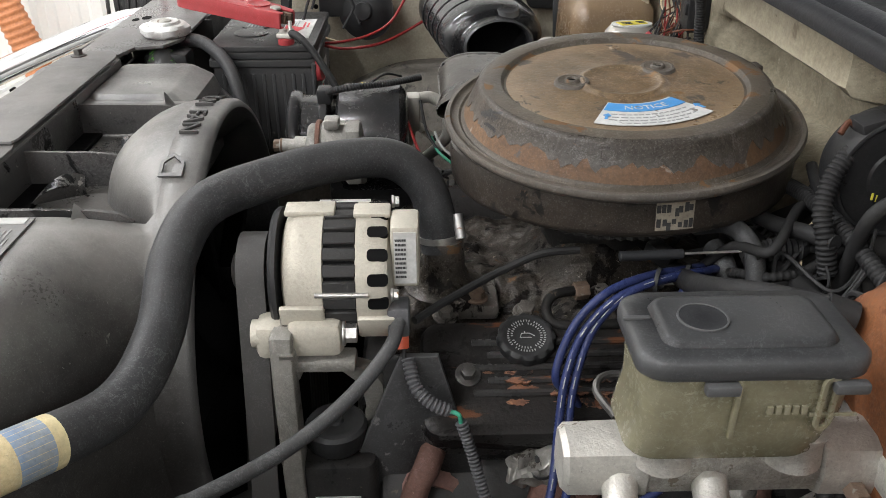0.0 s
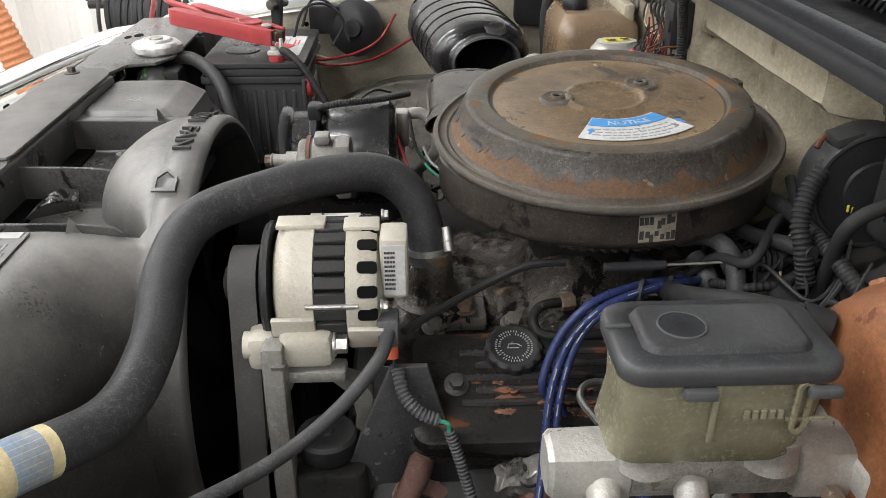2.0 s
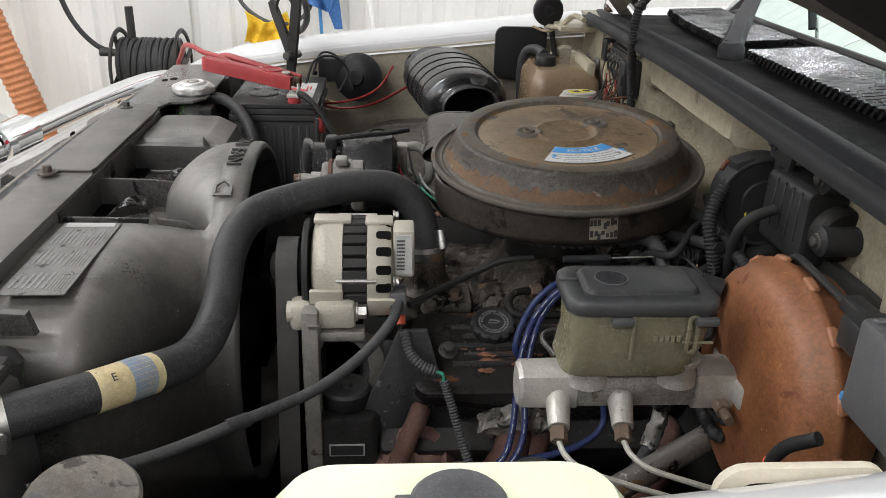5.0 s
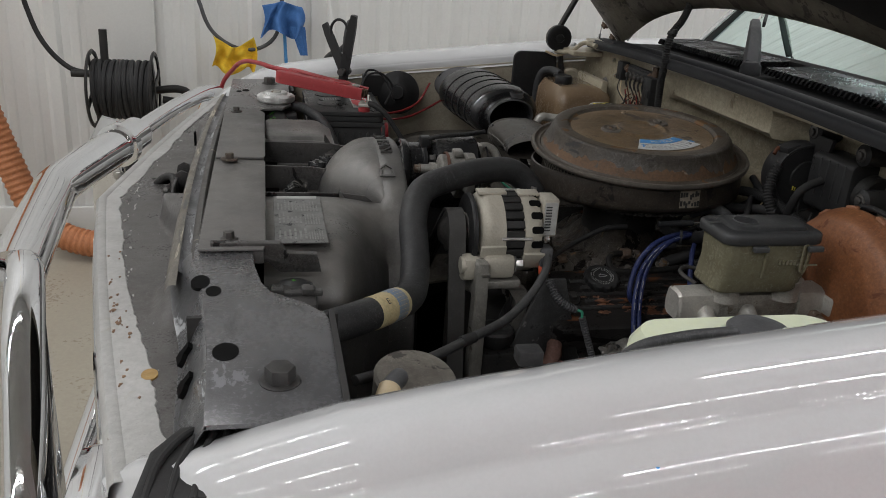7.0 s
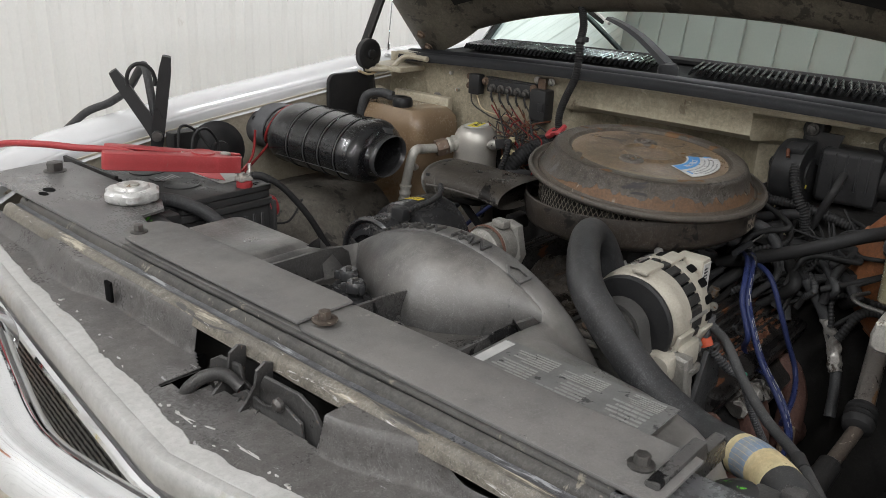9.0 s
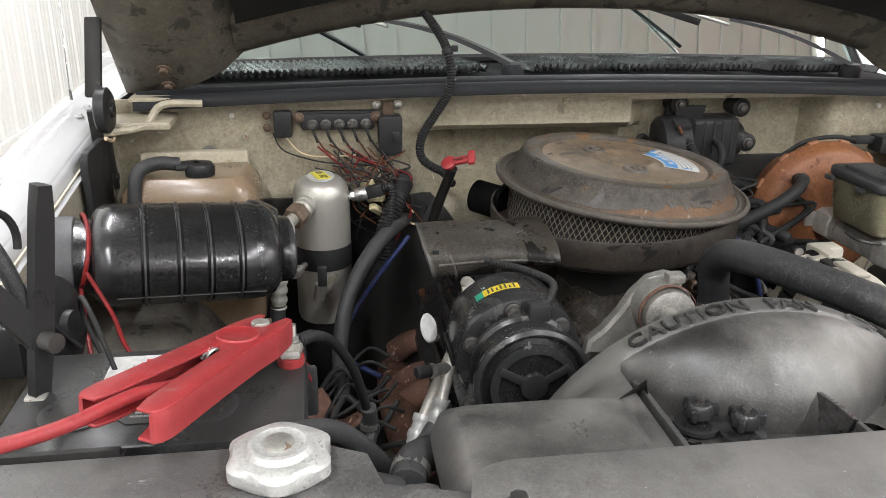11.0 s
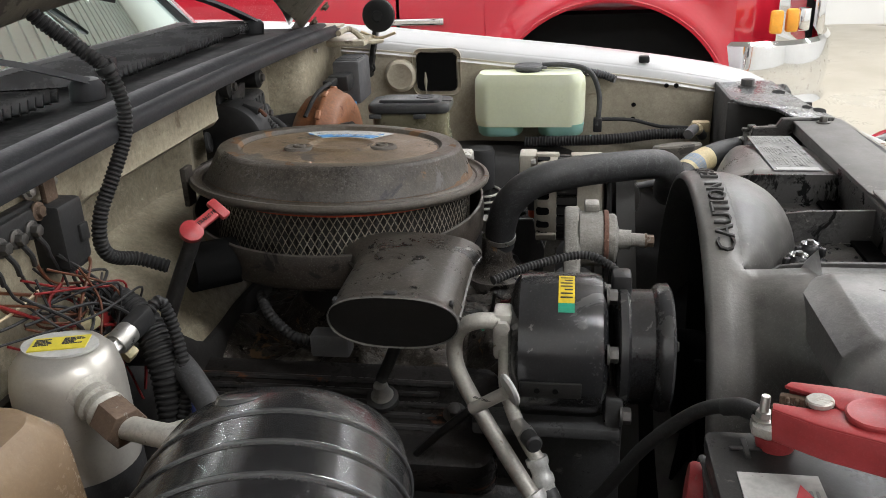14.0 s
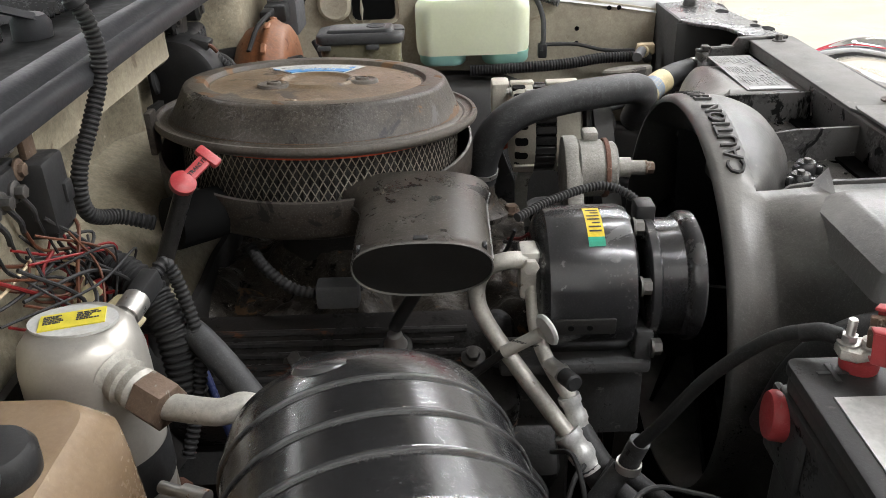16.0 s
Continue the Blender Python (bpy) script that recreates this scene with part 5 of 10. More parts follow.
def air_cleaner():
    ac = thing("air_cleaner", (.007, -.02, 1.08), "rusty black round air cleaner with a raised lid and notice label", "air cleaner")
    bm = B()
    lathe(bm, [(.10, -.012), (.172, -.008), (.186, .000), (.189, .006), (.190, .030), (.189, .044), (.186, .045), (.184, .030), (.183, .008), (.10, .0)], CAN_M, 72, cap=False)
    part("can", bm, M["can"], ac, "brown-black steel filter can")
    bm = B()
    lathe(bm, [(.183, .003), (.06, .002), (.05, -.03)], CAN_M, 48, cap=False)
    part("can_floor", bm, M["void"], ac)
    # lid: rolled rim, channel, slope, top ring, dish
    lid = new("lid")
    lid.location = (.007, -.02, 1.16)
    link(lid, ac)
    bm = B()
    lathe(bm, [(.176, -.006), (.188, -.007), (.1935, -.003), (.1945, .001), (.1925, .0045), (.1885, .0045), (.1865, .0015), (.1815, .0), (.1790, .0012), (.1765, -.0004), (.1740, .0010), (.1725, .0035)], LID_M, 120, cap=False)
    part("rim", bm, M["lid"], lid, "rolled rusty lid rim", sharp=50)
    n = 220
    qs = [2 * math.pi * i / n for i in range(n)]

    def on_slope(q, t):
        r, z = .1725 - .0160 * t, .0035 + .0325 * t
        return LID_M @ V(r * math.cos(q), r * math.sin(q), z)
    edge = []
    for q in qs:
        k = .42 + .5 * noise.noise((5 * math.cos(q), 5 * math.sin(q), 2)) + .30 * noise.noise((19 * math.cos(q), 19 * math.sin(q), 5))
        edge.append(.02 + min(max(k, .03), .85) * sstep(.35, -.45, math.sin(q) + .25 * math.cos(q)))
    bm = B()
    loft(bm, [[on_slope(q, 0) for q in qs], [on_slope(q, e * .5) for q, e in zip(qs, edge)], [on_slope(q, e) for q, e in zip(qs, edge)]], cap=False)
    part("rust_band", bm, M["lid_rust"], lid, "band where the paint has flaked to orange rust", sharp=50)
    bm = B()
    up = [[on_slope(q, e + (1 - e) * k) + (LID_M.to_3x3() @ V(math.cos(q), math.sin(q), .5)) * .0007 for q, e in zip(qs, edge)] for k in (0, .5, 1)]
    loft(bm, [[on_slope(q, e) for q, e in zip(qs, edge)]] + up, cap=False)
    lathe(bm, [(.1572, .0363), (.1558, .0382), (.1535, .0396), (.1505, .0402)], LID_M, n, cap=False)
    part("slope", bm, M["lid_slope"], lid, "scuffed dark lid slope", sharp=30)
    bm = B()
    lathe(bm, [(.1505, .0402), (.145, .0407), (.1345, .0407), (.1318, .0400), (.1300, .0375), (.1285, .0352), (.126, .0346)], LID_M, 120, cap=False)
    part("top_ring", bm, M["lid"], lid, sharp=30)
    bm = B()
    pr = [(.126, .0348), (.10, .0352), (.070, .0358), (.052, .0362), (.048, .0375), (.045, .0395), (.0425, .0400), (.040, .0392), (.038, .0372), (.03, .0366), (.004, .0366)]
    lathe(bm, pr, LID_M, 96, cap=True)
    part("dish", bm, M["lid_dish"], lid, "rusty sunken lid centre", sharp=60)
    inv = LID_M.inverted()
    for p in ((-.049, -.021), (.052, .010)):
        q = inv @ V(p[0], p[1], 1.195)
        m = LID_M @ Matrix.Translation((q.x, q.y, .036))
        bm = B()
        lathe(bm, [(.020, -.001), (.0185, .0035), (.0155, .0042), (.0130, .0030), (.0085, .0030), (.0075, .0055), (.0055, .0060), (.0045, .0045), (.0045, .0)], m, 28)
        part("stud_washer", bm, M["lid"], lid)
        bm = B()
        lathe(bm, [(.0046, .0), (.0046, .0035), (.001, .0040)], m, 14)
        part("stud_hole", bm, M["void"], lid)
    bm = B()
    q = inv @ V(.02, .085, 1.2)
    lathe(bm, [(.008, -.001), (.005, .0012), (.002, .0004)], LID_M @ Matrix.Translation((q.x, q.y, .0355)), 16)
    part("dimple", bm, M["lid_dish"], lid)

    # notice label: blue inner band and white outer field, fan-shaped
    def fan(r0, r1, a0, a1, z, n=26):
        bmf = B()
        rows = [[LID_M @ V(r * math.cos(radians(a)), r * math.sin(radians(a)), z) for r in (r0, r1)] for a in lin(a0, a1, n)]
        loft(bmf, [[rows[i][0], rows[i][1], rows[i][1] + V(0, 0, .0006), rows[i][0] + V(0, 0, .0006)] for i in range(n)])
        return bmf
    lb = part("notice_label", fan(.060, .113, -116, -50, .0362), M["label_white"], ac, "white notice label with a blue band")
    part("blue_band", fan(.063, .081, -115, -51, .0370), M["label_blue"], lb)
    mid = -83

    def bend_at(r, z):
        def bend(co):
            a = radians(mid) + co.x / r
            rr = r + -co.y * 1.0
            return LID_M @ V(rr * math.cos(a), rr * math.sin(a), z + co.z)
        return bend
    letters("notice_text", "NOTICE", .0125, .0004, None, M["label_white"], lb, bend=bend_at(.0735, .0379))
    for i, (r, w) in enumerate(((.0885, .8), (.0955, .85), (.102, .8), (.108, .5))):
        bm = B()
        rnd = random.Random(i)
        a = mid - 33 * w
        while a < mid + 33 * w:
            d = rnd.uniform(2.5, 6)
            rows = [[LID_M @ V(q * math.cos(radians(t)), q * math.sin(radians(t)), .0369) for q in (r - .0012, r + .0012)] for t in lin(a, a + d * .8, 3)]
            loft(bm, rows, closed=False)
            a += d
        part("print_line", bm, M["ink_grey"], lb, flat=True)
    for a in (-111, -49):
        bm = B()
        m = LID_M @ Matrix.Translation((.095 * math.cos(radians(a)), .095 * math.sin(radians(a)), .037)) @ pose(0, 0, 0, 0, 0, a + 180 - 90)
        prism(bm, [(-.0015, -.007), (.0015, -.007), (.0015, .001), (.0045, .001), (0, .007), (-.0045, .001), (-.0015, .001)], 0, .0004, m)
        part("arrow", bm, M["label_blue"], lb, flat=True)
    # worn sticker on the can
    bm = B()
    c = V(.010, -.012)
    rows = []
    for t in lin(-1, 1, 10):
        a = radians(-85.5) + t * .0185 / .19
        rows.append([CAN_M @ V(.1908 * math.cos(a), .1908 * math.sin(a), z) for z in (.007, .038)])
    loft(bm, rows, closed=False)
    st = part("sticker", bm, M["label_aged"], ac, "worn white barcode sticker")
    for k in range(14):
        bm = B()
        rnd = random.Random(k + 5)
        a = radians(-85.5) + ((k % 7) - 3 + rnd.uniform(-.3, .3)) * .0053 / .19
        z = (.013, .028)[k // 7] + rnd.uniform(-.003, .003)
        s = rnd.uniform(.5, 1.1)
        rows = [[CAN_M @ V(.1911 * math.cos(a + d * .0021 / .19), .1911 * math.sin(a + d * .0021 / .19), z + e) for e in (-.0045 * s, .0045 * s)] for d in (-1, 1)]
        loft(bm, rows, closed=False)
        part("print_block", bm, M["ink"], st, flat=True)
    # filter: pleats, expanded mesh, orange-red top seal
    flt = new("filter")
    flt.location = (.007, -.02, 1.1)
    link(flt, ac)
    FM = axis_x((.006, -.012, 1.090), (-.033, -.065, 1))
    bm = B()
    n = 180
    prof = [[FM @ V((.158 + .004 * (i % 2)) * math.cos(2 * math.pi * i / n), (.158 + .004 * (i % 2)) * math.sin(2 * math.pi * i / n), h) for i in range(n)] for h in (.0, .072)]
    loft(bm, prof, cap=False)
    part("pleats", bm, M["paper_grey"], flt, flat=True)
    bm = B()
    cols, rws, R = 236, 4, .1668
    for a0 in range(cols):
        for hgt in range(rws):
            h0 = .003 + hgt * .0155 + (.00775 if a0 % 2 else 0)
            pts = [(a0, h0), (a0 + 1, h0 + .00775), (a0, h0 + .0155), (a0 - 1, h0 + .00775)]
            ring_o, ring_i = [], []
            for a, h in pts:
                aa = 2 * math.pi * a / cols
                ring_o.append(FM @ V(R * math.cos(aa), R * math.sin(aa), h))
            if hgt == 0 and ring_o[0].y < -.04:
                continue
            ctr = sum(ring_o, V(0, 0, 0)) / 4
            ring_i = [p.lerp(ctr, .17) for p in ring_o]
            vo, vi = [bm.verts.new(p) for p in ring_o], [bm.verts.new(p) for p in ring_i]
            for i in range(4):
                bm.faces.new((vo[i], vo[(i + 1) % 4], vi[(i + 1) % 4], vi[i]))
    bmesh.ops.remove_doubles(bm, verts=bm.verts[:], dist=.0002)
    part("mesh_screen", bm, M["mesh"], flt, "expanded metal filter screen", flat=True, kind="stuff")
    bm = B()
    lathe(bm, [(.150, .0585), (.1675, .0585), (.1695, .062), (.1675, .0655), (.150, .0655)], FM, 72, cap=False)
    part("top_seal", bm, M["red_seal"], flt, "orange-red rubber filter seal")
    # snorkel: two shells meeting at a seam, from the can to an almond-shaped mouth facing the passenger side
    def ring(t, k=1.0, dy=0.0):
        w = (.128 + .036 * (1 - sstep(0, .38, t))) / 2 * k
        up = (.026 + .004 * sstep(.3, 1, t)) * k
        lo = (.014 + .020 * sstep(.25, .9, t)) * k
        cx, cy, cz = -.1235 + .012 * (1 - sstep(0, .4, t)), .130 + .168 * t + dy, 1.109
        out = []
        for n in range(48):
            q = 2 * math.pi * n / 48
            x = w * math.copysign(abs(math.cos(q)) ** .78, math.cos(q))
            h = (up if math.sin(q) > 0 else lo) * abs(math.sin(q)) ** .92
            z = h if math.sin(q) > 0 else -h
            out.append(V(cx + x, cy + .30 * z * sstep(.45, 1, t), cz + z + .004 * math.sin(t * 3.1)))
        return out
    bm = B()
    rings = [ring(t) for t in lin(0, 1, 18)]
    rings += [ring(1, 1.012, .0005), ring(1, 1.012, .005), ring(1, .995, .0056), ring(1, .986, .002)]
    loft(bm, rings, cap=False)
    sn = part("snorkel", bm, M["snorkel"], ac, "dull black plastic intake snorkel with an oval mouth", sharp=50)
    bm = B()
    loft(bm, [ring(1, .987, .0024), ring(1, .95, -.03), ring(1, .88, -.08), ring(1, .4, -.10)], cap=True)
    part("throat", bm, M["throat"], sn, "dark inside of the snorkel", sharp=50)
    bm = B()
    loft(bm, [ring(1, s, dy) for s, dy in ((1.0, -.028), (1.018, -.027), (1.018, -.0245), (1.0, -.0235))], cap=False)
    part("snorkel_bead", bm, M["snorkel"], sn)
    # flange along the seam on both flanks
    for sd in (0, 24):
        bm = B()
        pts = [ring(t)[sd] for t in lin(.06, .96, 14)]
        tube(bm, pts, .0018, 8, 2)
        part("seam_flange", bm, M["snorkel"], sn)
    e = ring(1)
    for p, s_ in ((e[12] + V(0, -.006, .0), (.013, .008, .003)), (e[4] + V(0, -.008, .001), (.004, .009, .006)), (e[20] + V(0, -.008, .001), (.004, .009, .006))):
        bm = B()
        bx(bm, p, s_, bev=.001)
        part("snorkel_clip", bm, M["black"], sn)
    bm = B()
    tube(bm, [(-.124, .27, 1.080), (-.112, .25, 1.050), (-.095, .225, 1.01), (-.088, .222, .995)], .0070, 10, 5)
    part("breather_stem", bm, M["rubber"], sn)
    # breather port on the rear passenger side, blacked out to pass for shade
    bm = B()
    cyl(bm, (.10, .14, 1.100), (.140, .180, 1.104), .028, 24)
    part("breather_cup", bm, M["void"], ac)
    # clip standing at the back edge
    bm = B()
    bx(bm, (.185, .06, 1.165), (.008, .022, .05), pose(0, 0, 0, 0, 0, 0), bev=.002)
    part("lid_clip", bm, M["can"], ac)


air_cleaner()


def shroud():
    sh = thing("fan_shroud", (-.55, -.03, .6), "dusty black plastic fan shroud with raised caution lettering", "fan shroud")
    RC, CZ, XR = .262, .897, -.447
    yl, yr, zt, zb = -.435, .345, 1.116, .52

    def front(a):
        """Rounded box outline met by the ray at angle a from the fan's axis."""
        dy, dz = math.cos(a), math.sin(a)
        hy = (yr - .0) if dy > 0 else -yl
        hz = (zt - CZ) if dz > 0 else (CZ - zb)
        k = 7.0
        r = (abs(dy / hy) ** k + abs(dz / hz) ** k) ** (-1 / k)
        return V(-.565, r * dy, CZ + r * dz)
    n = 120
    rings = []
    angs = [2 * math.pi * i / n for i in range(n)]
    for t in lin(0, 1, 12):
        ring = []
        for a in angs:
            f = front(a)
            b = V(XR - .028, RC * math.cos(a), CZ + RC * math.sin(a))
            top = sstep(.75, .97, math.sin(a))
            e = (t * t * (3 - 2 * t) * .55 + t * .45) * (1 - top) + sstep(.10, .85, t) * top
            p = f.lerp(b, e)
            p.x = f.x + (b.x - f.x) * (t ** .9)
            ring.append(p)
        rings.append(ring)
    pre = [[V(-.660, front(a).y, front(a).z) for a in angs], [V(-.58, front(a).y, front(a).z) for a in angs]]
    lipr = [[V(XR + dx, (RC + dr) * math.cos(a), CZ + (RC + dr) * math.sin(a)) for a in angs] for dx, dr in ((-.012, .001), (.006, .001), (.012, -.003), (.013, -.009), (.006, -.012), (-.05, -.012), (-.10, .02))]
    bm = B()
    loft(bm, pre + rings + lipr, cap=False)
    # open the tray region on top: drop it below
    body = part("funnel", bm, M["shroud"], sh, "dust-streaked black shroud funnel", sharp=50)
    for v in body.data.vertices:
        x, y, z = v.co
        if z > 1.06 and x < -.478 and -.165 < y < .150:
            v.co.z = 1.06
    # top plate strip along the radiator, in two lapped pieces, with folded ends
    for y0, y1, lift in ((-.435, -.012, .0), (-.035, .335, .005)):
        bm = B()
        prism(bm, [(-.736, y0), (-.66, y0), (-.657, y0 + .012), (-.657, y1 - .03), (-.662, y1 - .012), (-.672, y1 + .002), (-.70, y1 + .008), (-.722, y1 - .002), (-.736, y1 - .03)], zt + .0135 + lift, zt + .0175 + lift, None, .0012)
        part("top_strip", bm, M["shroud_top"], sh, "dusty plastic strip over the radiator")
    bm = B()
    bx(bm, (-.697, -.05, zt + .004), (.075, .76, .018), bev=.002)
    part("strip_base", bm, M["shroud_top"], sh)
    bm = B()
    prism(bm, [(-.722, 1.112), (-.722, 1.138), (-.640, 1.137), (-.632, 1.124), (-.596, 1.122), (-.590, 1.098), (-.640, 1.098), (-.655, 1.112)], -.006, .006, Matrix.Translation((0, -.422, 0)) @ pose(0, 0, 0, 90, 0, 0), .002)
    part("end_strip", bm, M["shroud_dark"], sh, "dark upright end of the shroud strip")
    # tray floor, dome over the fan's crown, ribs
    bm = B()
    grid_sheet(bm, lin(-.664, -.486, 24), lin(-.166, .150, 40), lambda x, y: V(x, y, 1.076 + .0012 * noise.noise((x * 30, y * 20, 3))), (0, 0, -.004))
    part("tray_floor", bm, M["shroud_dark"], sh, "dark glossy tray floor with dust at its edges")
    bm = B()
    bx(bm, (-.661, -.008, 1.100), (.004, .322, .052), bev=.001)
    part("tray_wall", bm, M["shroud_dark"], sh)
    base_x = [(-.165, -.478), (-.14, -.495), (-.10, -.532), (-.06, -.560), (-.02, -.570), (.03, -.562), (.08, -.540), (.12, -.515), (.15, -.485)]

    def dome(y, s):
        xb = lerp_table(base_x, y)
        hc = max(CZ + math.sqrt(max(RC * RC - y * y, 0)), 1.083)
        k = 1 - abs((y + .008) / .158) ** 3
        x = -.474 + (xb + .474) * s
        z = 1.074 + (hc - 1.074) * (1 - s ** 2.2) ** .62
        return V(x, y, max(z, 1.073))
    bm = B()
    grid_sheet(bm, lin(-.165, .15, 50), lin(0, 1, 18), dome, (0, 0, -.003))
    part("dome", bm, M["shroud"], sh, "dust-covered dome over the fan", sharp=60)
    bm = B()
    loft(bm, [[V(-.478, y, 1.06), V(-.478, y, max(1.06, CZ + math.sqrt(RC * RC - y * y) - .004))] for y in lin(-.165, .15, 30)], closed=False)
    part("dome_web", bm, M["shroud"], sh)
    for y, x1 in ((-.164, -.506), (-.014, -.552), (.150, -.512)):
        bm = B()
        out = [(-.664, 1.072), (-.664, zt + .003), (x1 - .03, zt + .001), (x1, zt - .003), (x1 + .012, zt - .012), (x1 + .02, 1.072)]
        m = Matrix.Translation((0, y, 0)) @ pose(0, 0, 0, 90, 0, 0)
        prism(bm, out, -.0025, .0025, m, .0006)
        part("rib", bm, M["shroud_dark"], sh, "thin upright black rib")
    # raised lettering on the ring's crown; it runs towards the driver's side

    for word, a0 in (("CAUTION", -.55), ("FAN", .02)):
        def bend(co):
            a = math.pi / 2 + a0 + co.x / (RC + .004)
            r = RC + .0025 + co.z
            return V(XR - .014 + co.y, r * math.cos(a), CZ + r * math.sin(a))
        letters("caution_text", word, .029, .0035, None, M["shroud_letter"], sh, "raised moulded lettering", bend=bend, align="LEFT")
    # moulded arrow
    bm = B()
    pts = [(-.016, -.012), (-.016, .012), (.004, .012), (.016, 0), (.004, -.012)]
    inner = [(x * .72, y * .72) for x, y in pts]
    a = math.pi / 2 + .42
    m = Matrix.Translation((-.466, (RC + .003) * math.cos(a), CZ + (RC + .003) * math.sin(a))) @ pose(0, 0, 0, math.degrees(a) - 90, 0, 0) @ pose(0, 0, 0, 0, 0, 90)
    loft(bm, [[m @ V(x, y, z) for x, y in q] for q, z in ((pts, -.001), (pts, .0015), (inner, .0015), (inner, -.001))], cap=False)
    part("moulded_arrow", bm, M["shroud"], sh)
    # information label
    lb = V(-.612, -.280, zt + .0015)
    bm = B()
    bx(bm, lb, (.068, .195, .0012), bev=.0003, seg=1)
    la = part("emission_label", bm, M["label_grey"], sh, "worn silver information label")
    bm = B()
    bx(bm, (lb.x, -.190, lb.z + .001), (.058, .012, .0008))
    part("label_band", bm, M["ink_light"], la)
    for k, (dx, dy, w, h) in enumerate(((-.015, .055, .03, .045), (.016, .05, .026, .05), (-.012, -.0, .034, .05), (.018, -.005, .022, .05), (-.01, -.06, .04, .05), (.02, -.065, .02, .045))):
        bars("print_block", Matrix.Translation((lb.x + dx, lb.y + dy, lb.z + .001)) @ pose(0, 0, 0, 0, 0, 90), h, w, 6, M["ink_dim"], la, seed=k + 3, fill=.7)
    # panel with clear label on the far slope
    bm = B()
    loft(bm, [[V(x, y, z) for x, y in o] for o, z in ((rrect(.145, .200, .02, 5, -.590, .250), 1.080), (rrect(.135, .185, .02, 5, -.592, .252), zt - .012), (rrect(.108, .150, .015, 5, -.602, .256), zt + .004), (rrect(.100, .142, .013, 5, -.604, .257), zt + .0055))])
    part("raised_panel", bm, M["shroud"], sh, "dusty raised panel of the shroud")
    # screw knobs in the tray
    for x, y, z in ((-.566, .063, 1.079), (-.545, .098, 1.079)):
        k = new("knob")
        k.location = (x, y, z)
        link(k, sh)
        bm = B()
        lathe(bm, [(.021, 0), (.021, .004), (.010, .007), (.010, .012), (.0130, .013), (.0130, .022), (.010, .026), (.004, .026)], Matrix.Translation((x, y, z)), 24)
        for a in range(3):
            bx(bm, (.012, 0, .018), (.013, .007, .012), Matrix.Translation((x, y, z)) @ pose(0, 0, 0, 0, 0, 120 * a + 20), bev=.0025)
        part("knob_head", bm, M["black_gloss"], k)
        bm = B()
        lathe(bm, [(.004, .020), (.004, .0295), (.001, .030)], Matrix.Translation((x, y, z)), 10)
        part("knob_stud", bm, M["bolt_dark"], k)
    # curled black flap standing in the tray
    bm = B()
    loft(bm, [[V(-.640 + .052 * t, -.072 + .030 * t, 1.078), V(-.638 + .050 * t, -.070 + .028 * t - .010 * math.sin(t * 3.1), 1.080 + .016 * math.sin(t * 2.6)), V(-.636 + .048 * t, -.062 + .026 * t, 1.082 + .022 * math.sin(t * 2.3))] for t in lin(0, 1, 12)], closed=False)
    part("bent_flap", bm, M["shroud_dark"], sh, "curled black plastic flap")
    for k in range(14):
        rnd = random.Random(k + 60)
        bm = B()
        x, y = rnd.uniform(-.65, -.58), rnd.choice((rnd.uniform(-.15, -.03), rnd.uniform(.0, .13)))
        r = rnd.uniform(.0012, .0035)
        lathe(bm, [(r, -.001), (r * .8, r * .5), (r * .2, r * .7)], Matrix.Translation((x, y, 1.0765)), 7)
        part("grit_crumb", bm, M["rubber"], sh, flat=True)
    # bolts
    for p, mt in (((-.701, -.403, 1.134), "bolt_dark"), ((-.713, -.051, 1.139), "bolt_brown"), ((-.713, .312, 1.139), "bolt_dark")):
        bm = B()
        hexhead(bm, p, (0, 0, 1), .0115, .010, .0135 if "brown" in mt else .011)
        part("support_bolt", bm, M[mt], sh)
    # back of the radiator inside, and the fan, coloured black for the shade there
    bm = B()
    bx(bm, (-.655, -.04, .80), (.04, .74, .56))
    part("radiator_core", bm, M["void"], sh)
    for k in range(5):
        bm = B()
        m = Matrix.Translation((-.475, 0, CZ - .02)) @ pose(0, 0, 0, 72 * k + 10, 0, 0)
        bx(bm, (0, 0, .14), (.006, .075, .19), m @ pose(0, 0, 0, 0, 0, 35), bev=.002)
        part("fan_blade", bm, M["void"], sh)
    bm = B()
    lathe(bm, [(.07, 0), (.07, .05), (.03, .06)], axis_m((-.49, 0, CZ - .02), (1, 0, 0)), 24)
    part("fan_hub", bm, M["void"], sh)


shroud()


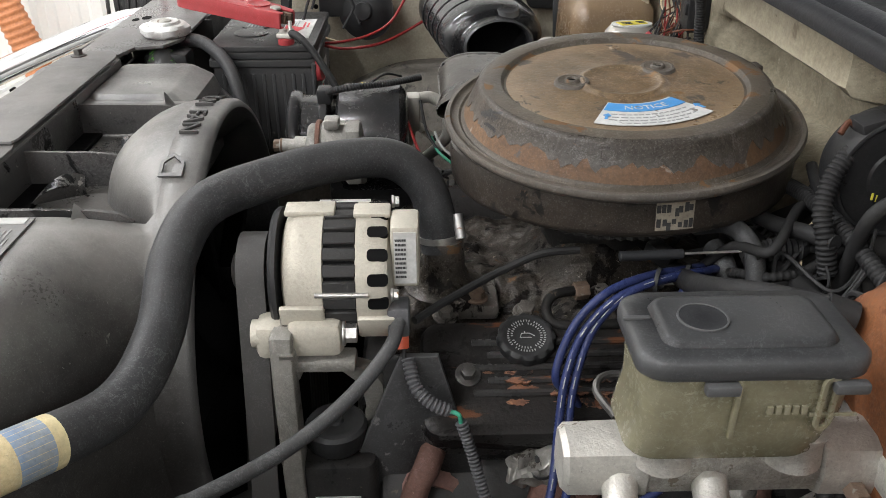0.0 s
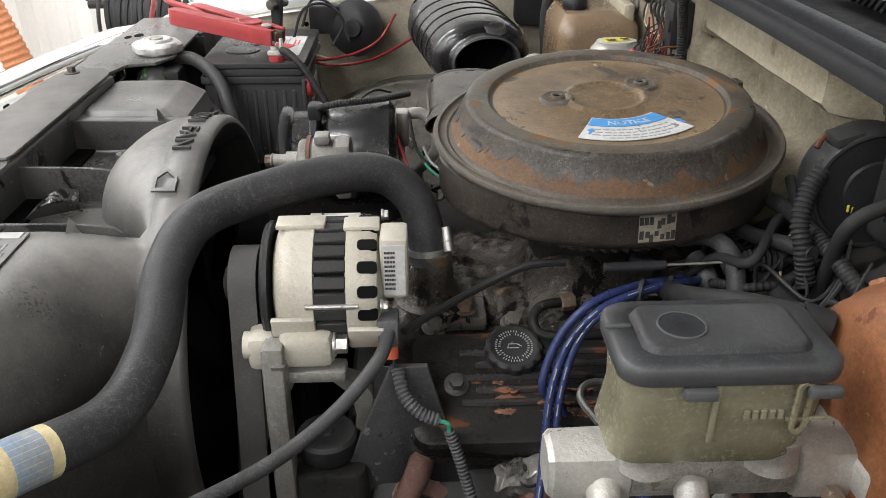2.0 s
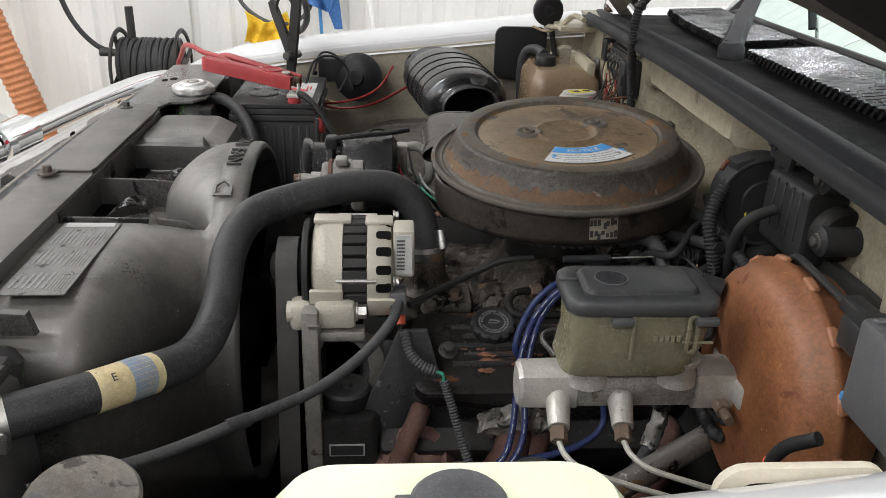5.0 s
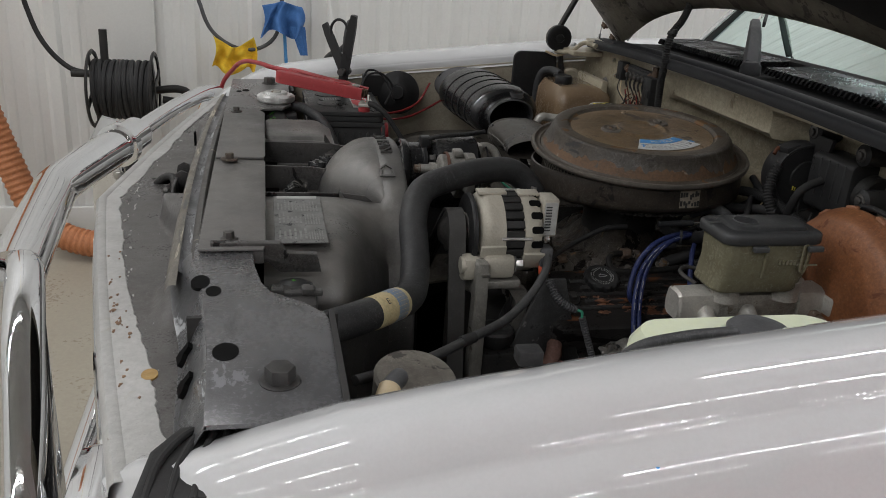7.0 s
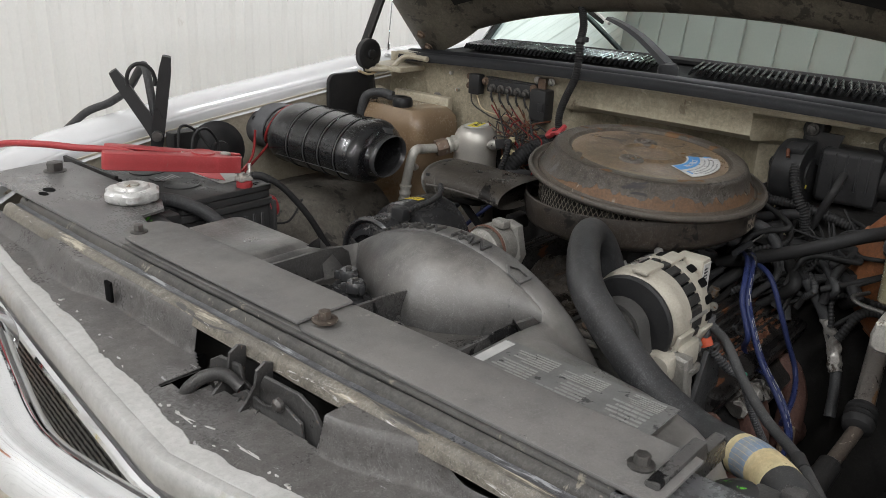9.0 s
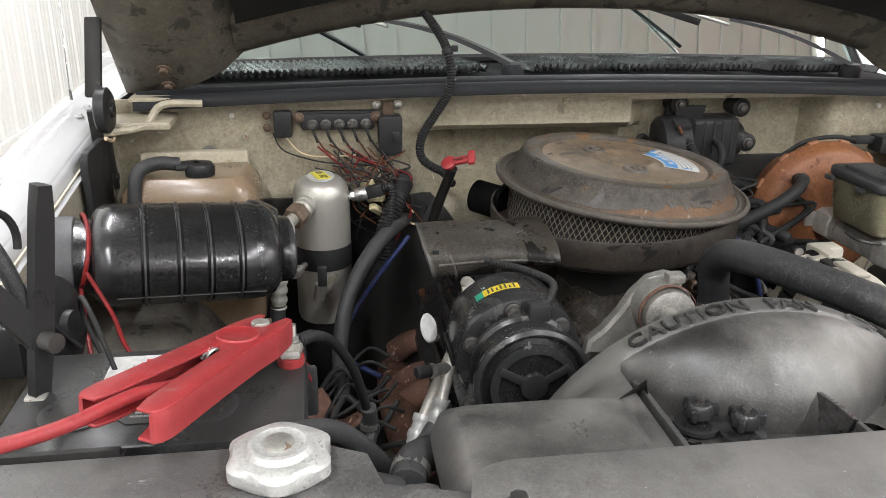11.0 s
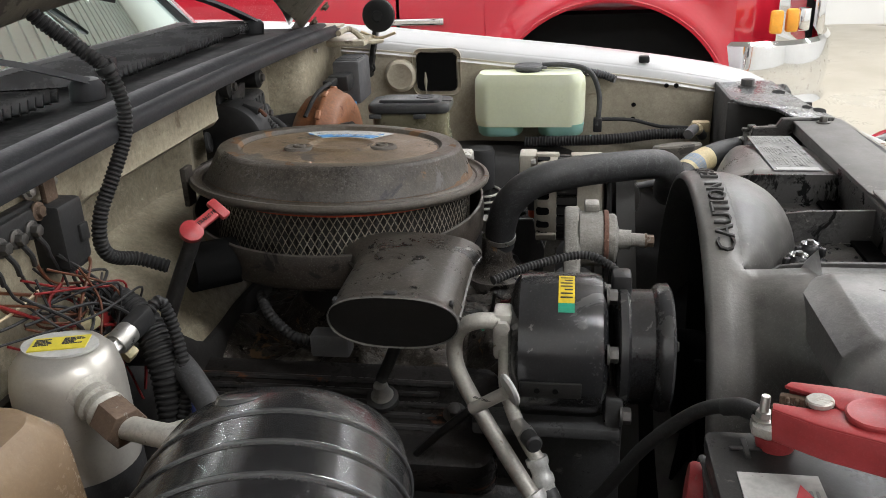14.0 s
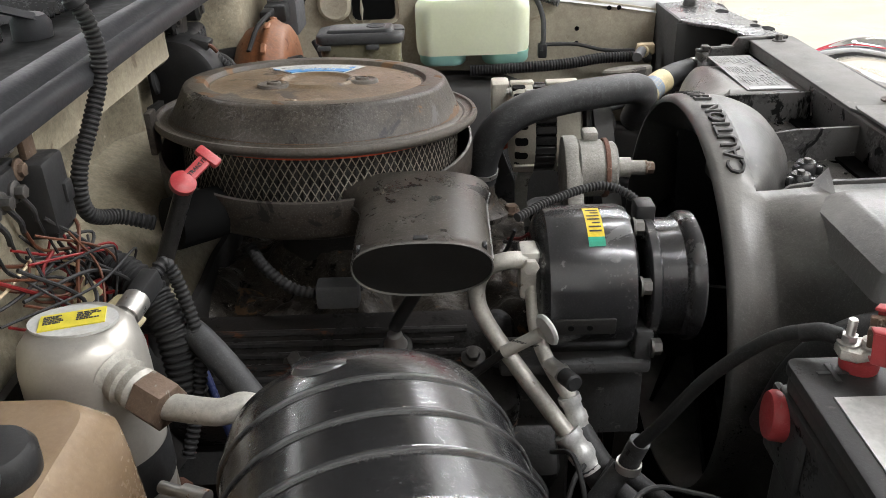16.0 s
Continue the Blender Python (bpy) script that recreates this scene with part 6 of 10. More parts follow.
def radiator_neck():
    r = thing("radiator_filler", (-.635, .478, 1.09), "bright pressed metal cap on a black radiator filler neck", "radiator filler")
    c = V(-.632, .476, 1.087)
    bm = B()
    lathe(bm, [(.022, 0), (.022, .035), (.030, .038), (.030, .045), (.02, .046)], Matrix.Translation(c), 28)
    bx(bm, (c.x + .01, c.y - .035, c.z + .005), (.07, .05, .04), bev=.008)
    part("neck", bm, M["black"], r)
    bm = B()
    n = 48
    rings = []
    for rr, h, wob in ((.030, .040, 0), (.036, .042, .001), (.039, .046, .0026), (.039, .055, .0026), (.035, .059, .0012), (.026, .060, 0), (.023, .0640, 0), (.020, .0645, 0), (.018, .0632, 0), (.010, .0632, 0)):
        rings.append([c + V((rr + wob * math.cos(6 * a)) * math.cos(a), (rr + wob * math.cos(6 * a)) * math.sin(a), h) for a in [2 * math.pi * i / n for i in range(n)]])
    loft(bm, rings)
    part("cap", bm, M["zinc"], r, "pressed zinc cap with lobed rim")
    bm = B()
    lathe(bm, [(.011, .0625), (.011, .0655), (.008, .0665)], Matrix.Translation(c), 20)
    part("cap_rivet", bm, M["alu_dull"], r)
    bm = B()
    cyl(bm, c + V(0, -.04, .012), c + V(.01, -.085, -.01), .024, 20)
    part("green_stickered_hose", bm, M["lime"], r)
    # overflow and heater hoses leaving the neck
    o = thing("overflow_hose", (-.6, .42, 1.08), "black rubber overflow hose beside the battery", "hose")
    bm = B()
    tube(bm, [(-.615, .485, 1.118), (-.57, .470, 1.115), (-.525, .43, 1.085), (-.50, .385, 1.02), (-.495, .36, .95)], .011, 12, 8)
    part("hose_run", bm, M["hose"], o)
    o = thing("heater_hose", (-.56, .35, 1.05), "black rubber hose clamped to the shroud tank", "hose")
    bm = B()
    tube(bm, [(-.59, .375, 1.072), (-.555, .365, 1.072), (-.51, .335, 1.045), (-.485, .30, .985), (-.47, .28, .90)], .0165, 14, 8)
    part("hose_run", bm, M["hose"], o)
    bm = B()
    cyl(bm, (-.578, .373, 1.072), (-.568, .370, 1.072), .0178, 20)
    part("hose_clamp", bm, M["steel"], o)
    # plastic side tank seen past the shroud
    t = thing("radiator_tank", (-.63, .39, .7), "black plastic radiator side tank", "radiator")
    bm = B()
    bx(bm, (-.628, .385, .85), (.06, .075, .47), bev=.012)
    part("tank", bm, M["shroud"], t)
    bm = B()
    bx(bm, (-.628, -.485, .85), (.06, .085, .47), bev=.012)
    part("tank", bm, M["shroud"], t)
    bm = B()
    bx(bm, (-.628, -.490, 1.088), (.056, .060, .020), bev=.005)
    bx(bm, (-.628, -.492, 1.100), (.070, .012, .006), bev=.002)
    bx(bm, (-.645, -.492, 1.104), (.014, .018, .008), bev=.002)
    bx(bm, (-.610, -.492, 1.104), (.014, .018, .008), bev=.002)
    part("tank_fitting", bm, M["shroud_dark"], t, "clipped black fitting on the tank")
    bm = B()
    lathe(bm, [(.022, -.03), (.026, -.02), (.026, .004), (.018, .014), (.004, .018)], axis_m((-.622, -.452, 1.082), (.1, .3, 1)), 24)
    part("tank_boss", bm, M["lime"], t, "round black boss with green marks")


radiator_neck()


def upper_hose():
    h = thing("radiator_hose", (-.45, -.33, 1.03), "thick black rubber radiator hose with a cream paper band", "hose")
    P = [(-.612, -.520, 1.060), (-.56, -.487, 1.059), (-.505, -.432, 1.050), (-.462, -.355, 1.032), (-.445, -.285, 1.052), (-.440, -.225, 1.098), (-.418, -.178, 1.127), (-.36, -.135, 1.136),
         (-.295, -.098, 1.138), (-.245, -.078, 1.130), (-.212, -.078, 1.103), (-.198, -.088, 1.065), (-.194, -.096, 1.03)]
    bm = B()
    tube(bm, P, .0212, 24, 10)
    part("hose_run", bm, M["hose"], h)
    S = spline(P, 10)

    def band(nm, i0, i1, r, mt, parent=h, label="", n=24):
        b = B()
        tube(b, S[i0:i1 + 1], r, n, curve=False)
        return part(nm, b, mt, parent, label)
    tp = band("paper_band", 15, 23, .0216, M["tape"], h, "cream paper maker's band")
    band("band_print", 19, 22, .02175, M["tape_blue"], tp)
    i = 17
    d = (S[i + 1] - S[i - 1]).normalized()
    out = (V(-.1, -.75, .62) - d * V(-.1, -.75, .62).dot(d)).normalized()
    letters("band_letter", "E", .012, .0004, Matrix.Translation(S[i] + out * .0220) @ Matrix((d, out.cross(d), out)).transposed().to_4x4(), M["ink"], tp)
    band("hose_clamp", 2, 4, .0222, M["steel"], h, "steel worm clamp")
    band("hose_clamp", len(S) - 6, len(S) - 4, .0225, M["steel"], h, "steel worm clamp")
    bm = B()
    cyl(bm, (-.172, -.108, 1.05), (-.176, -.093, 1.072), .006, 10)
    part("clamp_screw", bm, M["steel"], h)
    bm = B()
    bx(bm, (-.59, -.527, 1.048), (.012, .012, .022), bev=.002)
    part("clamp_screw", bm, M["steel"], h)
    # thermostat housing below
    t = thing("thermostat_housing", (-.19, -.1, .98), "greasy thermostat housing with brassy bolts", "housing")
    bm = B()
    lathe(bm, [(.045, 0), (.045, .012), (.03, .02), (.023, .035), (.021, .07)], axis_m((-.19, -.095, .975), (0, 0, 1)), 28)
    bx(bm, (-.19, -.095, .968), (.12, .07, .02), pose(0, 0, 0, 0, 0, 0), bev=.006)
    part("body", bm, M["greasy"], t)
    for p in ((-.155, -.125, .985), (-.235, -.085, .985)):
        bm = B()
        hexhead(bm, p, (0, 0, 1), .015, .01, .012)
        part("bolt", bm, M["bolt_rust"], t)


upper_hose()


def alternator():
    a = thing("alternator", (-.28, -.2, 1.0), "cream-grey cast alternator with a black finned stator", "alternator")
    AX, AY, AZ = -.28, -.200, 1.068
    ax = axis_m((0, AY, AZ), (1, 0, 0))

    def ringed(prof, n=56):
        b = B()
        lathe(b, [(r, h) for r, h in prof], ax, n)
        return b
    bm = ringed([(.02, -.342), (.046, -.342), (.058, -.337), (.0635, -.329), (.0645, -.322), (.0645, -.303), (.0615, -.302), (.05, -.302)])
    part("front_housing", bm, M["alt_case"], a)
    bm = ringed([(.05, -.274), (.061, -.274), (.0645, -.273), (.0645, -.252), (.0605, -.245), (.049, -.241), (.02, -.240)])
    part("rear_housing", bm, M["alt_case"], a)
    bm = ringed([(.055, -.304), (.0600, -.304), (.0600, -.272), (.055, -.272)])
    part("stator", bm, M["void"], a)
    for k in range(26):
        an = 2 * math.pi * k / 26
        bm = B()
        bx(bm, (0, .0612, 0), (.030, .006, .0118), Matrix.Translation((-.288, AY, AZ)) @ pose(0, 0, 0, math.degrees(an), 0, 0), bev=.0012, seg=1)
        part("stator_fin", bm, M["black_metal"], a)
    # windows in the rear half, straps and bosses
    for k in range(18):
        an = 360 / 18 * k
        if 180 < an < 230:
            continue
        bm = B()
        m = Matrix.Translation((-.2535, AY, AZ)) @ pose(0, 0, 0, an, 0, 0)
        prism(bm, rrect(.0185, .0112, .004, 4), .0600, .0651, m @ pose(0, 0, 0, -90, 0, 0))
        part("cooling_slot", bm, M["void"], a)
    for x, w, v, an in ((-.316, .046, .022, 92), (-.322, .040, .036, 196), (-.322, .034, .026, 312), (-.259, .034, .020, 96), (-.256, .034, .030, 205), (-.258, .030, .022, 315)):
        bm = B()
        bx(bm, (x, .0650, 0), (w, .006, v), Matrix.Translation((0, AY, AZ)) @ pose(0, 0, 0, an, 0, 0), bev=.0022)
        part("casting_pad", bm, M["alt_case"], a)
    for an in (172, 70):
        m = Matrix.Translation((0, AY, AZ)) @ pose(0, 0, 0, an, 0, 0)
        bm = B()
        cyl(bm, m @ V(-.310, .0640, 0), m @ V(-.262, .0640, 0), .0027, 10)
        part("through_bolt", bm, M["steel"], a)
        bm = B()
        hexhead(bm, m @ V(-.241, .0640, 0), (1, 0, 0), .0085, .006, .006)
        part("bolt_head", bm, M["steel"], a)
    # rear cover with label, plug and terminal
    bm = B()
    bx(bm, (-.229, AY - .022, AZ + .034), (.026, .040, .062), pose(0, 0, 0, 0, 0, 0), bev=.004)
    rc = part("regulator_cover", bm, M["alt_case"], a)
    bm = B()
    bx(bm, (-.229, AY - .0425, AZ + .034), (.020, .0012, .052))
    lb = part("case_label", bm, M["label_white"], rc)
    bars("print_block", Matrix.Translation((-.233, AY - .0435, AZ + .034)) @ pose(0, 0, 0, 90, 0, 0), .010, .042, 9, M["ink"], lb, 4, ragged=False)
    bm = B()
    bx(bm, (-.236, AY - .052, AZ - .022), (.020, .026, .030), bev=.003)
    part("plug", bm, M["grey_plastic"], a)
    bm = B()
    cyl(bm, (-.236, AY - .056, AZ - .038), (-.236, AY - .062, AZ - .050), .009, 14)
    part("plug_seal", bm, M["red_seal"], a, "orange-red plug seal")
    # mounting ears
    bm = B()
    for x, y, z, w in ((-.352, -.255, 1.030, .030), (-.312, -.258, 1.034, .05)):
        bx(bm, (x, y, z), (w, .034, .036), bev=.008)
    bx(bm, (-.328, -.245, 1.022), (.08, .03, .03), bev=.006)
    cyl(bm, (-.370, -.258, 1.034), (-.335, -.258, 1.034), .013, 20)
    part("mounting_ear", bm, M["alt_case"], a)
    bm = B()
    hexhead(bm, (-.286, -.262, 1.036), (1, 0, 0), .016, .012, .012)
    part("pivot_bolt", bm, M["steel"], a)
    # fan plate, pulley
    bm = ringed([(.058, -.352), (.0605, -.349), (.0605, -.345), (.02, -.343)])
    part("fan_plate", bm, M["black"], a)
    bm = ringed([(.010, -.395), (.016, -.393), (.024, -.386), (.031, -.383)] + [(.031 - .003 * (i % 2), -.382 + .004 * i) for i in range(9)] + [(.033, -.345), (.02, -.338), (.02, -.33)], 40)
    part("pulley", bm, M["bolt_dark"], a, "grooved dark steel pulley")


alternator()


def belt_loop(cs):
    """Outer tangent loop round circles (y, z, r), in order."""
    pts = []
    n = len(cs)
    for i in range(n):
        y0, z0, r0 = cs[i - 1]
        y1, z1, r1 = cs[i]
        y2, z2, r2 = cs[(i + 1) % n]

        def normal(ya, za, ra, yb, zb, rb):
            d = math.hypot(yb - ya, zb - za)
            th = math.atan2(zb - za, yb - ya)
            return th - math.pi / 2 + math.asin((ra - rb) / d) * -1
        a0, a1 = normal(y0, z0, r0, y1, z1, r1), normal(y1, z1, r1, y2, z2, r2)
        while a1 < a0:
            a1 += 2 * math.pi
        k = max(3, int((a1 - a0) / .15))
        for t in lin(a0, a1, k):
            pts.append((y1 + r1 * math.cos(t), z1 + r1 * math.sin(t)))
    return pts


def belt():
    b = thing("serpentine_belt", (-.365, 0, .7), "black serpentine drive belt round the pulleys", "belt")
    loop = belt_loop([(-.200, 1.068, .033), (-.245, .80, .05), (-.0, .62, .085), (.06, .80, .05), (-.06, .93, .04)])
    bm = B()
    rings = []
    c = V(-.372, sum(p[0] for p in loop) / len(loop), sum(p[1] for p in loop) / len(loop))
    for i, (y, z) in enumerate(loop):
        p, q = loop[i - 1], loop[(i + 1) % len(loop)]
        d = V(0, q[0] - p[0], q[1] - p[1]).normalized()
        nrm = V(0, d.z, -d.y)
        o = V(-.372, y, z)
        rings.append([o + V(-.013, 0, 0), o + V(.013, 0, 0), o + V(.013, 0, 0) + nrm * .004, o + V(-.013, 0, 0) + nrm * .004])
    rings.append(rings[0])
    loft(bm, rings, cap=False)
    part("belt_back", bm, M["belt"], b)
    for k in range(6):
        bm = B()
        rr = []
        for ring in rings:
            o, q = (ring[0] + ring[1]) / 2, (ring[3] - ring[0]).normalized()
            x = -.0108 + .0043 * k
            rr.append([o + V(x - .0016, 0, 0) + q * .0002, o + V(x, 0, 0) - q * .002, o + V(x + .0016, 0, 0) + q * .0002])
        loft(bm, rr, cap=False)
        part("belt_rib", bm, M["rubber"], b)


belt()


def engine_block():
    e = thing("engine", (0, 0, .45), "grimy V8 engine with black valve covers and cast intake", "engine")
    bm = B()
    bx(bm, (-.04, 0, .70), (.50, .34, .36), bev=.02)
    part("block", bm, M["black_metal"], e)
    for sd in (-1, 1):
        bm = B()
        m = Matrix.Translation((-.01, sd * .185, .84)) @ pose(0, 0, 0, -sd * 38, 0, 0)
        bx(bm, (0, 0, 0), (.50, .16, .14), m, bev=.012)
        part("cylinder_head", bm, M["black_metal"], e)
    # intake manifold: runners as lumpy cast mass
    bm = B()

    def fin(x, y):
        z = .955 + .020 * math.cos(y * 14) + .018 * noise.noise((x * 20, y * 20, 3)) + .005 * noise.noise((x * 60, y * 60, 5))
        z += .030 * max(0, math.cos((x + .03) * 34)) * sstep(.02, .09, abs(y)) * (1 - sstep(.14, .16, abs(y))) + .0018 * noise.noise((x * 110, y * 110, 9))
        z += .045 * (1 - sstep(.05, .10, math.hypot(x, y)))
        z -= .06 * sstep(.145, .18, abs(y))
        return V(x, y, z)
    grid_sheet(bm, lin(-.25, .20, 150), lin(-.18, .18, 130), fin, (0, 0, -.05))
    part("intake_manifold", bm, M["greasy"], e, "greasy cast-iron intake manifold")
    bm = B()
    lathe(bm, [(.07, 0), (.068, .06), (.06, .075), (.06, .11)], Matrix.Translation((.0, 0, .985)), 32)
    part("throttle_body", bm, M["black_metal"], e)
    for p, w in (((-.105, -.155, .985), .016), ((.02, -.16, .985), .015), ((-.19, -.15, .98), .014), ((-.02, -.13, .99), .014), ((.10, -.15, .98), .014)):
        bm = B()
        hexhead(bm, p, (0, -.3, 1), w, .012, .014)
        part("manifold_bolt", bm, M["greasy"], e)
    # valve covers
    for sd in (-1, 1):
        vc = new("valve_cover")
        vc.location = (0, sd * .22, .94)
        link(vc, e)
        m = Matrix.Translation((.02, sd * .212, .928)) @ pose(0, 0, 0, -sd * 27, 0, 0)
        bm = B()
        prism(bm, rrect(.475, .130, .02, 5), -.04, .035, m, .012)
        prism(bm, rrect(.50, .150, .02, 5), -.045, -.036, m, .002)
        part("cover", bm, M["valve"], vc, "glossy black pressed valve cover, paint flaking")
        for j, yy in enumerate((-.036, -.022, -.008, .006, .020)):
            bm = B()
            x0 = -.17 if j % 2 else -.185
            tube(bm, [m @ V(x0, yy * sd, .034), m @ V(0, yy * sd, .0352), m @ V(.21, yy * sd, .034)], .0042, 8, 4)
            part("cover_rib", bm, M["valve"], vc)
        for x in (-.19, .0, .19) if sd > 0 else (-.19,):
            bm = B()
            hexhead(bm, m @ V(x, 0, .036), m.to_3x3() @ V(0, 0, 1), .013, .010, .013)
            part("cover_bolt", bm, M["bolt_dark"], vc)
        rnd = random.Random(31 + sd)
        for k in range(70 if sd < 0 else 0):
            bm = B()
            yy = rnd.choice((-.030, -.022, -.016, -.008, .002, -.034))
            x, r = rnd.triangular(-.17, .15, -.05), rnd.uniform(.002, .0085)
            pts = [(r * (1.7 + 1.1 * noise.noise((q * 2.3, k * 1.7, 1.5))) * math.cos(q), .5 * r * (1 + 1.1 * noise.noise((q * 3.1, k * 2.3, 4.5))) * math.sin(q)) for q in lin(0, 6.05, 26)]
            prism(bm, pts, .0335, .0358 + (.0028 if abs(yy) in (.008, .022) else 0), m @ Matrix.Translation((x, yy, 0)))
            part("rust_patch", bm, M["valve_rust"], vc, "patch where the paint has flaked to bare rust", flat=True)
        if sd < 0:
            o = V(-.109, -.193, .970)
            om = axis_m(o, (0, -.35, 1)) @ Matrix.Scale(.84, 4)
            bm = B()
            n = 96
            rings = []
            for rr, h in ((.026, -.012), (.030, .0), (.0345, .004), (.0355, .010), (.0345, .0175), (.031, .0205), (.027, .0205), (.0255, .0195), (.01, .0195)):
                rings.append([om @ V((rr + (.0022 * abs(math.cos(6 * q)) - .001 if rr > .033 else 0)) * math.cos(q), (rr + (.0022 * abs(math.cos(6 * q)) - .001 if rr > .033 else 0)) * math.sin(q), h) for q in [2 * math.pi * i / n for i in range(n)]])
            loft(bm, rings)
            oc = part("oil_cap", bm, M["black"], vc, "knurled black oil filler cap")
            for r, n_ in ((.0225, 42), (.0180, 32)):
                for k in range(n_):
                    if k % 9 == 8:
                        continue
                    bm = B()
                    q = 2 * math.pi * k / n_
                    bx(bm, (r, 0, .0197), (.0026, .0012, .0008), om @ pose(0, 0, 0, 0, 0, math.degrees(q)))
                    part("cap_print", bm, M["ink_white"], oc, flat=True)
            bm = B()
            for a, b in (((-.008, -.003), (.006, -.003)), ((-.008, -.003), (-.006, .003)), ((-.006, .003), (.004, .003)), ((.004, .003), (.010, -.001)), ((-.002, .003), (-.002, .006))):
                p, q = om @ V(*a, .0200), om @ V(*b, .0200)
                cyl(bm, p, q, .00045, 6)
            part("cap_symbol", bm, M["ink_white"], oc, flat=True)
        else:
            bm = B()
            lathe(bm, [(.012, 0), (.013, .004), (.010, .008), (.008, .02)], axis_m((-.088, .222, .972), (0, .3, 1)), 18)
            part("vent_valve", bm, M["steel"], vc, "bright vent valve in its grommet")
            bm = B()
            lathe(bm, [(.018, -.003), (.018, .003), (.012, .005)], axis_m((-.088, .222, .970), (0, .3, 1)), 18)
            part("grommet", bm, M["rubber"], vc)
    # exhaust manifolds
    bm = B()
    tube(bm, [(-.17, .30, .80), (-.10, .325, .80), (.05, .33, .79), (.17, .32, .76)], .030, 14, 6)
    part("exhaust_manifold", bm, M["rust"], e, "rusty cast exhaust manifold")
    for x in (-.15, -.03, .03, .15):
        bm = B()
        tube(bm, [(x, .25, .83), (x, .29, .83), (x + .01, .32, .805)], .022, 12, 5)
        part("exhaust_runner", bm, M["rust"], e)
    bm = B()
    tube(bm, [(-0.252, -0.305, 0.797), (-0.207, -0.308, 0.785), (-0.137, -0.308, 0.781), (-0.057, -0.306, 0.777), (0.053, -0.302, 0.762), (0.133, -0.295, 0.737)], .024, 18, 6, sx=1.0)
    part("exhaust_manifold", bm, M["manifold"], e, "pinkish rusted cast exhaust manifold")
    for pts, r in (([(-0.203, -0.255, 0.895), (-0.212, -0.282, 0.892), (-0.229, -0.300, 0.857), (-0.245, -0.306, 0.807)], .013),

                   ([(-0.082, -0.245, 0.882), (-0.085, -0.272, 0.879), (-0.089, -0.292, 0.847), (-0.117, -0.304, 0.799)], .025),
                   ([(-0.047, -0.245, 0.877), (-0.052, -0.272, 0.873), (-0.065, -0.292, 0.843), (-0.085, -0.304, 0.792)], .020),
                   ([(0.118, -0.240, 0.857), (0.118, -0.270, 0.852), (0.108, -0.292, 0.817), (0.073, -0.302, 0.767)], .022)):
        bm = B()
        tube(bm, pts, r, 14, 6)
        for v in bm.verts:
            v.co += V(noise.noise(v.co * 60), noise.noise(v.co * 60 + V(5, 0, 0)), noise.noise(v.co * 60 + V(0, 5, 0))) * .002
        part("exhaust_runner", bm, M["manifold"], e)
    bm = B()
    prism(bm, [(-.287, .820), (-.199, .813), (-.128, .806), (-.112, .820), (-.108, .852), (-.100, .858), (-.050, .851), (-.044, .842), (-.034, .785), (-.060, .779), (-.138, .776), (-.272, .796), (-.288, .806)], -.0035, .0035, Matrix.Translation((.033, -.334, -.023)) @ pose(0, 0, 0, 90, 0, 0), .0025)
    part("heat_shield", bm, M["shield_tan"], e, "tan heat-stained shield plate on the manifold")
    for x, z in ((-.229, .774), (-.119, .759)):
        bm = B()
        hexhead(bm, (x, -.337, z), (0, -1, .2), .012, .008, .009)
        part("shield_bolt", bm, M["shield_tan"], e)
    bm = B()
    tube(bm, [(-0.127, -0.273, 0.879), (-0.102, -0.284, 0.889), (-0.072, -0.286, 0.889), (-0.042, -0.275, 0.882)], .0165, 22, 9)
    for v in bm.verts:
        q = v.co
        v.co = q + V(noise.noise(q * 70), noise.noise(q * 70 + V(9, 0, 0)), noise.noise(q * 70 + V(0, 9, 0))) * .011
    part("foil_wrap", bm, M["foil"], e, "crumpled foil on the manifold", sharp=20)
    # front brackets
    bm = B()
    prism(bm, [(-.30, .84), (-.235, 1.01), (-.20, 1.01), (-.165, .88), (-.14, .83), (-.155, .78), (-.18, .83), (-.215, .84), (-.235, .80), (-.26, .77)], -.004, .004,
          Matrix.Translation((0, -.262, 0)) @ pose(0, 0, 0, 90, 0, 0), .0015)
    part("brace_plate", bm, M["brace_steel"], e, "triangular dark steel brace")
    bm = B()
    lathe(bm, [(.0, 0), (.05, .005), (.055, .03), (.044, .052), (.036, .058), (.030, .052), (.014, .056), (.0, .060)], axis_m((-.21, -.232, .815), (0, -1, .25)), 28)
    bx(bm, (-.262, -.262, .800), (.05, .05, .05), bev=.012)
    bx(bm, (-.165, -.262, .790), (.06, .05, .045), bev=.012)
    for v in bm.verts:
        v.co += V(noise.noise(v.co * 60), noise.noise(v.co * 60 + V(5, 0, 0)), noise.noise(v.co * 60 + V(0, 5, 0))) * .004
    part("pump_nose", bm, M["pump_cast"], e, "corroded reddish pump casting")


engine_block()


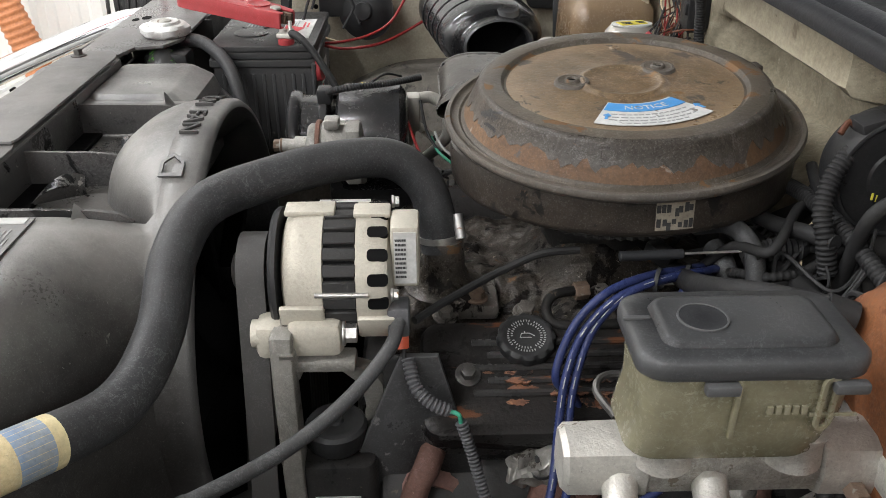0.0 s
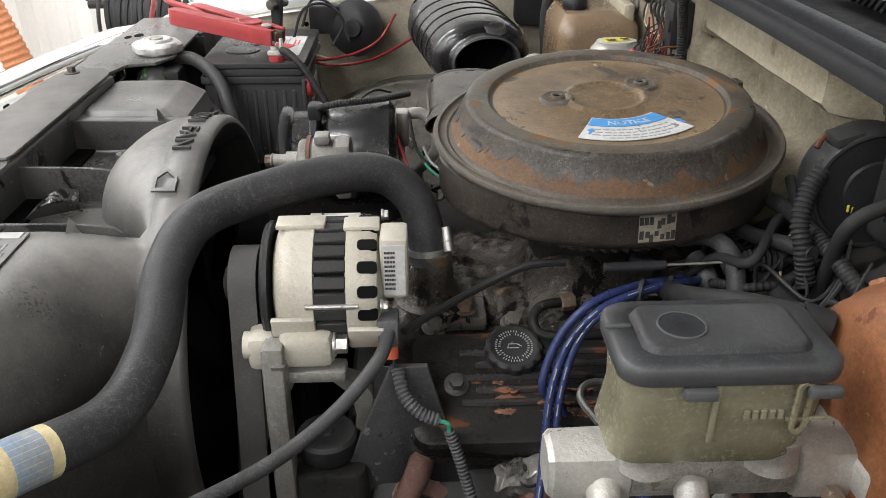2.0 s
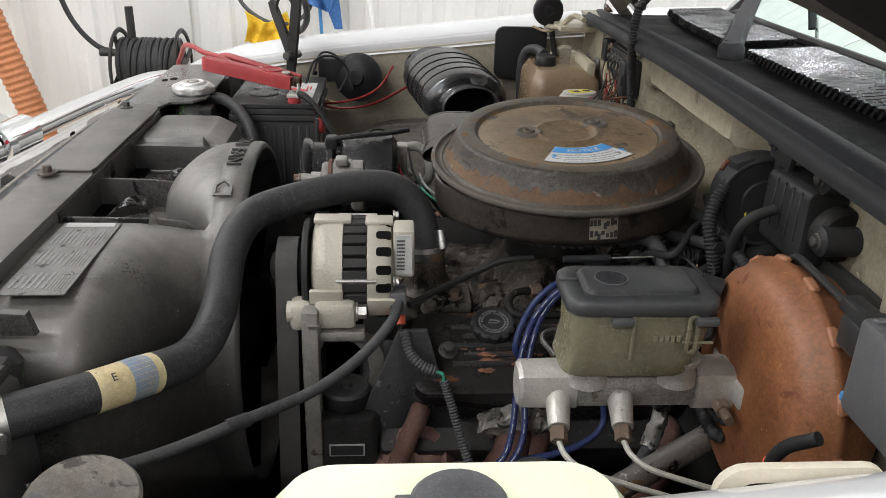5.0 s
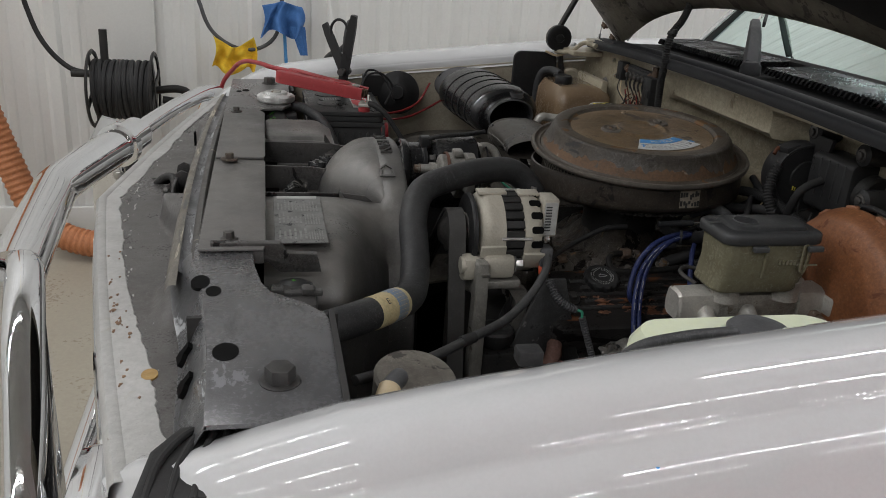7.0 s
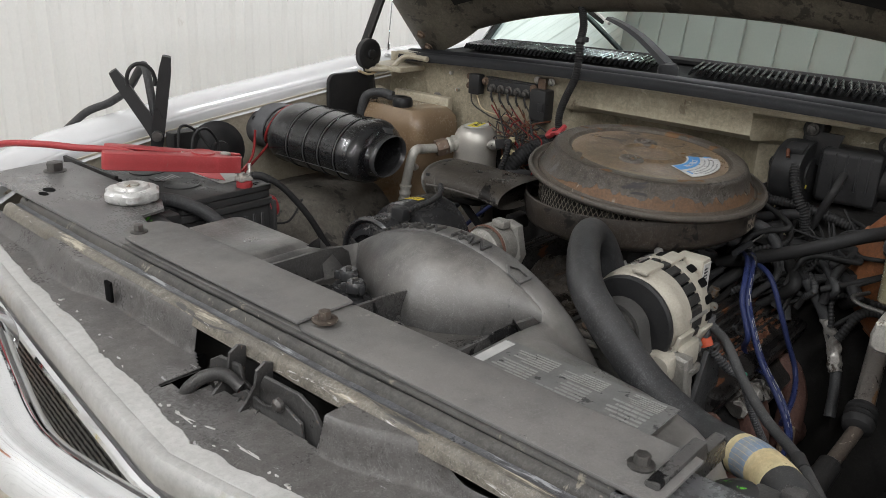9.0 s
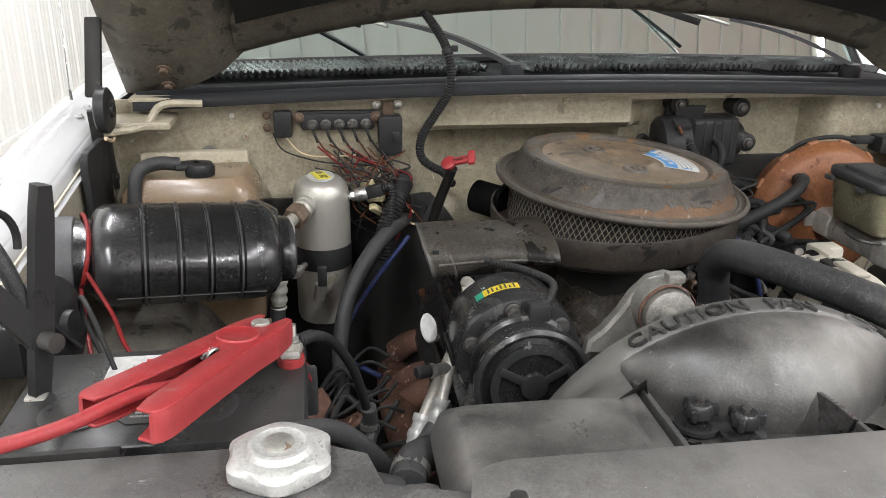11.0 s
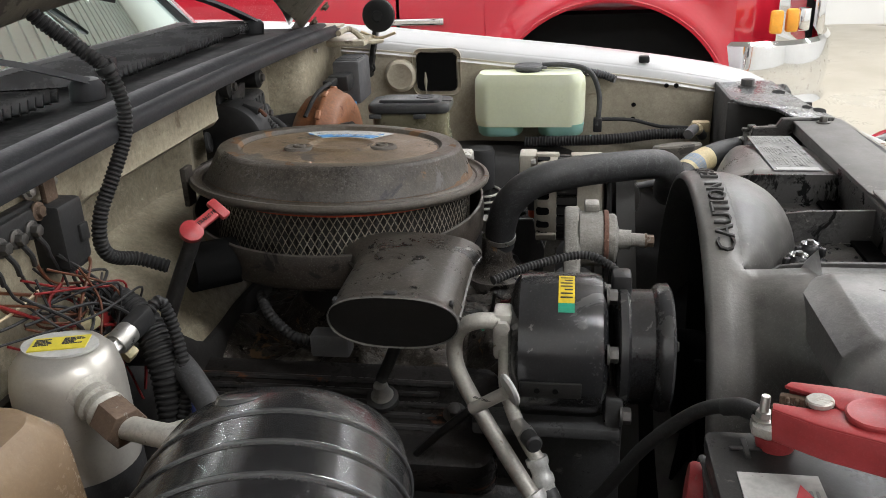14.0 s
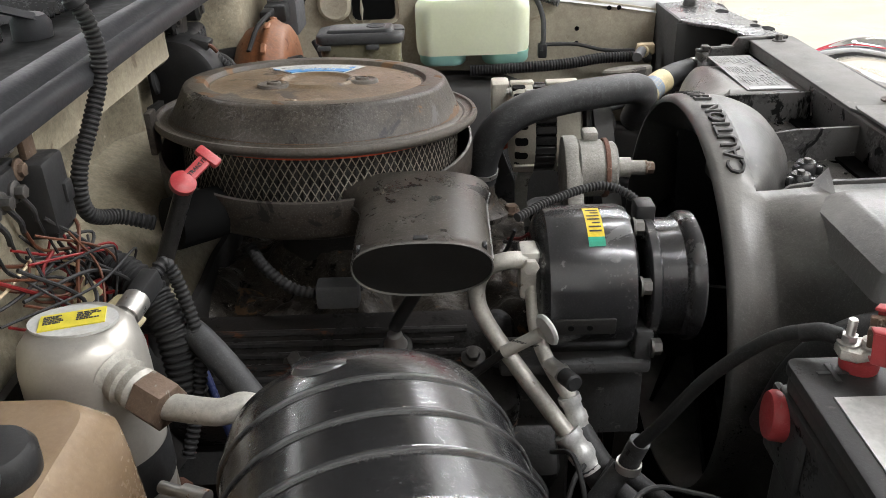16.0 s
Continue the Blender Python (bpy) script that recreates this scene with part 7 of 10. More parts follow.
def alt_bracket():
    b = thing("accessory_bracket", (-.34, -.24, .8), "cast aluminium bracket carrying the alternator", "bracket")
    m = Matrix.Translation((-.335, 0, 0)) @ pose(0, 0, 0, 90, 0, 90)
    bm = B()
    # front web in the YZ plane
    prism(bm, [(-.285, 1.045), (-.235, 1.05), (-.225, 1.01), (-.24, .99), (-.262, .985), (-.258, .86), (-.25, .72), (-.285, .72), (-.292, .88), (-.290, .99)], -.016, .004, m, .003)
    prism(bm, [(-.290, 1.030), (-.13, 1.015), (-.13, .975), (-.15, .95), (-.265, .985)], -.010, .006, m, .003)
    part("front_web", bm, M["bracket_alu"], b)
    bm = B()
    bx(bm, (-.312, -.262, 1.006), (.072, .024, .013), bev=.003)
    loft(bm, [[V(x + dx, y + dy, z) for dx, dy in ((-w, -.008), (w, -.008), (w, .008), (-w, .008))] for x, y, z, w in ((-.300, -.260, 1.003, .020), (-.276, -.254, .992, .014), (-.264, -.244, .968, .010), (-.262, -.236, .935, .009), (-.265, -.232, .905, .011), (-.266, -.230, .893, .013))])
    part("rear_web", bm, M["bracket_alu"], b)
    r = thing("steering_pump", (-.30, -.25, .78), "black power steering reservoir with a ribbed cap", "pump")
    bm = B()
    prism(bm, rrect(.078, .085, .015), .70, .895, Matrix.Translation((-.300, -.245, 0)), .008)
    part("reservoir", bm, M["black_metal"], r)
    bm = B()
    n = 72
    rings = []
    for rr, h in ((.022, .89), (.026, .895), (.030, .900), (.0305, .918), (.028, .922), (.022, .9225), (.020, .9215), (.008, .9215), (.006, .924), (.001, .924)):
        rings.append([V(-.302 + (rr + (.0009 * (i % 2) if .9 < h < .92 else 0)) * math.cos(2 * math.pi * i / n), -.249 + (rr + (.0009 * (i % 2) if .9 < h < .92 else 0)) * math.sin(2 * math.pi * i / n), h) for i in range(n)])
    loft(bm, rings)
    part("cap", bm, M["black"], r, "ribbed black filler cap")
    bm = B()
    bx(bm, (-.300, -.289, .85), (.045, .0012, .018))
    part("fluid_label", bm, M["ink_white"], r)
    bm = B()
    bx(bm, (-.300, -.2898, .85), (.041, .0012, .014))
    part("fluid_label_field", bm, M["black"], r)


alt_bracket()


def compressor():
    c = thing("air_conditioning_compressor", (-.3, .215, .96), "black air conditioning compressor with a yellow label", "compressor")
    CY, CZ = .215, 1.045
    ax = axis_m((0, CY, CZ), (1, 0, 0))
    bm = B()
    lathe(bm, [(.02, -.232), (.055, -.232), (.066, -.236), (.0745, -.243), (.0755, -.252), (.0755, -.318), (.073, -.325), (.060, -.330), (.045, -.332), (.03, -.333)], ax, 56)
    part("body", bm, M["black_gloss"], c, "glossy black compressor shell")
    bm = B()
    lathe(bm, [(.03, -.338), (.060, -.340), (.064, -.343), (.064, -.350), (.060, -.353), (.060, -.376), (.064, -.379), (.0665, -.384), (.0665, -.392), (.062, -.395), (.058, -.393), (.056, -.390), (.050, -.392), (.049, -.397), (.040, -.398), (.038, -.394), (.016, -.394), (.015, -.400), (.004, -.401)], ax, 64)
    part("clutch_pulley", bm, M["black_gloss"], c, "grooved black clutch pulley")
    for k in range(3):
        bm = B()
        bx(bm, (-.3985, .028, 0), (.003, .034, .010), Matrix.Translation((0, CY, CZ)) @ pose(0, 0, 0, 120 * k + 30, 0, 0), bev=.0015)
        part("clutch_spring", bm, M["black_metal"], c)
    for an in (80, 20, -40, 140):
        bm = B()
        m = Matrix.Translation((0, CY, CZ)) @ pose(0, 0, 0, an, 0, 0)
        hexhead(bm, m @ V(-.330, .062, 0), (-1, 0, 0), .014, .010, .010)
        part("through_bolt", bm, M["bolt_dark"], c)
    # strap
    bm = B()
    m = Matrix.Translation((0, CY, CZ)) @ pose(0, 0, 0, -8, 0, 0)
    bx(bm, (-.275, .077, 0), (.06, .003, .018), m, bev=.001)
    part("strap", bm, M["black_metal"], c)
    for x in (-.262, -.28):
        bm = B()
        lathe(bm, [(.003, 0), (.003, .001)], axis_m(m @ V(x, .0786, 0), m.to_3x3() @ V(0, 1, 0)), 10)
        part("strap_hole", bm, M["void"], c)
    # labels wrapped on the shell

    def wrap(x0, x1, a0, a1, mt, nm, parent, lift=.0004):
        b = B()
        rows = [[ax @ V((.0757 + lift) * math.cos(radians(a)), (.0757 + lift) * math.sin(radians(a)), x) for x in (x0, x1)] for a in lin(a0, a1, 8)]
        loft(b, rows, closed=False)
        return part(nm, b, mt, parent)
    # angle zero points down this frame's x; find the crown
    crown = math.degrees(math.atan2((ax.inverted() @ V(0, CY, CZ + 1)).y, (ax.inverted() @ V(0, CY, CZ + 1)).x))
    side = math.degrees(math.atan2((ax.inverted() @ V(0, CY + 1, CZ)).y, (ax.inverted() @ V(0, CY + 1, CZ)).x))
    sg = 1 if ((side - crown + 540) % 360 - 180) > 0 else -1
    y = wrap(-.297, -.281, crown - sg * 4, crown + sg * 30, M["label_yellow"], "yellow_label", c)
    wrap(-.297, -.281, crown + sg * 30, crown + sg * 38, M["label_green"], "green_label", c)
    for k in range(7):
        wrap(-.295, -.283 - .004 * (k % 3 == 1), crown + sg * (0 + 4 * k), crown + sg * (1.6 + 4 * k), M["ink"], "print_line", y, .0008)
    # port block and pipes
    bm = B()
    bx(bm, (-.226, .243, 1.072), (.020, .030, .052), bev=.004)
    hexhead(bm, (-.226, .259, 1.086), (0, 1, 0), .014, .008, 0)
    part("port_block", bm, M["pipe"], c)
    bm = B()
    bx(bm, (-.27, .265, .978), (.15, .035, .014), bev=.004)
    bx(bm, (-.338, .262, .992), (.018, .030, .05), bev=.004)
    bx(bm, (-.27, .23, .92), (.16, .02, .12), bev=.004)
    part("mount_bracket", bm, M["brace_steel"], c)
    bm = B()
    hexhead(bm, (-.345, .275, .998), (-1, 0, 0), .015, .01, .011)
    part("mount_bolt", bm, M["bolt_dark"], c)
    bm = B()
    tube(bm, [(-.215, .235, 1.125), (-.255, .20, 1.128), (-.305, .175, 1.130), (-.335, .185, 1.122), (-.348, .205, 1.108)], .0048, 10, 10, ribs=.0009, pitch=.004)
    part("clutch_lead", bm, M["rubber"], c, "corrugated clutch wiring sleeve")
    bm = B()
    bx(bm, (-.345, .20, 1.112), (.02, .026, .022), pose(0, 0, 0, 0, 0, 0), bev=.004)
    part("clutch_plug", bm, M["black"], c)
    # tube assembly with service port and hose crimps
    l = thing("refrigerant_line", (-.23, .27, .9), "dull aluminium refrigerant pipes with black hoses", "pipe")
    bm = B()
    tube(bm, [(-.222, .252, 1.088), (-.200, .256, 1.089), (-.183, .252, 1.078), (-.175, .245, 1.055), (-.178, .250, 1.030), (-.198, .268, 1.000), (-.232, .298, .960), (-.262, .322, .925)], .0085, 14, 8)
    part("pipe", bm, M["pipe"], l)
    bm = B()
    tube(bm, [(-.228, .252, 1.058), (-.229, .262, 1.045), (-.231, .274, 1.022), (-.240, .283, .995), (-.255, .292, .968), (-.264, .297, .955)], .0075, 14, 8)
    part("pipe", bm, M["pipe"], l)

    def crimp(a, b, r, nm):
        bmc = B()
        a, b = V(*a), V(*b)
        prof = []
        ln = (b - a).length
        for i in range(13):
            prof.append((r * (1.0 if (i // 3) % 2 == 0 else .84), ln * i / 12))
        lathe(bmc, prof, axis_m(a, b - a), 20)
        part(nm, bmc, M["zinc"], l, "crimped aluminium hose end")
    crimp((-.258, .319, .930), (-.282, .336, .898), .0140, "crimp")
    crimp((-.262, .296, .957), (-.275, .309, .922), .0115, "crimp")
    bm = B()
    tube(bm, [(-.280, .335, .900), (-.30, .352, .872), (-.315, .37, .83)], .0125, 12, 6)
    part("hose", bm, M["hose"], l)
    bm = B()
    tube(bm, [(-.274, .308, .925), (-.290, .330, .905), (-.310, .365, .89), (-.35, .42, .87)], .0105, 12, 6)
    part("hose", bm, M["hose"], l)
    bm = B()
    cyl(bm, (-.243, .287, .990), (-.252, .305, .992), .008, 14)
    cyl(bm, (-.252, .305, .992), (-.254, .311, .993), .010, 6)
    part("service_port", bm, M["steel"], l)
    bm = B()
    cyl(bm, (-.254, .311, .993), (-.262, .330, .996), .0085, 16, bev=.002)
    part("port_cap", bm, M["black"], l)
    # dipstick handle beside them
    d = thing("oil_dipstick", (-.22, .29, .95), "engine oil dipstick with a pale looped handle", "dipstick")
    bm = B()
    tube(bm, [(-.13, .27, .93), (-.165, .285, .975), (-.198, .297, 1.012)], .0045, 10, 6)
    part("tube", bm, M["black_metal"], d)
    bm = B()
    cyl(bm, (-.198, .297, 1.012), (-.232, .309, 1.040), .0062, 14)
    part("sleeve", bm, M["pipe"], d)
    bm = B()
    lathe(bm, [(.004, -.003), (.0115, -.0025), (.013, 0), (.0115, .0025), (.004, .003)], axis_m((-.237, .311, 1.045), (.7, .5, -.3)) @ Matrix.Diagonal((1, 1.5, 1, 1)), 24)
    part("handle", bm, M["label_white"], d)
    letters("handle_text", "ENGINE OIL", .0062, .0004, Matrix.Translation((-.216, .3105, 1.0305)) @ pose(0, 0, 0, 55, 0, 0) @ pose(0, 0, 0, 0, 0, 215), M["ink"], d)


compressor()


def idler():
    t = thing("belt_tensioner", (-.33, .04, 1.03), "cast aluminium belt tensioner with a steel stud", "tensioner")
    ax = axis_m((0, .040, 1.096), (1, 0, 0))
    bm = B()
    lathe(bm, [(.01, -.300), (.030, -.300), (.034, -.304), (.034, -.330), (.031, -.333), (.031, -.345), (.028, -.348), (.016, -.350), (.012, -.352)], ax, 36)
    part("housing", bm, M["alu_grey"], t)
    bm = B()
    lathe(bm, [(.0345, -.332), (.0355, -.333), (.0355, -.337), (.0345, -.338)], ax, 36, cap=False)
    part("rust_ring", bm, M["rust"], t)
    bm = B()
    cyl(bm, (-.348, .045, 1.098), (-.365, .047, 1.098), .012, 18)
    cyl(bm, (-.365, .047, 1.098), (-.384, .049, 1.098), .0085, 14)
    part("boss", bm, M["alu_grey"], t)
    bm = B()
    hexhead(bm, (-.382, .049, 1.098), (-1, 0, 0), .013, .010, .009)
    part("stud", bm, M["bolt_rust"], t)
    bm = B()
    out = [(.012, 1.128), (.03, 1.133), (.052, 1.128), (.072, 1.108), (.086, 1.085), (.105, 1.062), (.122, 1.048), (.125, 1.03), (.09, 1.028), (.05, 1.06), (.012, 1.062), (.002, 1.085)]
    prism(bm, out, -.010, .010, Matrix.Translation((-.295, 0, 0)) @ pose(0, 0, 0, 90, 0, 90), .004)
    part("arm", bm, M["alu_grey"], t)
    bm = B()
    bx(bm, (-.318, .028, 1.134), (.018, .022, .012), bev=.003)
    part("lug", bm, M["alu_grey"], t)


idler()
# ---- engine bay: things on the driver's side ----


def master_cylinder():
    mc = thing("brake_master_cylinder", (0, -.455, 1.03), "cast aluminium brake master cylinder with a capped amber reservoir", "master cylinder")
    cx, cy = -.010, -.458
    ry = -.447
    M0 = Matrix.Translation((cx + .002, ry, -.008)) @ Matrix.Diagonal((1.02, .81, 1, 1))
    bm = B()
    rows = [(rrect(.120, .080, .018), 1.088), (rrect(.126, .086, .02), 1.092), (rrect(.130, .090, .02), 1.1230), (rrect(.133, .093, .02), 1.1610)]
    rr = [[M0 @ V(x - (.008 if z < 1.1 else 0), y, z) for x, y in o] for o, z in rows]
    loft(bm, rr)
    part("reservoir", bm, M["mc_res"], mc, "fluid-stained translucent reservoir")
    bm = B()
    for x in (.0,):
        bx(bm, (cx - .008, ry - .0385, 1.1280), (.004, .004, .05), bev=.001)
    m = Matrix.Translation((.038, ry - .0392, 1.1310)) @ pose(0, 0, 0, 90, 0, 12)
    o, i = rrect(.012, .042, .006), rrect(.006, .036, .003)
    loft(bm, [[m @ V(x, y, z) for x, y in q] for q, z in ((o, 0), (o, .0025), (i, .0025), (i, 0))], cap=False)
    for k in range(5):
        bx(bm, (.004 + .0055 * k, ry - .0388, 1.1250), (.0035, .002, .006))
    bx(bm, (.045, ry - .0388, 1.1210), (.03, .002, .002))
    part("level_mark", bm, M["mc_res"], mc)
    # cap: skirt, rounded rim, raised field
    bm = B()
    rows = [(rrect(.138, .098, .018, 7), 1.1570), (rrect(.143, .103, .020, 7), 1.1590), (rrect(.144, .104, .020, 7), 1.1650), (rrect(.1425, .1025, .0195, 7), 1.1705), (rrect(.137, .097, .018, 7), 1.1730),
            (rrect(.110, .070, .014, 7), 1.1735), (rrect(.105, .065, .012, 7), 1.1775), (rrect(.098, .058, .010, 7), 1.1786)]
    loft(bm, [[M0 @ V(x, y, z) for x, y in o] for o, z in rows])
    cap = part("cap", bm, M["mc_cap"], mc, "dusty black moulded reservoir cap", sharp=50)
    bm = B()
    lathe(bm, [(.0152, 0), (.0152, .0010), (.001, .0010)], Matrix.Translation((-.034, -.449, 1.1704)), 32)
    part("cap_disc", bm, M["gasket"], cap, "dark round centre of the cap")
    bm = B()
    lathe(bm, [(.0150, 0), (.0152, .0016), (.0162, .0016), (.0164, 0)], Matrix.Translation((-.034, -.449, 1.1704)), 32, cap=False)
    part("disc_rim", bm, M["mc_cap"], cap)
    bm = B()
    bx(bm, (-.074, -.440, 1.1655), (.018, .003, .003), pose(0, 0, 0, 0, 0, 0), bev=.001)
    part("cap_mark", bm, M["mc_cap"], cap)
    for x in (-.03, .05):
        for dy in (-.052, .052):
            bm = B()
            bx(bm, (x, ry + dy * .81, 1.1450), (.022, .008, .008), bev=.002)
            part("cap_tab", bm, M["mc_cap"], cap)
    # casting
    bm = B()
    sec = [(-.021, -.017), (-.012, -.023), (.012, -.023), (.021, -.017), (.023, 0), (.019, .018), (.010, .022), (-.010, .022), (-.019, .018), (-.023, 0)]
    loft(bm, [[V(x, cy + .012 + y * k, 1.052 + z * k) for y, z in sec] for x, k in ((-.118, .80), (-.114, .95), (-.06, 1.0), (-.058, .92), (.06, .92), (.062, 1.05), (.105, 1.08), (.108, 1.0))])
    lathe(bm, [(.021, 0), (.019, .02), (.023, .03)], Matrix.Translation((-.050, cy, 1.062)), 22)
    lathe(bm, [(.021, 0), (.019, .02), (.023, .03)], Matrix.Translation((.040, cy, 1.062)), 22)
    for x in (-.078, -.015):
        cyl(bm, (x, cy - .005, 1.045), (x - .004, cy - .038, 1.032), .0130, 18, .0105)
    bx(bm, (.104, cy + .012, 1.055), (.012, .085, .030), bev=.006)
    part("casting", bm, M["alu"], mc, "stained cast aluminium cylinder body")
    for x in (-.082, -.019):
        bm = B()
        p, q = V(x, cy - .038, 1.032), V(x - .002, cy - .052, 1.026)
        prism(bm, circle(.0085, 6), 0, (q - p).length, axis_m(p, q - p), .0006)
        part("flare_nut", bm, M["bolt_rust"], mc)
        bm = B()
        tube(bm, [q, q + V(.004, -.016, -.004), q + V(.020, -.030, -.010), q + V(.060, -.045, -.016), q + V(.105, -.055, -.026), q + V(.125, -.045, -.050), q + V(.120, -.03, -.09)], .0029, 8, 6)
        part("brake_pipe", bm, M["pipe"], mc)
    bm = B()
    tube(bm, [(-.03, -.395, 1.075), (-.07, -.385, 1.078), (-.085, -.40, 1.076), (-.075, -.425, 1.07)], .003, 8, 6)
    part("brake_pipe", bm, M["bolt_dark"], mc)
    bm = B()
    prism(bm, circle(.008, 6), 0, .014, axis_m((.085, cy - .012, 1.040), (0, -1, 0)), .0006)
    cyl(bm, (.085, cy - .026, 1.040), (.085, cy - .042, 1.040), .005, 10)
    part("mounting_nut", bm, M["bolt_rust"], mc)
    b = thing("brake_booster", (.15, -.455, .95), "orange rust-covered round brake booster on the firewall", "brake booster")
    bm = B()
    ax = axis_m((0, -.455, 1.052), (1, 0, 0))
    lathe(bm, [(.030, .100), (.055, .101), (.085, .106), (.112, .113), (.122, .120), (.126, .132), (.131, .138), (.1325, .143), (.131, .148), (.127, .152), (.124, .165), (.118, .185), (.10, .200), (.06, .205)], ax, 72)
    part("shell", bm, M["booster"], b, "rust-orange pressed steel shell")
    for k in range(14):
        bm = B()
        a = 25.7 * k
        bx(bm, (.1445, .1325, 0), (.010, .006, .020), Matrix.Translation((0, -.455, 1.052)) @ pose(0, 0, 0, a, 0, 0), bev=.002, seg=1)
        part("crimp_tab", bm, M["booster"], b)
    bm = B()
    cyl(bm, (.105, -.385, 1.125), (.085, -.378, 1.130), .013, 16)
    part("check_valve", bm, M["black"], b)
    bm = B()
    tube(bm, [(.088, -.378, 1.130), (.05, -.35, 1.125), (.035, -.30, 1.10), (.04, -.22, 1.06), (.05, -.15, 1.03)], .0105, 12, 8)
    part("vacuum_hose", bm, M["rubber"], b, "black vacuum hose")
    w = thing("sensor_lead", (.12, -.57, 1.0), "black taped lead with an orange band beside the booster", "wire")
    bm = B()
    tube(bm, [(.10, -.62, 1.11), (.085, -.60, 1.085), (.085, -.585, 1.05), (.10, -.575, 1.0)], .006, 10, 6)
    part("lead", bm, M["rubber"], w)
    bm = B()
    cyl(bm, (.084, -.588, 1.062), (.085, -.586, 1.048), .0072, 12)
    part("band", bm, M["red_seal"], w)


master_cylinder()


def washer_bottle():
    w = thing("washer_fluid_bottle", (-.21, -.73, 1.04), "pale yellow-green washer bottle with a dark cap", "washer bottle")
    cx, cy = -.207, -.747

    def body(z0, z1, cut):
        b = B()
        rows = []
        for z in lin(z0, z1, 10):
            k = 1 - .04 * (1 - sstep(1.04, 1.07, z)) - .10 * sstep(1.140, 1.163, z) ** 2
            rows.append([V(cx + x * k, cy + y * k, z) for x, y in rrect(.232, .088, .035, 8)])
        return loft(b, rows)
    part("tank", body(1.052, 1.161, 0), M["washer"], w, "milky plastic tank")
    for sx in (-.066, .062):
        b = B()
        rows = [[V(cx + sx + x * k, cy + y * k, z) for x, y in rrect(.098, .084, .03, 8)] for z, k in ((1.030, .85), (1.036, .96), (1.056, 1))]
        loft(b, rows)
        part("tank_foot", b, M["washer_fluid"], w, "foot of the tank with blue-green fluid")
    bm = B()
    lathe(bm, [(.026, -.004), (.027, .004), (.030, .006), (.030, .011), (.027, .014), (.010, .0145)], Matrix.Translation((-.204, -.756, 1.160)), 30)
    bx(bm, (-.236, -.756, 1.168), (.014, .018, .005), bev=.002)
    part("cap", bm, M["grey_plastic"], w, "dark grey snap cap")
    h = thing("washer_hose", (-.34, -.73, 1.08), "thin black washer hose looping beside the bottle", "hose")
    bm = B()
    tube(bm, [(-.232, -.760, 1.172), (-.285, -.764, 1.171), (-.330, -.760, 1.158), (-.350, -.75, 1.12), (-.352, -.735, 1.08), (-.348, -.73, 1.05)], .0055, 10, 8)
    part("hose_run", bm, M["hose"], h)
    bm = B()
    bx(bm, (-.350, -.735, 1.050), (.018, .018, .030), bev=.003)
    part("connector", bm, M["black"], h)
    # convoluted loom over the bottle's outer edge and along the inner wing
    l = thing("wiring_loom", (-.3, -.70, 1.03), "black corrugated wiring loom along the inner fender", "wiring loom")
    bm = B()
    tube(bm, [(-.20, -.70, 1.022), (-.32, -.69, 1.028), (-.40, -.70, 1.030), (-.47, -.715, 1.035), (-.54, -.72, 1.035)], .0115, 10, 8, ribs=.0016, pitch=.006)
    part("loom", bm, M["rubber"], l)
    bm = B()
    tube(bm, [(-.35, -.735, 1.062), (-.42, -.745, 1.058), (-.48, -.74, 1.045), (-.54, -.73, 1.045)], .004, 8, 8)
    part("lead", bm, M["rubber"], l)
    bm = B()
    bx(bm, (-.555, -.70, 1.055), (.035, .02, .022), pose(0, 0, 0, 0, 0, 0), bev=.004)
    part("taped_plug", bm, M["tan_wire"], l)
    bm = B()
    tube(bm, [(-.30, -.77, 1.150), (-.33, -.78, 1.152), (-.36, -.77, 1.148), (-.385, -.76, 1.140)], .009, 10, 8, ribs=.0014, pitch=.006)
    part("loom", bm, M["grey_plastic"], l)
    # round vacuum reservoir / horn beside the radiator end
    r = thing("vacuum_canister", (-.50, -.60, .98), "dusty grey round canister with a brown fitting", "canister")
    bm = B()
    lathe(bm, [(.042, -.06), (.046, 0), (.047, .006), (.044, .010), (.02, .013)], axis_m((-.498, -.595, 1.035), (.1, -.2, 1)), 36)
    part("drum", bm, M["dusty_well"], r)
    bm = B()
    tube(bm, [(-.56, -.70, 1.035), (-.545, -.675, 1.055), (-.535, -.65, 1.062), (-.52, -.62, 1.058)], .010, 10, 5)
    part("fitting", bm, M["grey_plastic"], r)
    bm = B()
    cyl(bm, (-.545, -.675, 1.055), (-.535, -.65, 1.062), .012, 14)
    part("tape_wrap", bm, M["tan_wire"], r)
    # long cable from the radiator end to the alternator
    c = thing("battery_cable", (-.4, -.4, 1.0), "black sleeved cable sagging in front of the bracket", "cable")
    bm = B()
    tube(bm, [(-.56, -.56, 1.020), (-.47, -.495, 1.005), (-.395, -.44, 1.005), (-.33, -.38, 1.000), (-.28, -.33, 1.012), (-.245, -.29, 1.035), (-.235, -.262, 1.048)], .0065, 12, 8)
    part("sleeve", bm, M["hose"], c)
    bm = B()
    tube(bm, [(-.41, -.45, 1.005), (-.39, -.437, 1.005)], .0078, 12, 2)
    part("sleeve_joint", bm, M["rubber"], c)


washer_bottle()


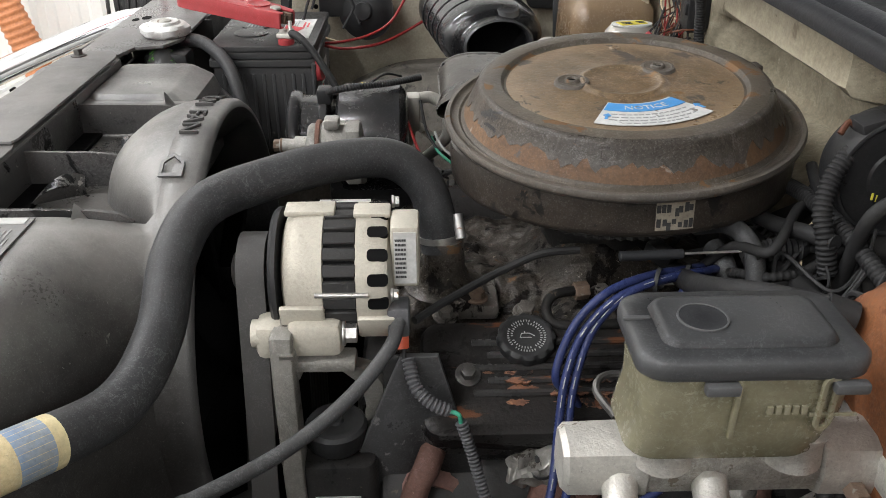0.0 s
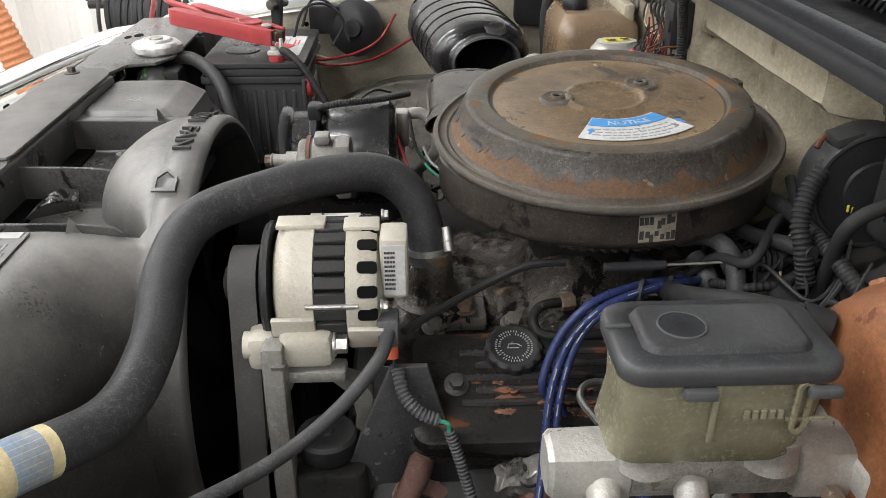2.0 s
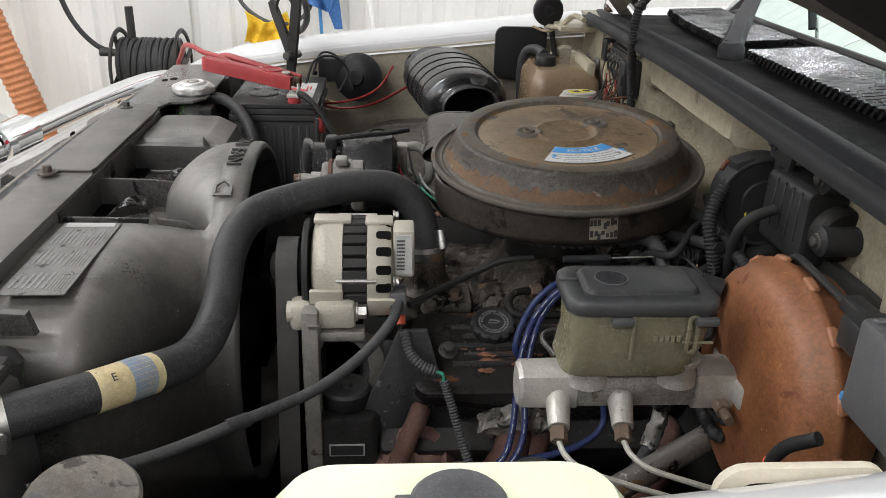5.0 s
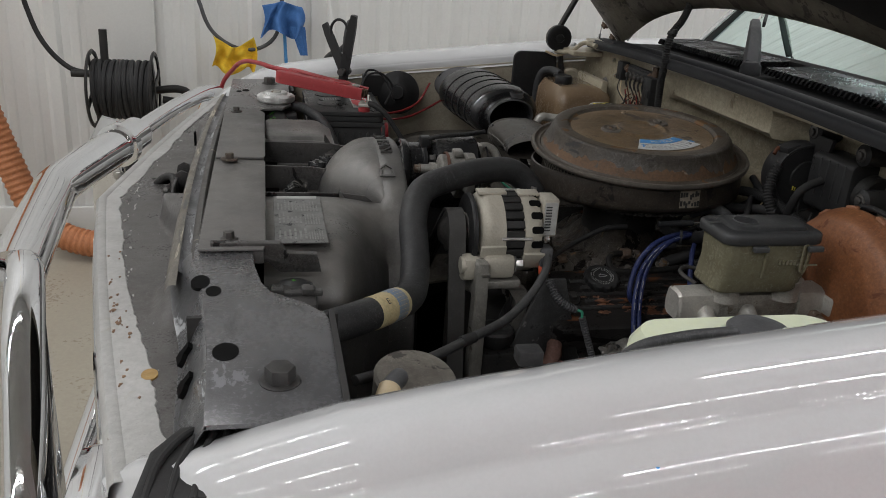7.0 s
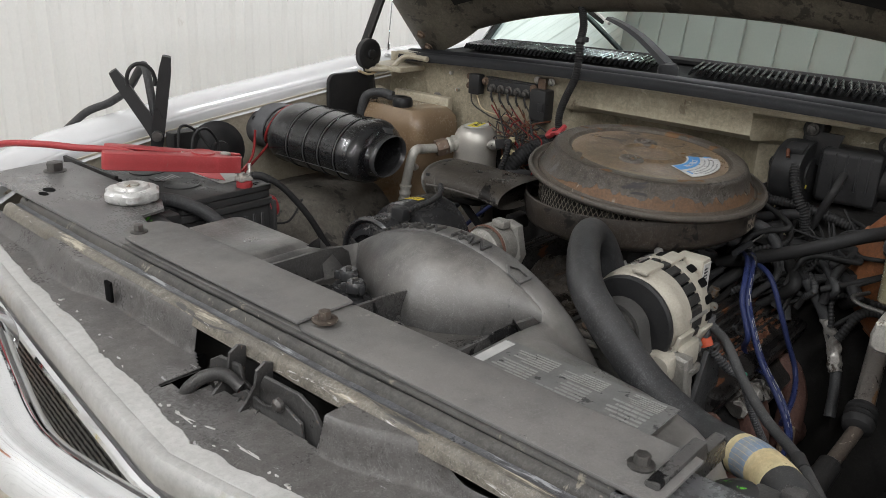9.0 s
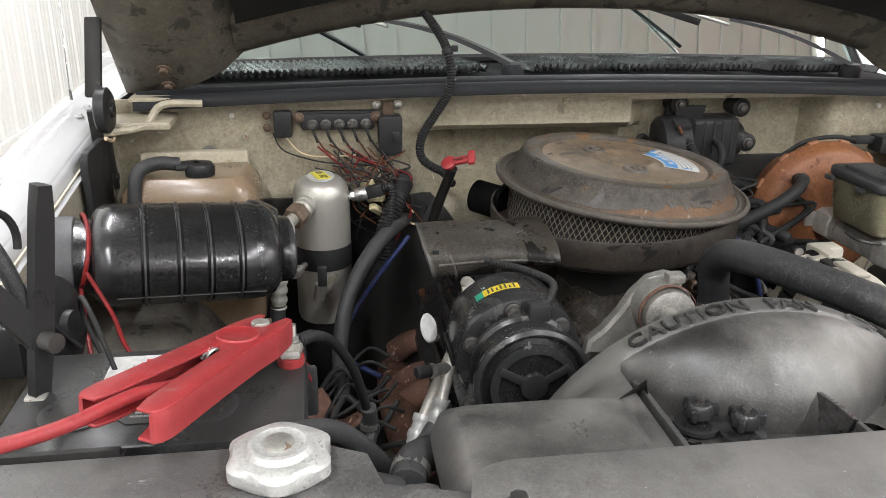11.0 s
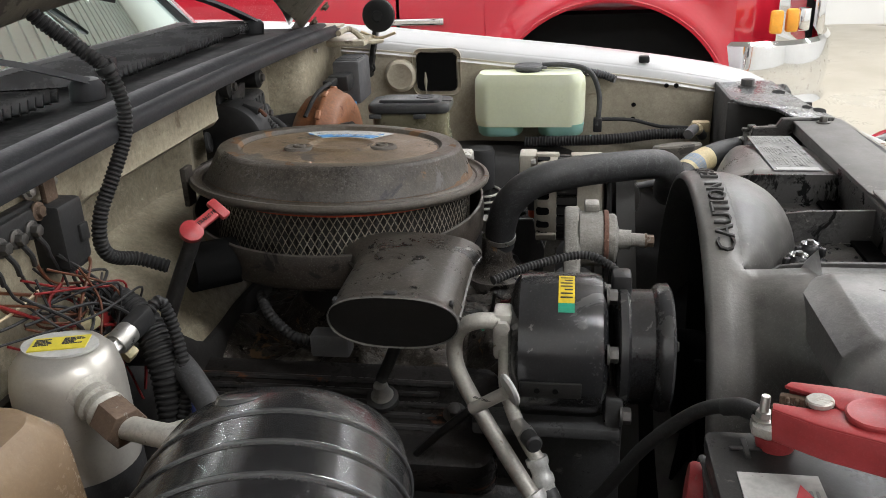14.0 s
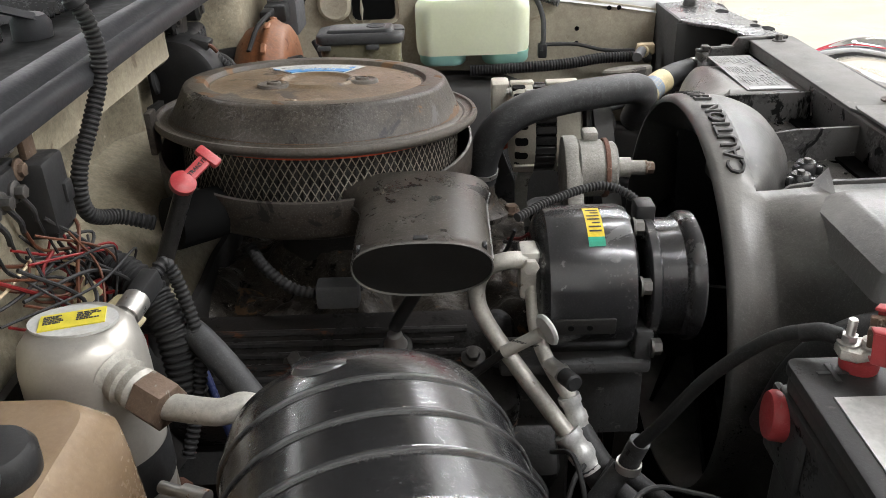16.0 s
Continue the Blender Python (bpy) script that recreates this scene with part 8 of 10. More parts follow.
def spark_leads():
    s = thing("spark_plug_lead", (-.08, -.25, .9), "blue silicone spark plug lead looping over the valve cover", "spark plug lead", "spark plug leads")
    A = [(.10, -.155, 1.035), (.06, -.19, 1.050), (.015, -.215, 1.058), (-.03, -.232, 1.050), (-.062, -.245, 1.020), (-.080, -.268, .985), (-.088, -.292, .945), (-.096, -.325, .905), (-.108, -.345, .880), (-.135, -.360, .866), (-.17, -.365, .862)]
    for k, (dx, dy, dz) in enumerate(((0, 0, 0), (.010, .002, .003), (-.009, .004, .004))):
        t = s if k == 0 else thing("spark_plug_lead", (-.08 + dx, -.25, .9), "blue silicone spark plug lead looping over the valve cover", "spark plug lead", "spark plug leads")
        pts = [(x + dx * (1 if i < 7 else 1.5), y + dy, z + dz * (1 if i < 5 else -.5)) for i, (x, y, z) in enumerate(A)]
        if k == 2:
            pts = pts[:6] + [(-.068, -.255, .952), (-.055, -.265, .925), (-.035, -.285, .905)]
        bm = B()
        tube(bm, pts, .0042, 12, 8)
        part("lead", bm, M["blue_wire"], t)
        if k < 2:
            bm = B()
            S = spline(pts, 8)
            for i in range(4, len(S) - 14, 3):
                if (i // 3) % 4 == 3:
                    continue
                a, b = S[i], S[i + 2]
                o = V(-.2, -.75, .75).normalized() * .0041
                cyl(bm, a + o, b + o, .0006, 5)
            part("lead_print", bm, M["ink_white"], t, flat=True, kind="stuff")
    t = thing("spark_plug_lead", (.1, -.2, 1.0), "blue silicone spark plug lead behind the reservoir", "spark plug lead", "spark plug leads")
    bm = B()
    tube(bm, [(.05, -.20, 1.05), (.02, -.245, 1.04), (.01, -.275, .99), (.015, -.29, .95), (.02, -.31, .90), (-.02, -.325, .875), (-.09, -.335, .865)], .0042, 12, 8)
    part("lead", bm, M["blue_wire"], t)
    t = thing("spark_plug_lead", (0, .33, .9), "dark blue spark plug lead beside the accumulator", "spark plug lead", "spark plug leads")
    bm = B()
    tube(bm, [(.10, .30, 1.05), (.06, .36, .99), (.03, .40, .94), (-.01, .42, .90), (-.06, .36, .88)], .0042, 12, 8)
    part("lead", bm, M["blue_wire"], t)
    for p in ((-.077, -.252, .985), (-.100, -.295, .897), (.012, -.214, 1.058), (.045, -.20, 1.054)):
        z = thing("cable_tie", p, "black cable tie binding the blue leads", "cable tie", "cable ties")
        bm = B()
        m = axis_m(p, (.3, .1, -1) if p[2] < 1 else (1, -.5, 0))
        lathe(bm, [(.0115, -.002), (.0125, -.002), (.0125, .002), (.0115, .002)], m, 18, cap=False)
        bx(bm, (.012, 0, 0), (.008, .006, .006), m, bev=.001)
        part("band", bm, M["black"], z)


spark_leads()


def alternator_loom():
    l = thing("alternator_loom", (-.2, -.27, .95), "grey corrugated loom with green and black wires", "wiring loom")
    bm = B()
    tube(bm, [(-.228, -.268, 1.010), (-.222, -.285, .992), (-.208, -.295, .980), (-.190, -.298, .972)], .0066, 10, 8, ribs=.0011, pitch=.0042)
    part("loom", bm, M["grey_plastic"], l)
    bm = B()
    tube(bm, [(-.180, -.300, .960), (-.172, -.305, .935), (-.160, -.318, .895), (-.148, -.333, .860), (-.138, -.345, .835)], .0058, 10, 8, ribs=.001, pitch=.004)
    part("loom", bm, M["grey_plastic"], l)
    bm = B()
    tube(bm, [(-.190, -.298, .972), (-.182, -.301, .970), (-.180, -.300, .958)], .0022, 8, 5)
    part("green_lead", bm, M["green_wire"], l)
    bm = B()
    tube(bm, [(-.232, -.262, 1.016), (-.230, -.275, 1.005), (-.215, -.29, .988)], .0016, 6, 5)
    part("black_lead", bm, M["rubber"], l)
    c = thing("coolant_sensor_lead", (-.15, -.15, 1.0), "thin black lead crossing the intake manifold", "wire")
    bm = B()
    tube(bm, [(-.222, -.235, 1.03), (-.195, -.205, 1.030), (-.165, -.175, 1.030), (-.13, -.15, 1.035), (-.09, -.14, 1.048), (-.05, -.14, 1.052)], .0042, 8, 8)
    part("lead", bm, M["rubber"], c)
    f = thing("fuel_pipe", (0, -.15, .98), "black steel fuel pipe with brass unions on the intake", "pipe")
    bm = B()
    tube(bm, [(-.045, -.135, 1.0), (-.075, -.15, 1.003), (-.085, -.165, .995), (-.075, -.178, .985), (-.03, -.18, .985), (.05, -.178, .99), (.10, -.17, 1.0)], .0055, 10, 8)
    part("pipe", bm, M["black_metal"], f)
    bm = B()
    prism(bm, circle(.010, 6), 0, .016, axis_m((-.052, -.138, 1.0), (1, .2, 0)), .001)
    part("union", bm, M["bolt_rust"], f)
    t = thing("throttle_rod", (.05, -.17, 1.02), "slim steel throttle rod over the intake", "rod")
    bm = B()
    tube(bm, [(.0, -.16, 1.022), (.07, -.162, 1.024), (.16, -.165, 1.026)], .0028, 8, 4)
    part("rod", bm, M["steel"], t)
    bm = B()
    cyl(bm, (-.005, -.16, 1.022), (.035, -.161, 1.023), .006, 10)
    part("rod_sleeve", bm, M["black"], t)
    # hoses and looms behind the air cleaner on the driver's side
    rnd = random.Random(4)
    for k in range(7):
        h = thing("engine_hose", (.12, -.16 - .02 * k, 1.0), "black rubber hose behind the air cleaner", "hose", "engine hoses")
        bm = B()
        y0 = -.10 - .03 * k
        tube(bm, [(.02 + .02 * k, y0 - .05, .985), (.07, y0 - .08, 1.02 + .01 * rnd.random()), (.12, y0 - .04, 1.035 + .015 * rnd.random()), (.165, y0, 1.03), (.20, y0 + .05, 1.02 + .02 * rnd.random())],
             .006 + .004 * (k % 3 == 0), 10, 8, ribs=.0012 if k % 3 == 1 else 0)
        part("hose_run", bm, M["hose"] if k % 3 else M["rubber"], h)
    rnd = random.Random(31)
    for k in range(26):
        h = thing("engine_lead", (.1, -.2, 1.0), "black taped engine lead running to the firewall", "wire", "engine leads")
        y0 = rnd.uniform(-.40, -.12)
        z0 = rnd.uniform(.97, 1.075)
        bm = B()
        tube(bm, [(rnd.uniform(.06, .09), y0 + .05, z0 - .03), (.09, y0 + rnd.uniform(-.05, .05), z0 + .02), (.11 + rnd.uniform(-.02, .02), y0 + rnd.uniform(-.08, .06), z0 + rnd.uniform(0, .05)), (.16, y0 + rnd.uniform(-.06, .08), z0 + rnd.uniform(-.01, .06)), (.20, y0 + rnd.uniform(-.05, .1), z0 + .03)],
             rnd.choice((.0035, .005, .0075)), 10, 8, ribs=.001 if k % 4 == 0 else 0)
        part("lead_run", bm, M["rubber"], h)
    for p in ((.10, -.16, 1.035), (.13, -.23, 1.05), (.09, -.27, 1.03), (.15, -.31, 1.06), (.04, -.13, 1.04)):
        h = thing("engine_plug", p, "black multi-pin plug among the engine leads", "connector", "engine plugs")
        bm = B()
        bx(bm, (0, 0, 0), (.034, .020, .018), Matrix.Translation(p) @ pose(0, 0, 0, 20 * p[0], 15, 400 * p[1]), bev=.003)
        part("shell", bm, M["black"], h)
    h = thing("engine_hose", (.08, -.17, 1.0), "black rubber hose behind the air cleaner", "hose", "engine hoses")
    bm = B()
    tube(bm, [(.085, -.15, 1.06), (.092, -.175, 1.05), (.094, -.19, 1.02), (.09, -.20, .98)], .0105, 12, 6)
    part("hose_run", bm, M["hose"], h)


alternator_loom()


def steering():
    s = thing("steering_shaft", (0, -.5, .7), "dark steering shaft and gearbox low in the bay", "steering shaft")
    bm = B()
    cyl(bm, (.19, -.385, .985), (-.005, -.418, .878), .0150, 18)
    part("shaft", bm, M["greasy"], s, "dark greasy upper shaft")
    bm = B()
    d = V(-.21, -.03, -.105).normalized()
    lathe(bm, [(.012, 0), (.021, .004), (.023, .012), (.019, .016), (.023, .021), (.019, .025), (.023, .030), (.021, .042), (.012, .048)], axis_m((.012, -.415, .886), d), 24)
    part("rag_joint", bm, M["rubber"], s, "ribbed rubber joint")
    bm = B()
    cyl(bm, (-.028, -.421, .867), (-.112, -.412, .838), .0105, 16)
    part("lower_shaft", bm, M["bolt_brown"], s, "brown oily steel shaft")
    bm = B()
    cyl(bm, (-.100, -.413, .842), (-.29, -.395, .775), .0165, 18, .020, bev=.003)
    part("shaft_sleeve", bm, M["black_metal"], s, "dark sleeve on the lower shaft")
    bm = B()
    bx(bm, (-.15, -.50, .66), (.16, .12, .14), bev=.02)
    part("gearbox", bm, M["greasy"], s)
    c = thing("coil_spring", (-.02, -.62, .86), "pale wire spring round a black sleeve", "spring")
    bm = B()
    tube(bm, [(-.130 + .026 * math.cos(a), -.58 + .026 * math.sin(a), .918 + .0021 * a) for a in lin(0, 19, 80)], .0026, 7, 1)
    part("coil", bm, M["pipe"], c)
    bm = B()
    lathe(bm, [(.016, .90), (.018, .905), (.018, .955), (.027, .962), (.028, 1.035), (.024, 1.042), (.004, 1.043)], Matrix.Translation((-.118, -.575, 0)), 24)
    part("sleeve", bm, M["rubber"], c, "black rubber sleeve")
    h = thing("foil_wrapped_hose", (.06, -.36, .95), "black hose wrapped in worn silver foil", "hose")
    bm = B()
    tube(bm, [(.08, -.28, 1.03), (.085, -.31, .99), (.08, -.34, .94), (.06, -.36, .89), (.03, -.37, .84)], .0085, 12, 8)
    part("hose_run", bm, M["hose"], h)
    bm = B()
    tube(bm, [(.084, -.322, .975), (.08, -.34, .94), (.065, -.356, .90)], .0102, 14, 10)
    for v in bm.verts:
        v.co += V(noise.noise(v.co * 120), noise.noise(v.co * 120 + V(5, 0, 0)), noise.noise(v.co * 120 + V(0, 5, 0))) * .004
    part("foil", bm, M["foil"], h, sharp=20)


steering()


# ---- firewall things ----
def firewall_things():
    w = thing("wiper_motor", (.17, -.25, 1.13), "black wiper motor with a bolted bracket on the firewall", "wiper motor")
    m = Matrix.Translation((.250, -.272, 1.168)) @ pose(0, 0, 0, 0, 0, 4)
    bm = B()
    prism(bm, rrect(.075, .092, .012), -.048, .048, m @ pose(0, 0, 0, 90, 0, 0), .006)
    part("housing", bm, M["black"], w)
    for k in range(4):
        bm = B()
        bx(bm, (-.0375, -.032 + .018 * k, .010), (.003, .004, .060), m, bev=.001, seg=1)
        part("housing_rib", bm, M["black"], w)
    bm = B()
    gm = axis_m((.224, -.168, 1.160), (-.10, -1, .04))
    lathe(bm, [(.012, -.004), (.050, -.002), (.056, .003), (.0575, .010), (.0575, .046), (.0560, .050), (.0535, .0505), (.0520, .0490), (.030, .0500), (.028, .0525), (.006, .053)], gm, 48)
    part("gear_case", bm, M["black"], w, "round black gear case")
    for k in range(4):
        bm = B()
        bx(bm, (.196 + .0042 * k, -.2185, 1.146 - .0015 * k), (.0022, .0012, .007), bev=.0003, seg=1)
        part("paint_mark", bm, M["label_yellow"], w)
    bm = B()
    bx(bm, (0, 0, 0), (.026, .030, .014), Matrix.Translation((.190, -.196, 1.208)) @ pose(0, 0, 0, 0, -18, 0), bev=.003)
    part("connector", bm, M["black"], w)
    bm = B()
    tube(bm, [(.184, -.190, 1.200), (.176, -.186, 1.206), (.168, -.190, 1.196)], .0030, 8, 5)
    part("connector_lead", bm, M["brown_wire"], w)
    bm = B()
    prism(bm, [(-.016, -.03), (.016, -.03), (.012, .030), (.006, .040), (-.006, .040), (-.012, .030)], -.004, .004, Matrix.Translation((.243, -.199, 1.205)) @ pose(0, 0, 0, 90, 0, -90), .0015)
    part("lug_arm", bm, M["black"], w)
    bm = B()
    cyl(bm, m @ V(.0, -.045, .0), m @ V(.0, -.068, -.002), .032, 24, bev=.004)
    part("motor_can", bm, M["black_metal"], w)
    for y, z in ((-.205, 1.238), (-.325, 1.230), (-.345, 1.165)):
        bm = B()
        lathe(bm, [(.017, -.03), (.017, .010), (.011, .014), (.009, .012)], axis_m((.235, y, z), (-1, 0, 0)), 22)
        part("mount_lug", bm, M["black"], w)
        bm = B()
        hexhead(bm, (.222, y, z), (-1, 0, 0), .012, .006, .010)
        part("mount_bolt", bm, M["bolt_dark"], w)
    bm = B()
    prism(bm, [(-.018, -.01), (.018, -.01), (.03, .045), (-.03, .045)], -.004, .004, Matrix.Translation((.226, -.225, 1.190)) @ pose(0, 0, 0, 90, 0, -90), .001)
    part("bracket", bm, M["black"], w)
    bm = B()
    tube(bm, [(.186, -.198, 1.190), (.172, -.204, 1.180), (.158, -.212, 1.160), (.150, -.225, 1.135), (.152, -.238, 1.112), (.158, -.245, 1.08)], .0092, 12, 8, ribs=.0012, pitch=.0048)
    part("loom", bm, M["rubber"], w, "ribbed black wiring loom")
    # throttle cable with its bellows
    t = thing("throttle_cable", (.06, -.2, 1.08), "black throttle cable with a rubber bellows", "cable")
    bm = B()
    cyl(bm, (-.024, -.200, 1.077), (.038, -.200, 1.079), .0050, 14, bev=.001)
    part("sleeve", bm, M["gasket"], t)
    bm = B()
    cyl(bm, (.036, -.200, 1.079), (.096, -.200, 1.081), .0013, 8)
    part("inner_wire", bm, M["steel"], t)
    bm = B()
    lathe(bm, [(.006, 0), (.010, .001)] + [(.0120 if i % 2 else .0092, .003 + .0028 * i) for i in range(13)] + [(.006, .042)], axis_m((.115, -.200, 1.082), (1, -.06, .04)), 20)
    part("bellows", bm, M["rubber"], t)
    bm = B()
    prism(bm, rrect(.030, .036, .006), -.0018, .0018, Matrix.Translation((.104, -.200, 1.076)) @ pose(0, 0, 0, 0, 90, 0), .0006)
    cyl(bm, (.094, -.200, 1.081), (.116, -.200, 1.082), .0075, 14)
    part("cable_bracket", bm, M["black_metal"], t)
    bm = B()
    tube(bm, [(.155, -.2025, 1.0835), (.175, -.205, 1.085), (.205, -.210, 1.087)], .0042, 10, 5)
    part("cable_run", bm, M["black"], t)
    # hoses between the intake and the firewall
    for nm, lab, mt, r, rb, pts in (
            ("vacuum_pipe_hose", "worn grey-black hose dropping behind the intake", "hose", .0095, 0, [(.070, -.135, 1.075), (.090, -.165, 1.092), (.102, -.195, 1.088), (.104, -.218, 1.066), (.098, -.240, 1.02), (.09, -.26, .95)]),
            ("heater_hose", "greyish rubber hose looping by the wiper motor", "rubber", .0068, 0, [(.205, -.272, 1.175), (.180, -.272, 1.164), (.168, -.268, 1.145), (.170, -.254, 1.105), (.175, -.240, 1.06), (.17, -.24, .98)]),
            ("vacuum_pipe_hose", "thin black hose rising towards the firewall", "rubber", .0052, 0, [(.09, -.225, 1.035), (.125, -.225, 1.058), (.160, -.222, 1.078), (.195, -.215, 1.10), (.21, -.21, 1.13)]),
            ("heater_hose", "black hose running under the air cleaner", "rubber", .0080, 0, [(.158, -.245, 1.112), (.145, -.215, 1.108), (.135, -.17, 1.095), (.130, -.12, 1.085), (.135, -.06, 1.07)]),
            ("heater_hose", "black hose lying low along the firewall", "rubber", .0105, 0, [(.165, -.34, 1.03), (.150, -.28, 1.055), (.140, -.21, 1.062), (.138, -.14, 1.055), (.15, -.05, 1.03)]),
            ("wiring_loom", "taped black wiring loom along the firewall", "rubber", .0085, .0010, [(.19, -.36, 1.08), (.178, -.29, 1.105), (.172, -.22, 1.118), (.170, -.15, 1.116), (.175, -.08, 1.10)]),
            ("wiring_loom", "taped black wiring loom along the firewall", "rubber", .0075, .0010, [(.12, -.14, 1.06), (.118, -.20, 1.045), (.13, -.27, 1.03), (.15, -.33, 1.00)]),
            ("wiring_loom", "taped black wiring loom along the firewall", "black", .0060, 0, [(.185, -.12, 1.135), (.178, -.16, 1.125), (.185, -.20, 1.105), (.19, -.24, 1.07)])):
        h = thing(nm, pts[0], lab, "hose" if "hose" in nm else "wiring", "firewall hoses" if "hose" in nm else "firewall looms")
        bm = B()
        tube(bm, pts, r, 12, 8, ribs=rb, pitch=.005)
        part("run", bm, M[mt], h)
    rnd = random.Random(77)
    for k in range(14):
        h = thing("loose_wire", (.15, -.2, 1.08), "thin black wire among the firewall hoses", "wire", "firewall wires")
        y = -.12 - .014 * k
        bm = B()
        tube(bm, [(.185 + rnd.uniform(-.01, .01), y, 1.11 + rnd.uniform(-.02, .025)), (.160 + rnd.uniform(-.02, .02), y - rnd.uniform(-.02, .04), 1.095 + rnd.uniform(-.02, .02)), (.135 + rnd.uniform(-.02, .02), y - rnd.uniform(-.03, .05), 1.07 + rnd.uniform(-.02, .02)), (.13, y - rnd.uniform(-.04, .05), 1.02)], rnd.uniform(.0012, .0028), 6, 7)
        part("strand", bm, M["tan_wire" if k == 5 else "rubber"], h)
    bm = B()
    lathe(bm, [(.016, 0), (.015, .004), (.009, .006), (.004, .004)], axis_m((.250, -.150, 1.165), (-1, -.2, .1)), 20)
    part("firewall_plug", bm, M["rubber"], truck)
    f = thing("fuse_box", (.15, -.63, 1.13), "dark grey relay and fuse box beside the booster", "fuse box")
    bm = B()
    bx(bm, (.150, -.645, 1.168), (.055, .095, .085), bev=.006)
    part("cover", bm, M["grey_plastic"], f)
    for k in range(5):
        bm = B()
        bx(bm, (.150, -.61 - .016 * k, 1.2115), (.045, .006, .004), bev=.001, seg=1)
        part("cover_rib", bm, M["grey_plastic"], f)
    bm = B()
    bx(bm, (.155, -.575, 1.175), (.04, .045, .030), pose(0, 0, 0, 0, 0, 0), bev=.004)
    bx(bm, (.165, -.54, 1.180), (.020, .05, .014), bev=.003)
    part("connector", bm, M["black"], f)
    bm = B()
    bx(bm, (.137, -.59, 1.128), (.012, .012, .009), bev=.002)
    part("blue_clip", bm, M["label_blue"], f)
    bm = B()
    tube(bm, [(.16, -.52, 1.180), (.15, -.47, 1.19), (.16, -.42, 1.18), (.17, -.38, 1.15)], .004, 8, 6)
    part("lead", bm, M["rubber"], f)
    r = thing("relay", (.18, .322, 1.17), "black relay on a copper-coloured bracket", "relay")
    bm = B()
    bx(bm, (.189, .322, 1.203), (.034, .040, .064), bev=.005)
    bx(bm, (.190, .322, 1.171), (.028, .032, .010), bev=.002)
    bx(bm, (.172, .312, 1.200), (.006, .014, .018), bev=.002)
    part("case", bm, M["black"], r)
    bm = B()
    bx(bm, (.190, .324, 1.246), (.006, .018, .022), bev=.001)
    part("bracket", bm, M["bolt_rust"], r)
    for y in (.308, .342):
        bm = B()
        hexhead(bm, (.198, y, 1.250), (-1, 0, 0), .009, .006, .008)
        part("bolt", bm, M["steel"], r)
    b = thing("junction_block", (.2, .40, 1.21), "black terminal block with five bolted ring terminals", "terminal block")
    bm = B()
    bx(bm, (.196, .408, 1.224), (.014, .120, .028), bev=.004)
    bx(bm, (.199, .408, 1.236), (.012, .135, .012), bev=.003)
    part("base", bm, M["black"], b)
    for y in (.345, .472):
        bm = B()
        hexhead(bm, (.190, y, 1.232), (-1, 0, 0), .010, .006, .009)
        part("mount_bolt", bm, M["bolt_rust"], b)
    cols = ["brown_wire", "rubber", "rubber", "brown_wire", "rubber"]
    rnd = random.Random(9)
    for k in range(5):
        y = .450 - .022 * k
        bm = B()
        hexhead(bm, (.188, y, 1.220), (-1, 0, 0), .010, .009, .009)
        part("terminal_nut", bm, M["bolt_dark"], b)
        bm = B()
        tube(bm, [(.184, y, 1.215), (.180, y - .004, 1.203), (.182, y - .008, 1.192)], .0024, 8, 5)
        part("terminal_boot", bm, M["rubber"], b)
        bm = B()
        tube(bm, [(.182, y - .008, 1.195), (.178 + .01 * rnd.random(), y - .030, 1.165), (.170, y - .060 - .01 * k * .3, 1.145 + .008 * rnd.random()), (.165, .345 + .01 * rnd.random(), 1.13), (.17, .315, 1.115)], .0015, 6, 8)
        part("terminal_wire", bm, M[cols[k]], b)
    s = thing("small_module", (.2, .5, 1.2), "small black module screwed to the firewall", "module")
    bm = B()
    bx(bm, (.192, .498, 1.222), (.022, .030, .044), pose(0, 0, 0, 0, 0, 0), bev=.004)
    part("case", bm, M["black"], s)
    for z in (1.235, 1.215):
        bm = B()
        hexhead(bm, (.198, .524, z), (-1, 0, 0), .008, .005, .007)
        part("screw", bm, M["bolt_rust"], s)
    for k, (mt, pts) in enumerate((("rubber", [(.195, .515, 1.205), (.185, .50, 1.18), (.18, .46, 1.165), (.175, .42, 1.158), (.175, .36, 1.155)]),
                                   ("tan_wire", [(.19, .495, 1.20), (.18, .47, 1.175), (.178, .43, 1.168), (.18, .38, 1.170)]))):
        bm = B()
        tube(bm, pts, .0014, 6, 8)
        part("module_wire", bm, M[mt], s)
    # nest of wires and connectors by the accumulator
    rnd = random.Random(21)
    cols = ["red_wire", "rubber", "brown_wire", "brown_wire", "rubber", "rubber", "red_wire", "rubber", "tan_wire", "rubber"]
    for k in range(34):
        n = thing("loose_wire", (.15, .33, 1.1), "thin %s wire in the tangled harness" % {"red_wire": "red", "brown_wire": "orange-brown", "rubber": "black", "tan_wire": "tan", "green_wire": "green"}[cols[k % 10]], "wire", "harness wires")
        a = V(.182 + rnd.uniform(-.012, .01), .30 + rnd.uniform(-.02, .15), 1.175 + rnd.uniform(-.03, .015))
        c = V(.155 + rnd.uniform(-.025, .025), .335 + rnd.uniform(-.05, .06), 1.115 + rnd.uniform(-.03, .03))
        e = V(.155 + rnd.uniform(-.02, .03), .29 + rnd.uniform(-.03, .10), 1.06 + rnd.uniform(-.04, .03))
        bm = B()
        tube(bm, [a, a.lerp(c, .5) + V(rnd.uniform(-.02, .01), rnd.uniform(-.02, .02), rnd.uniform(-.01, .015)), c, c.lerp(e, .5) + V(0, rnd.uniform(-.03, .03), rnd.uniform(-.02, .01)), e], .0012 + .0005 * (k % 3 == 1), 6, 7)
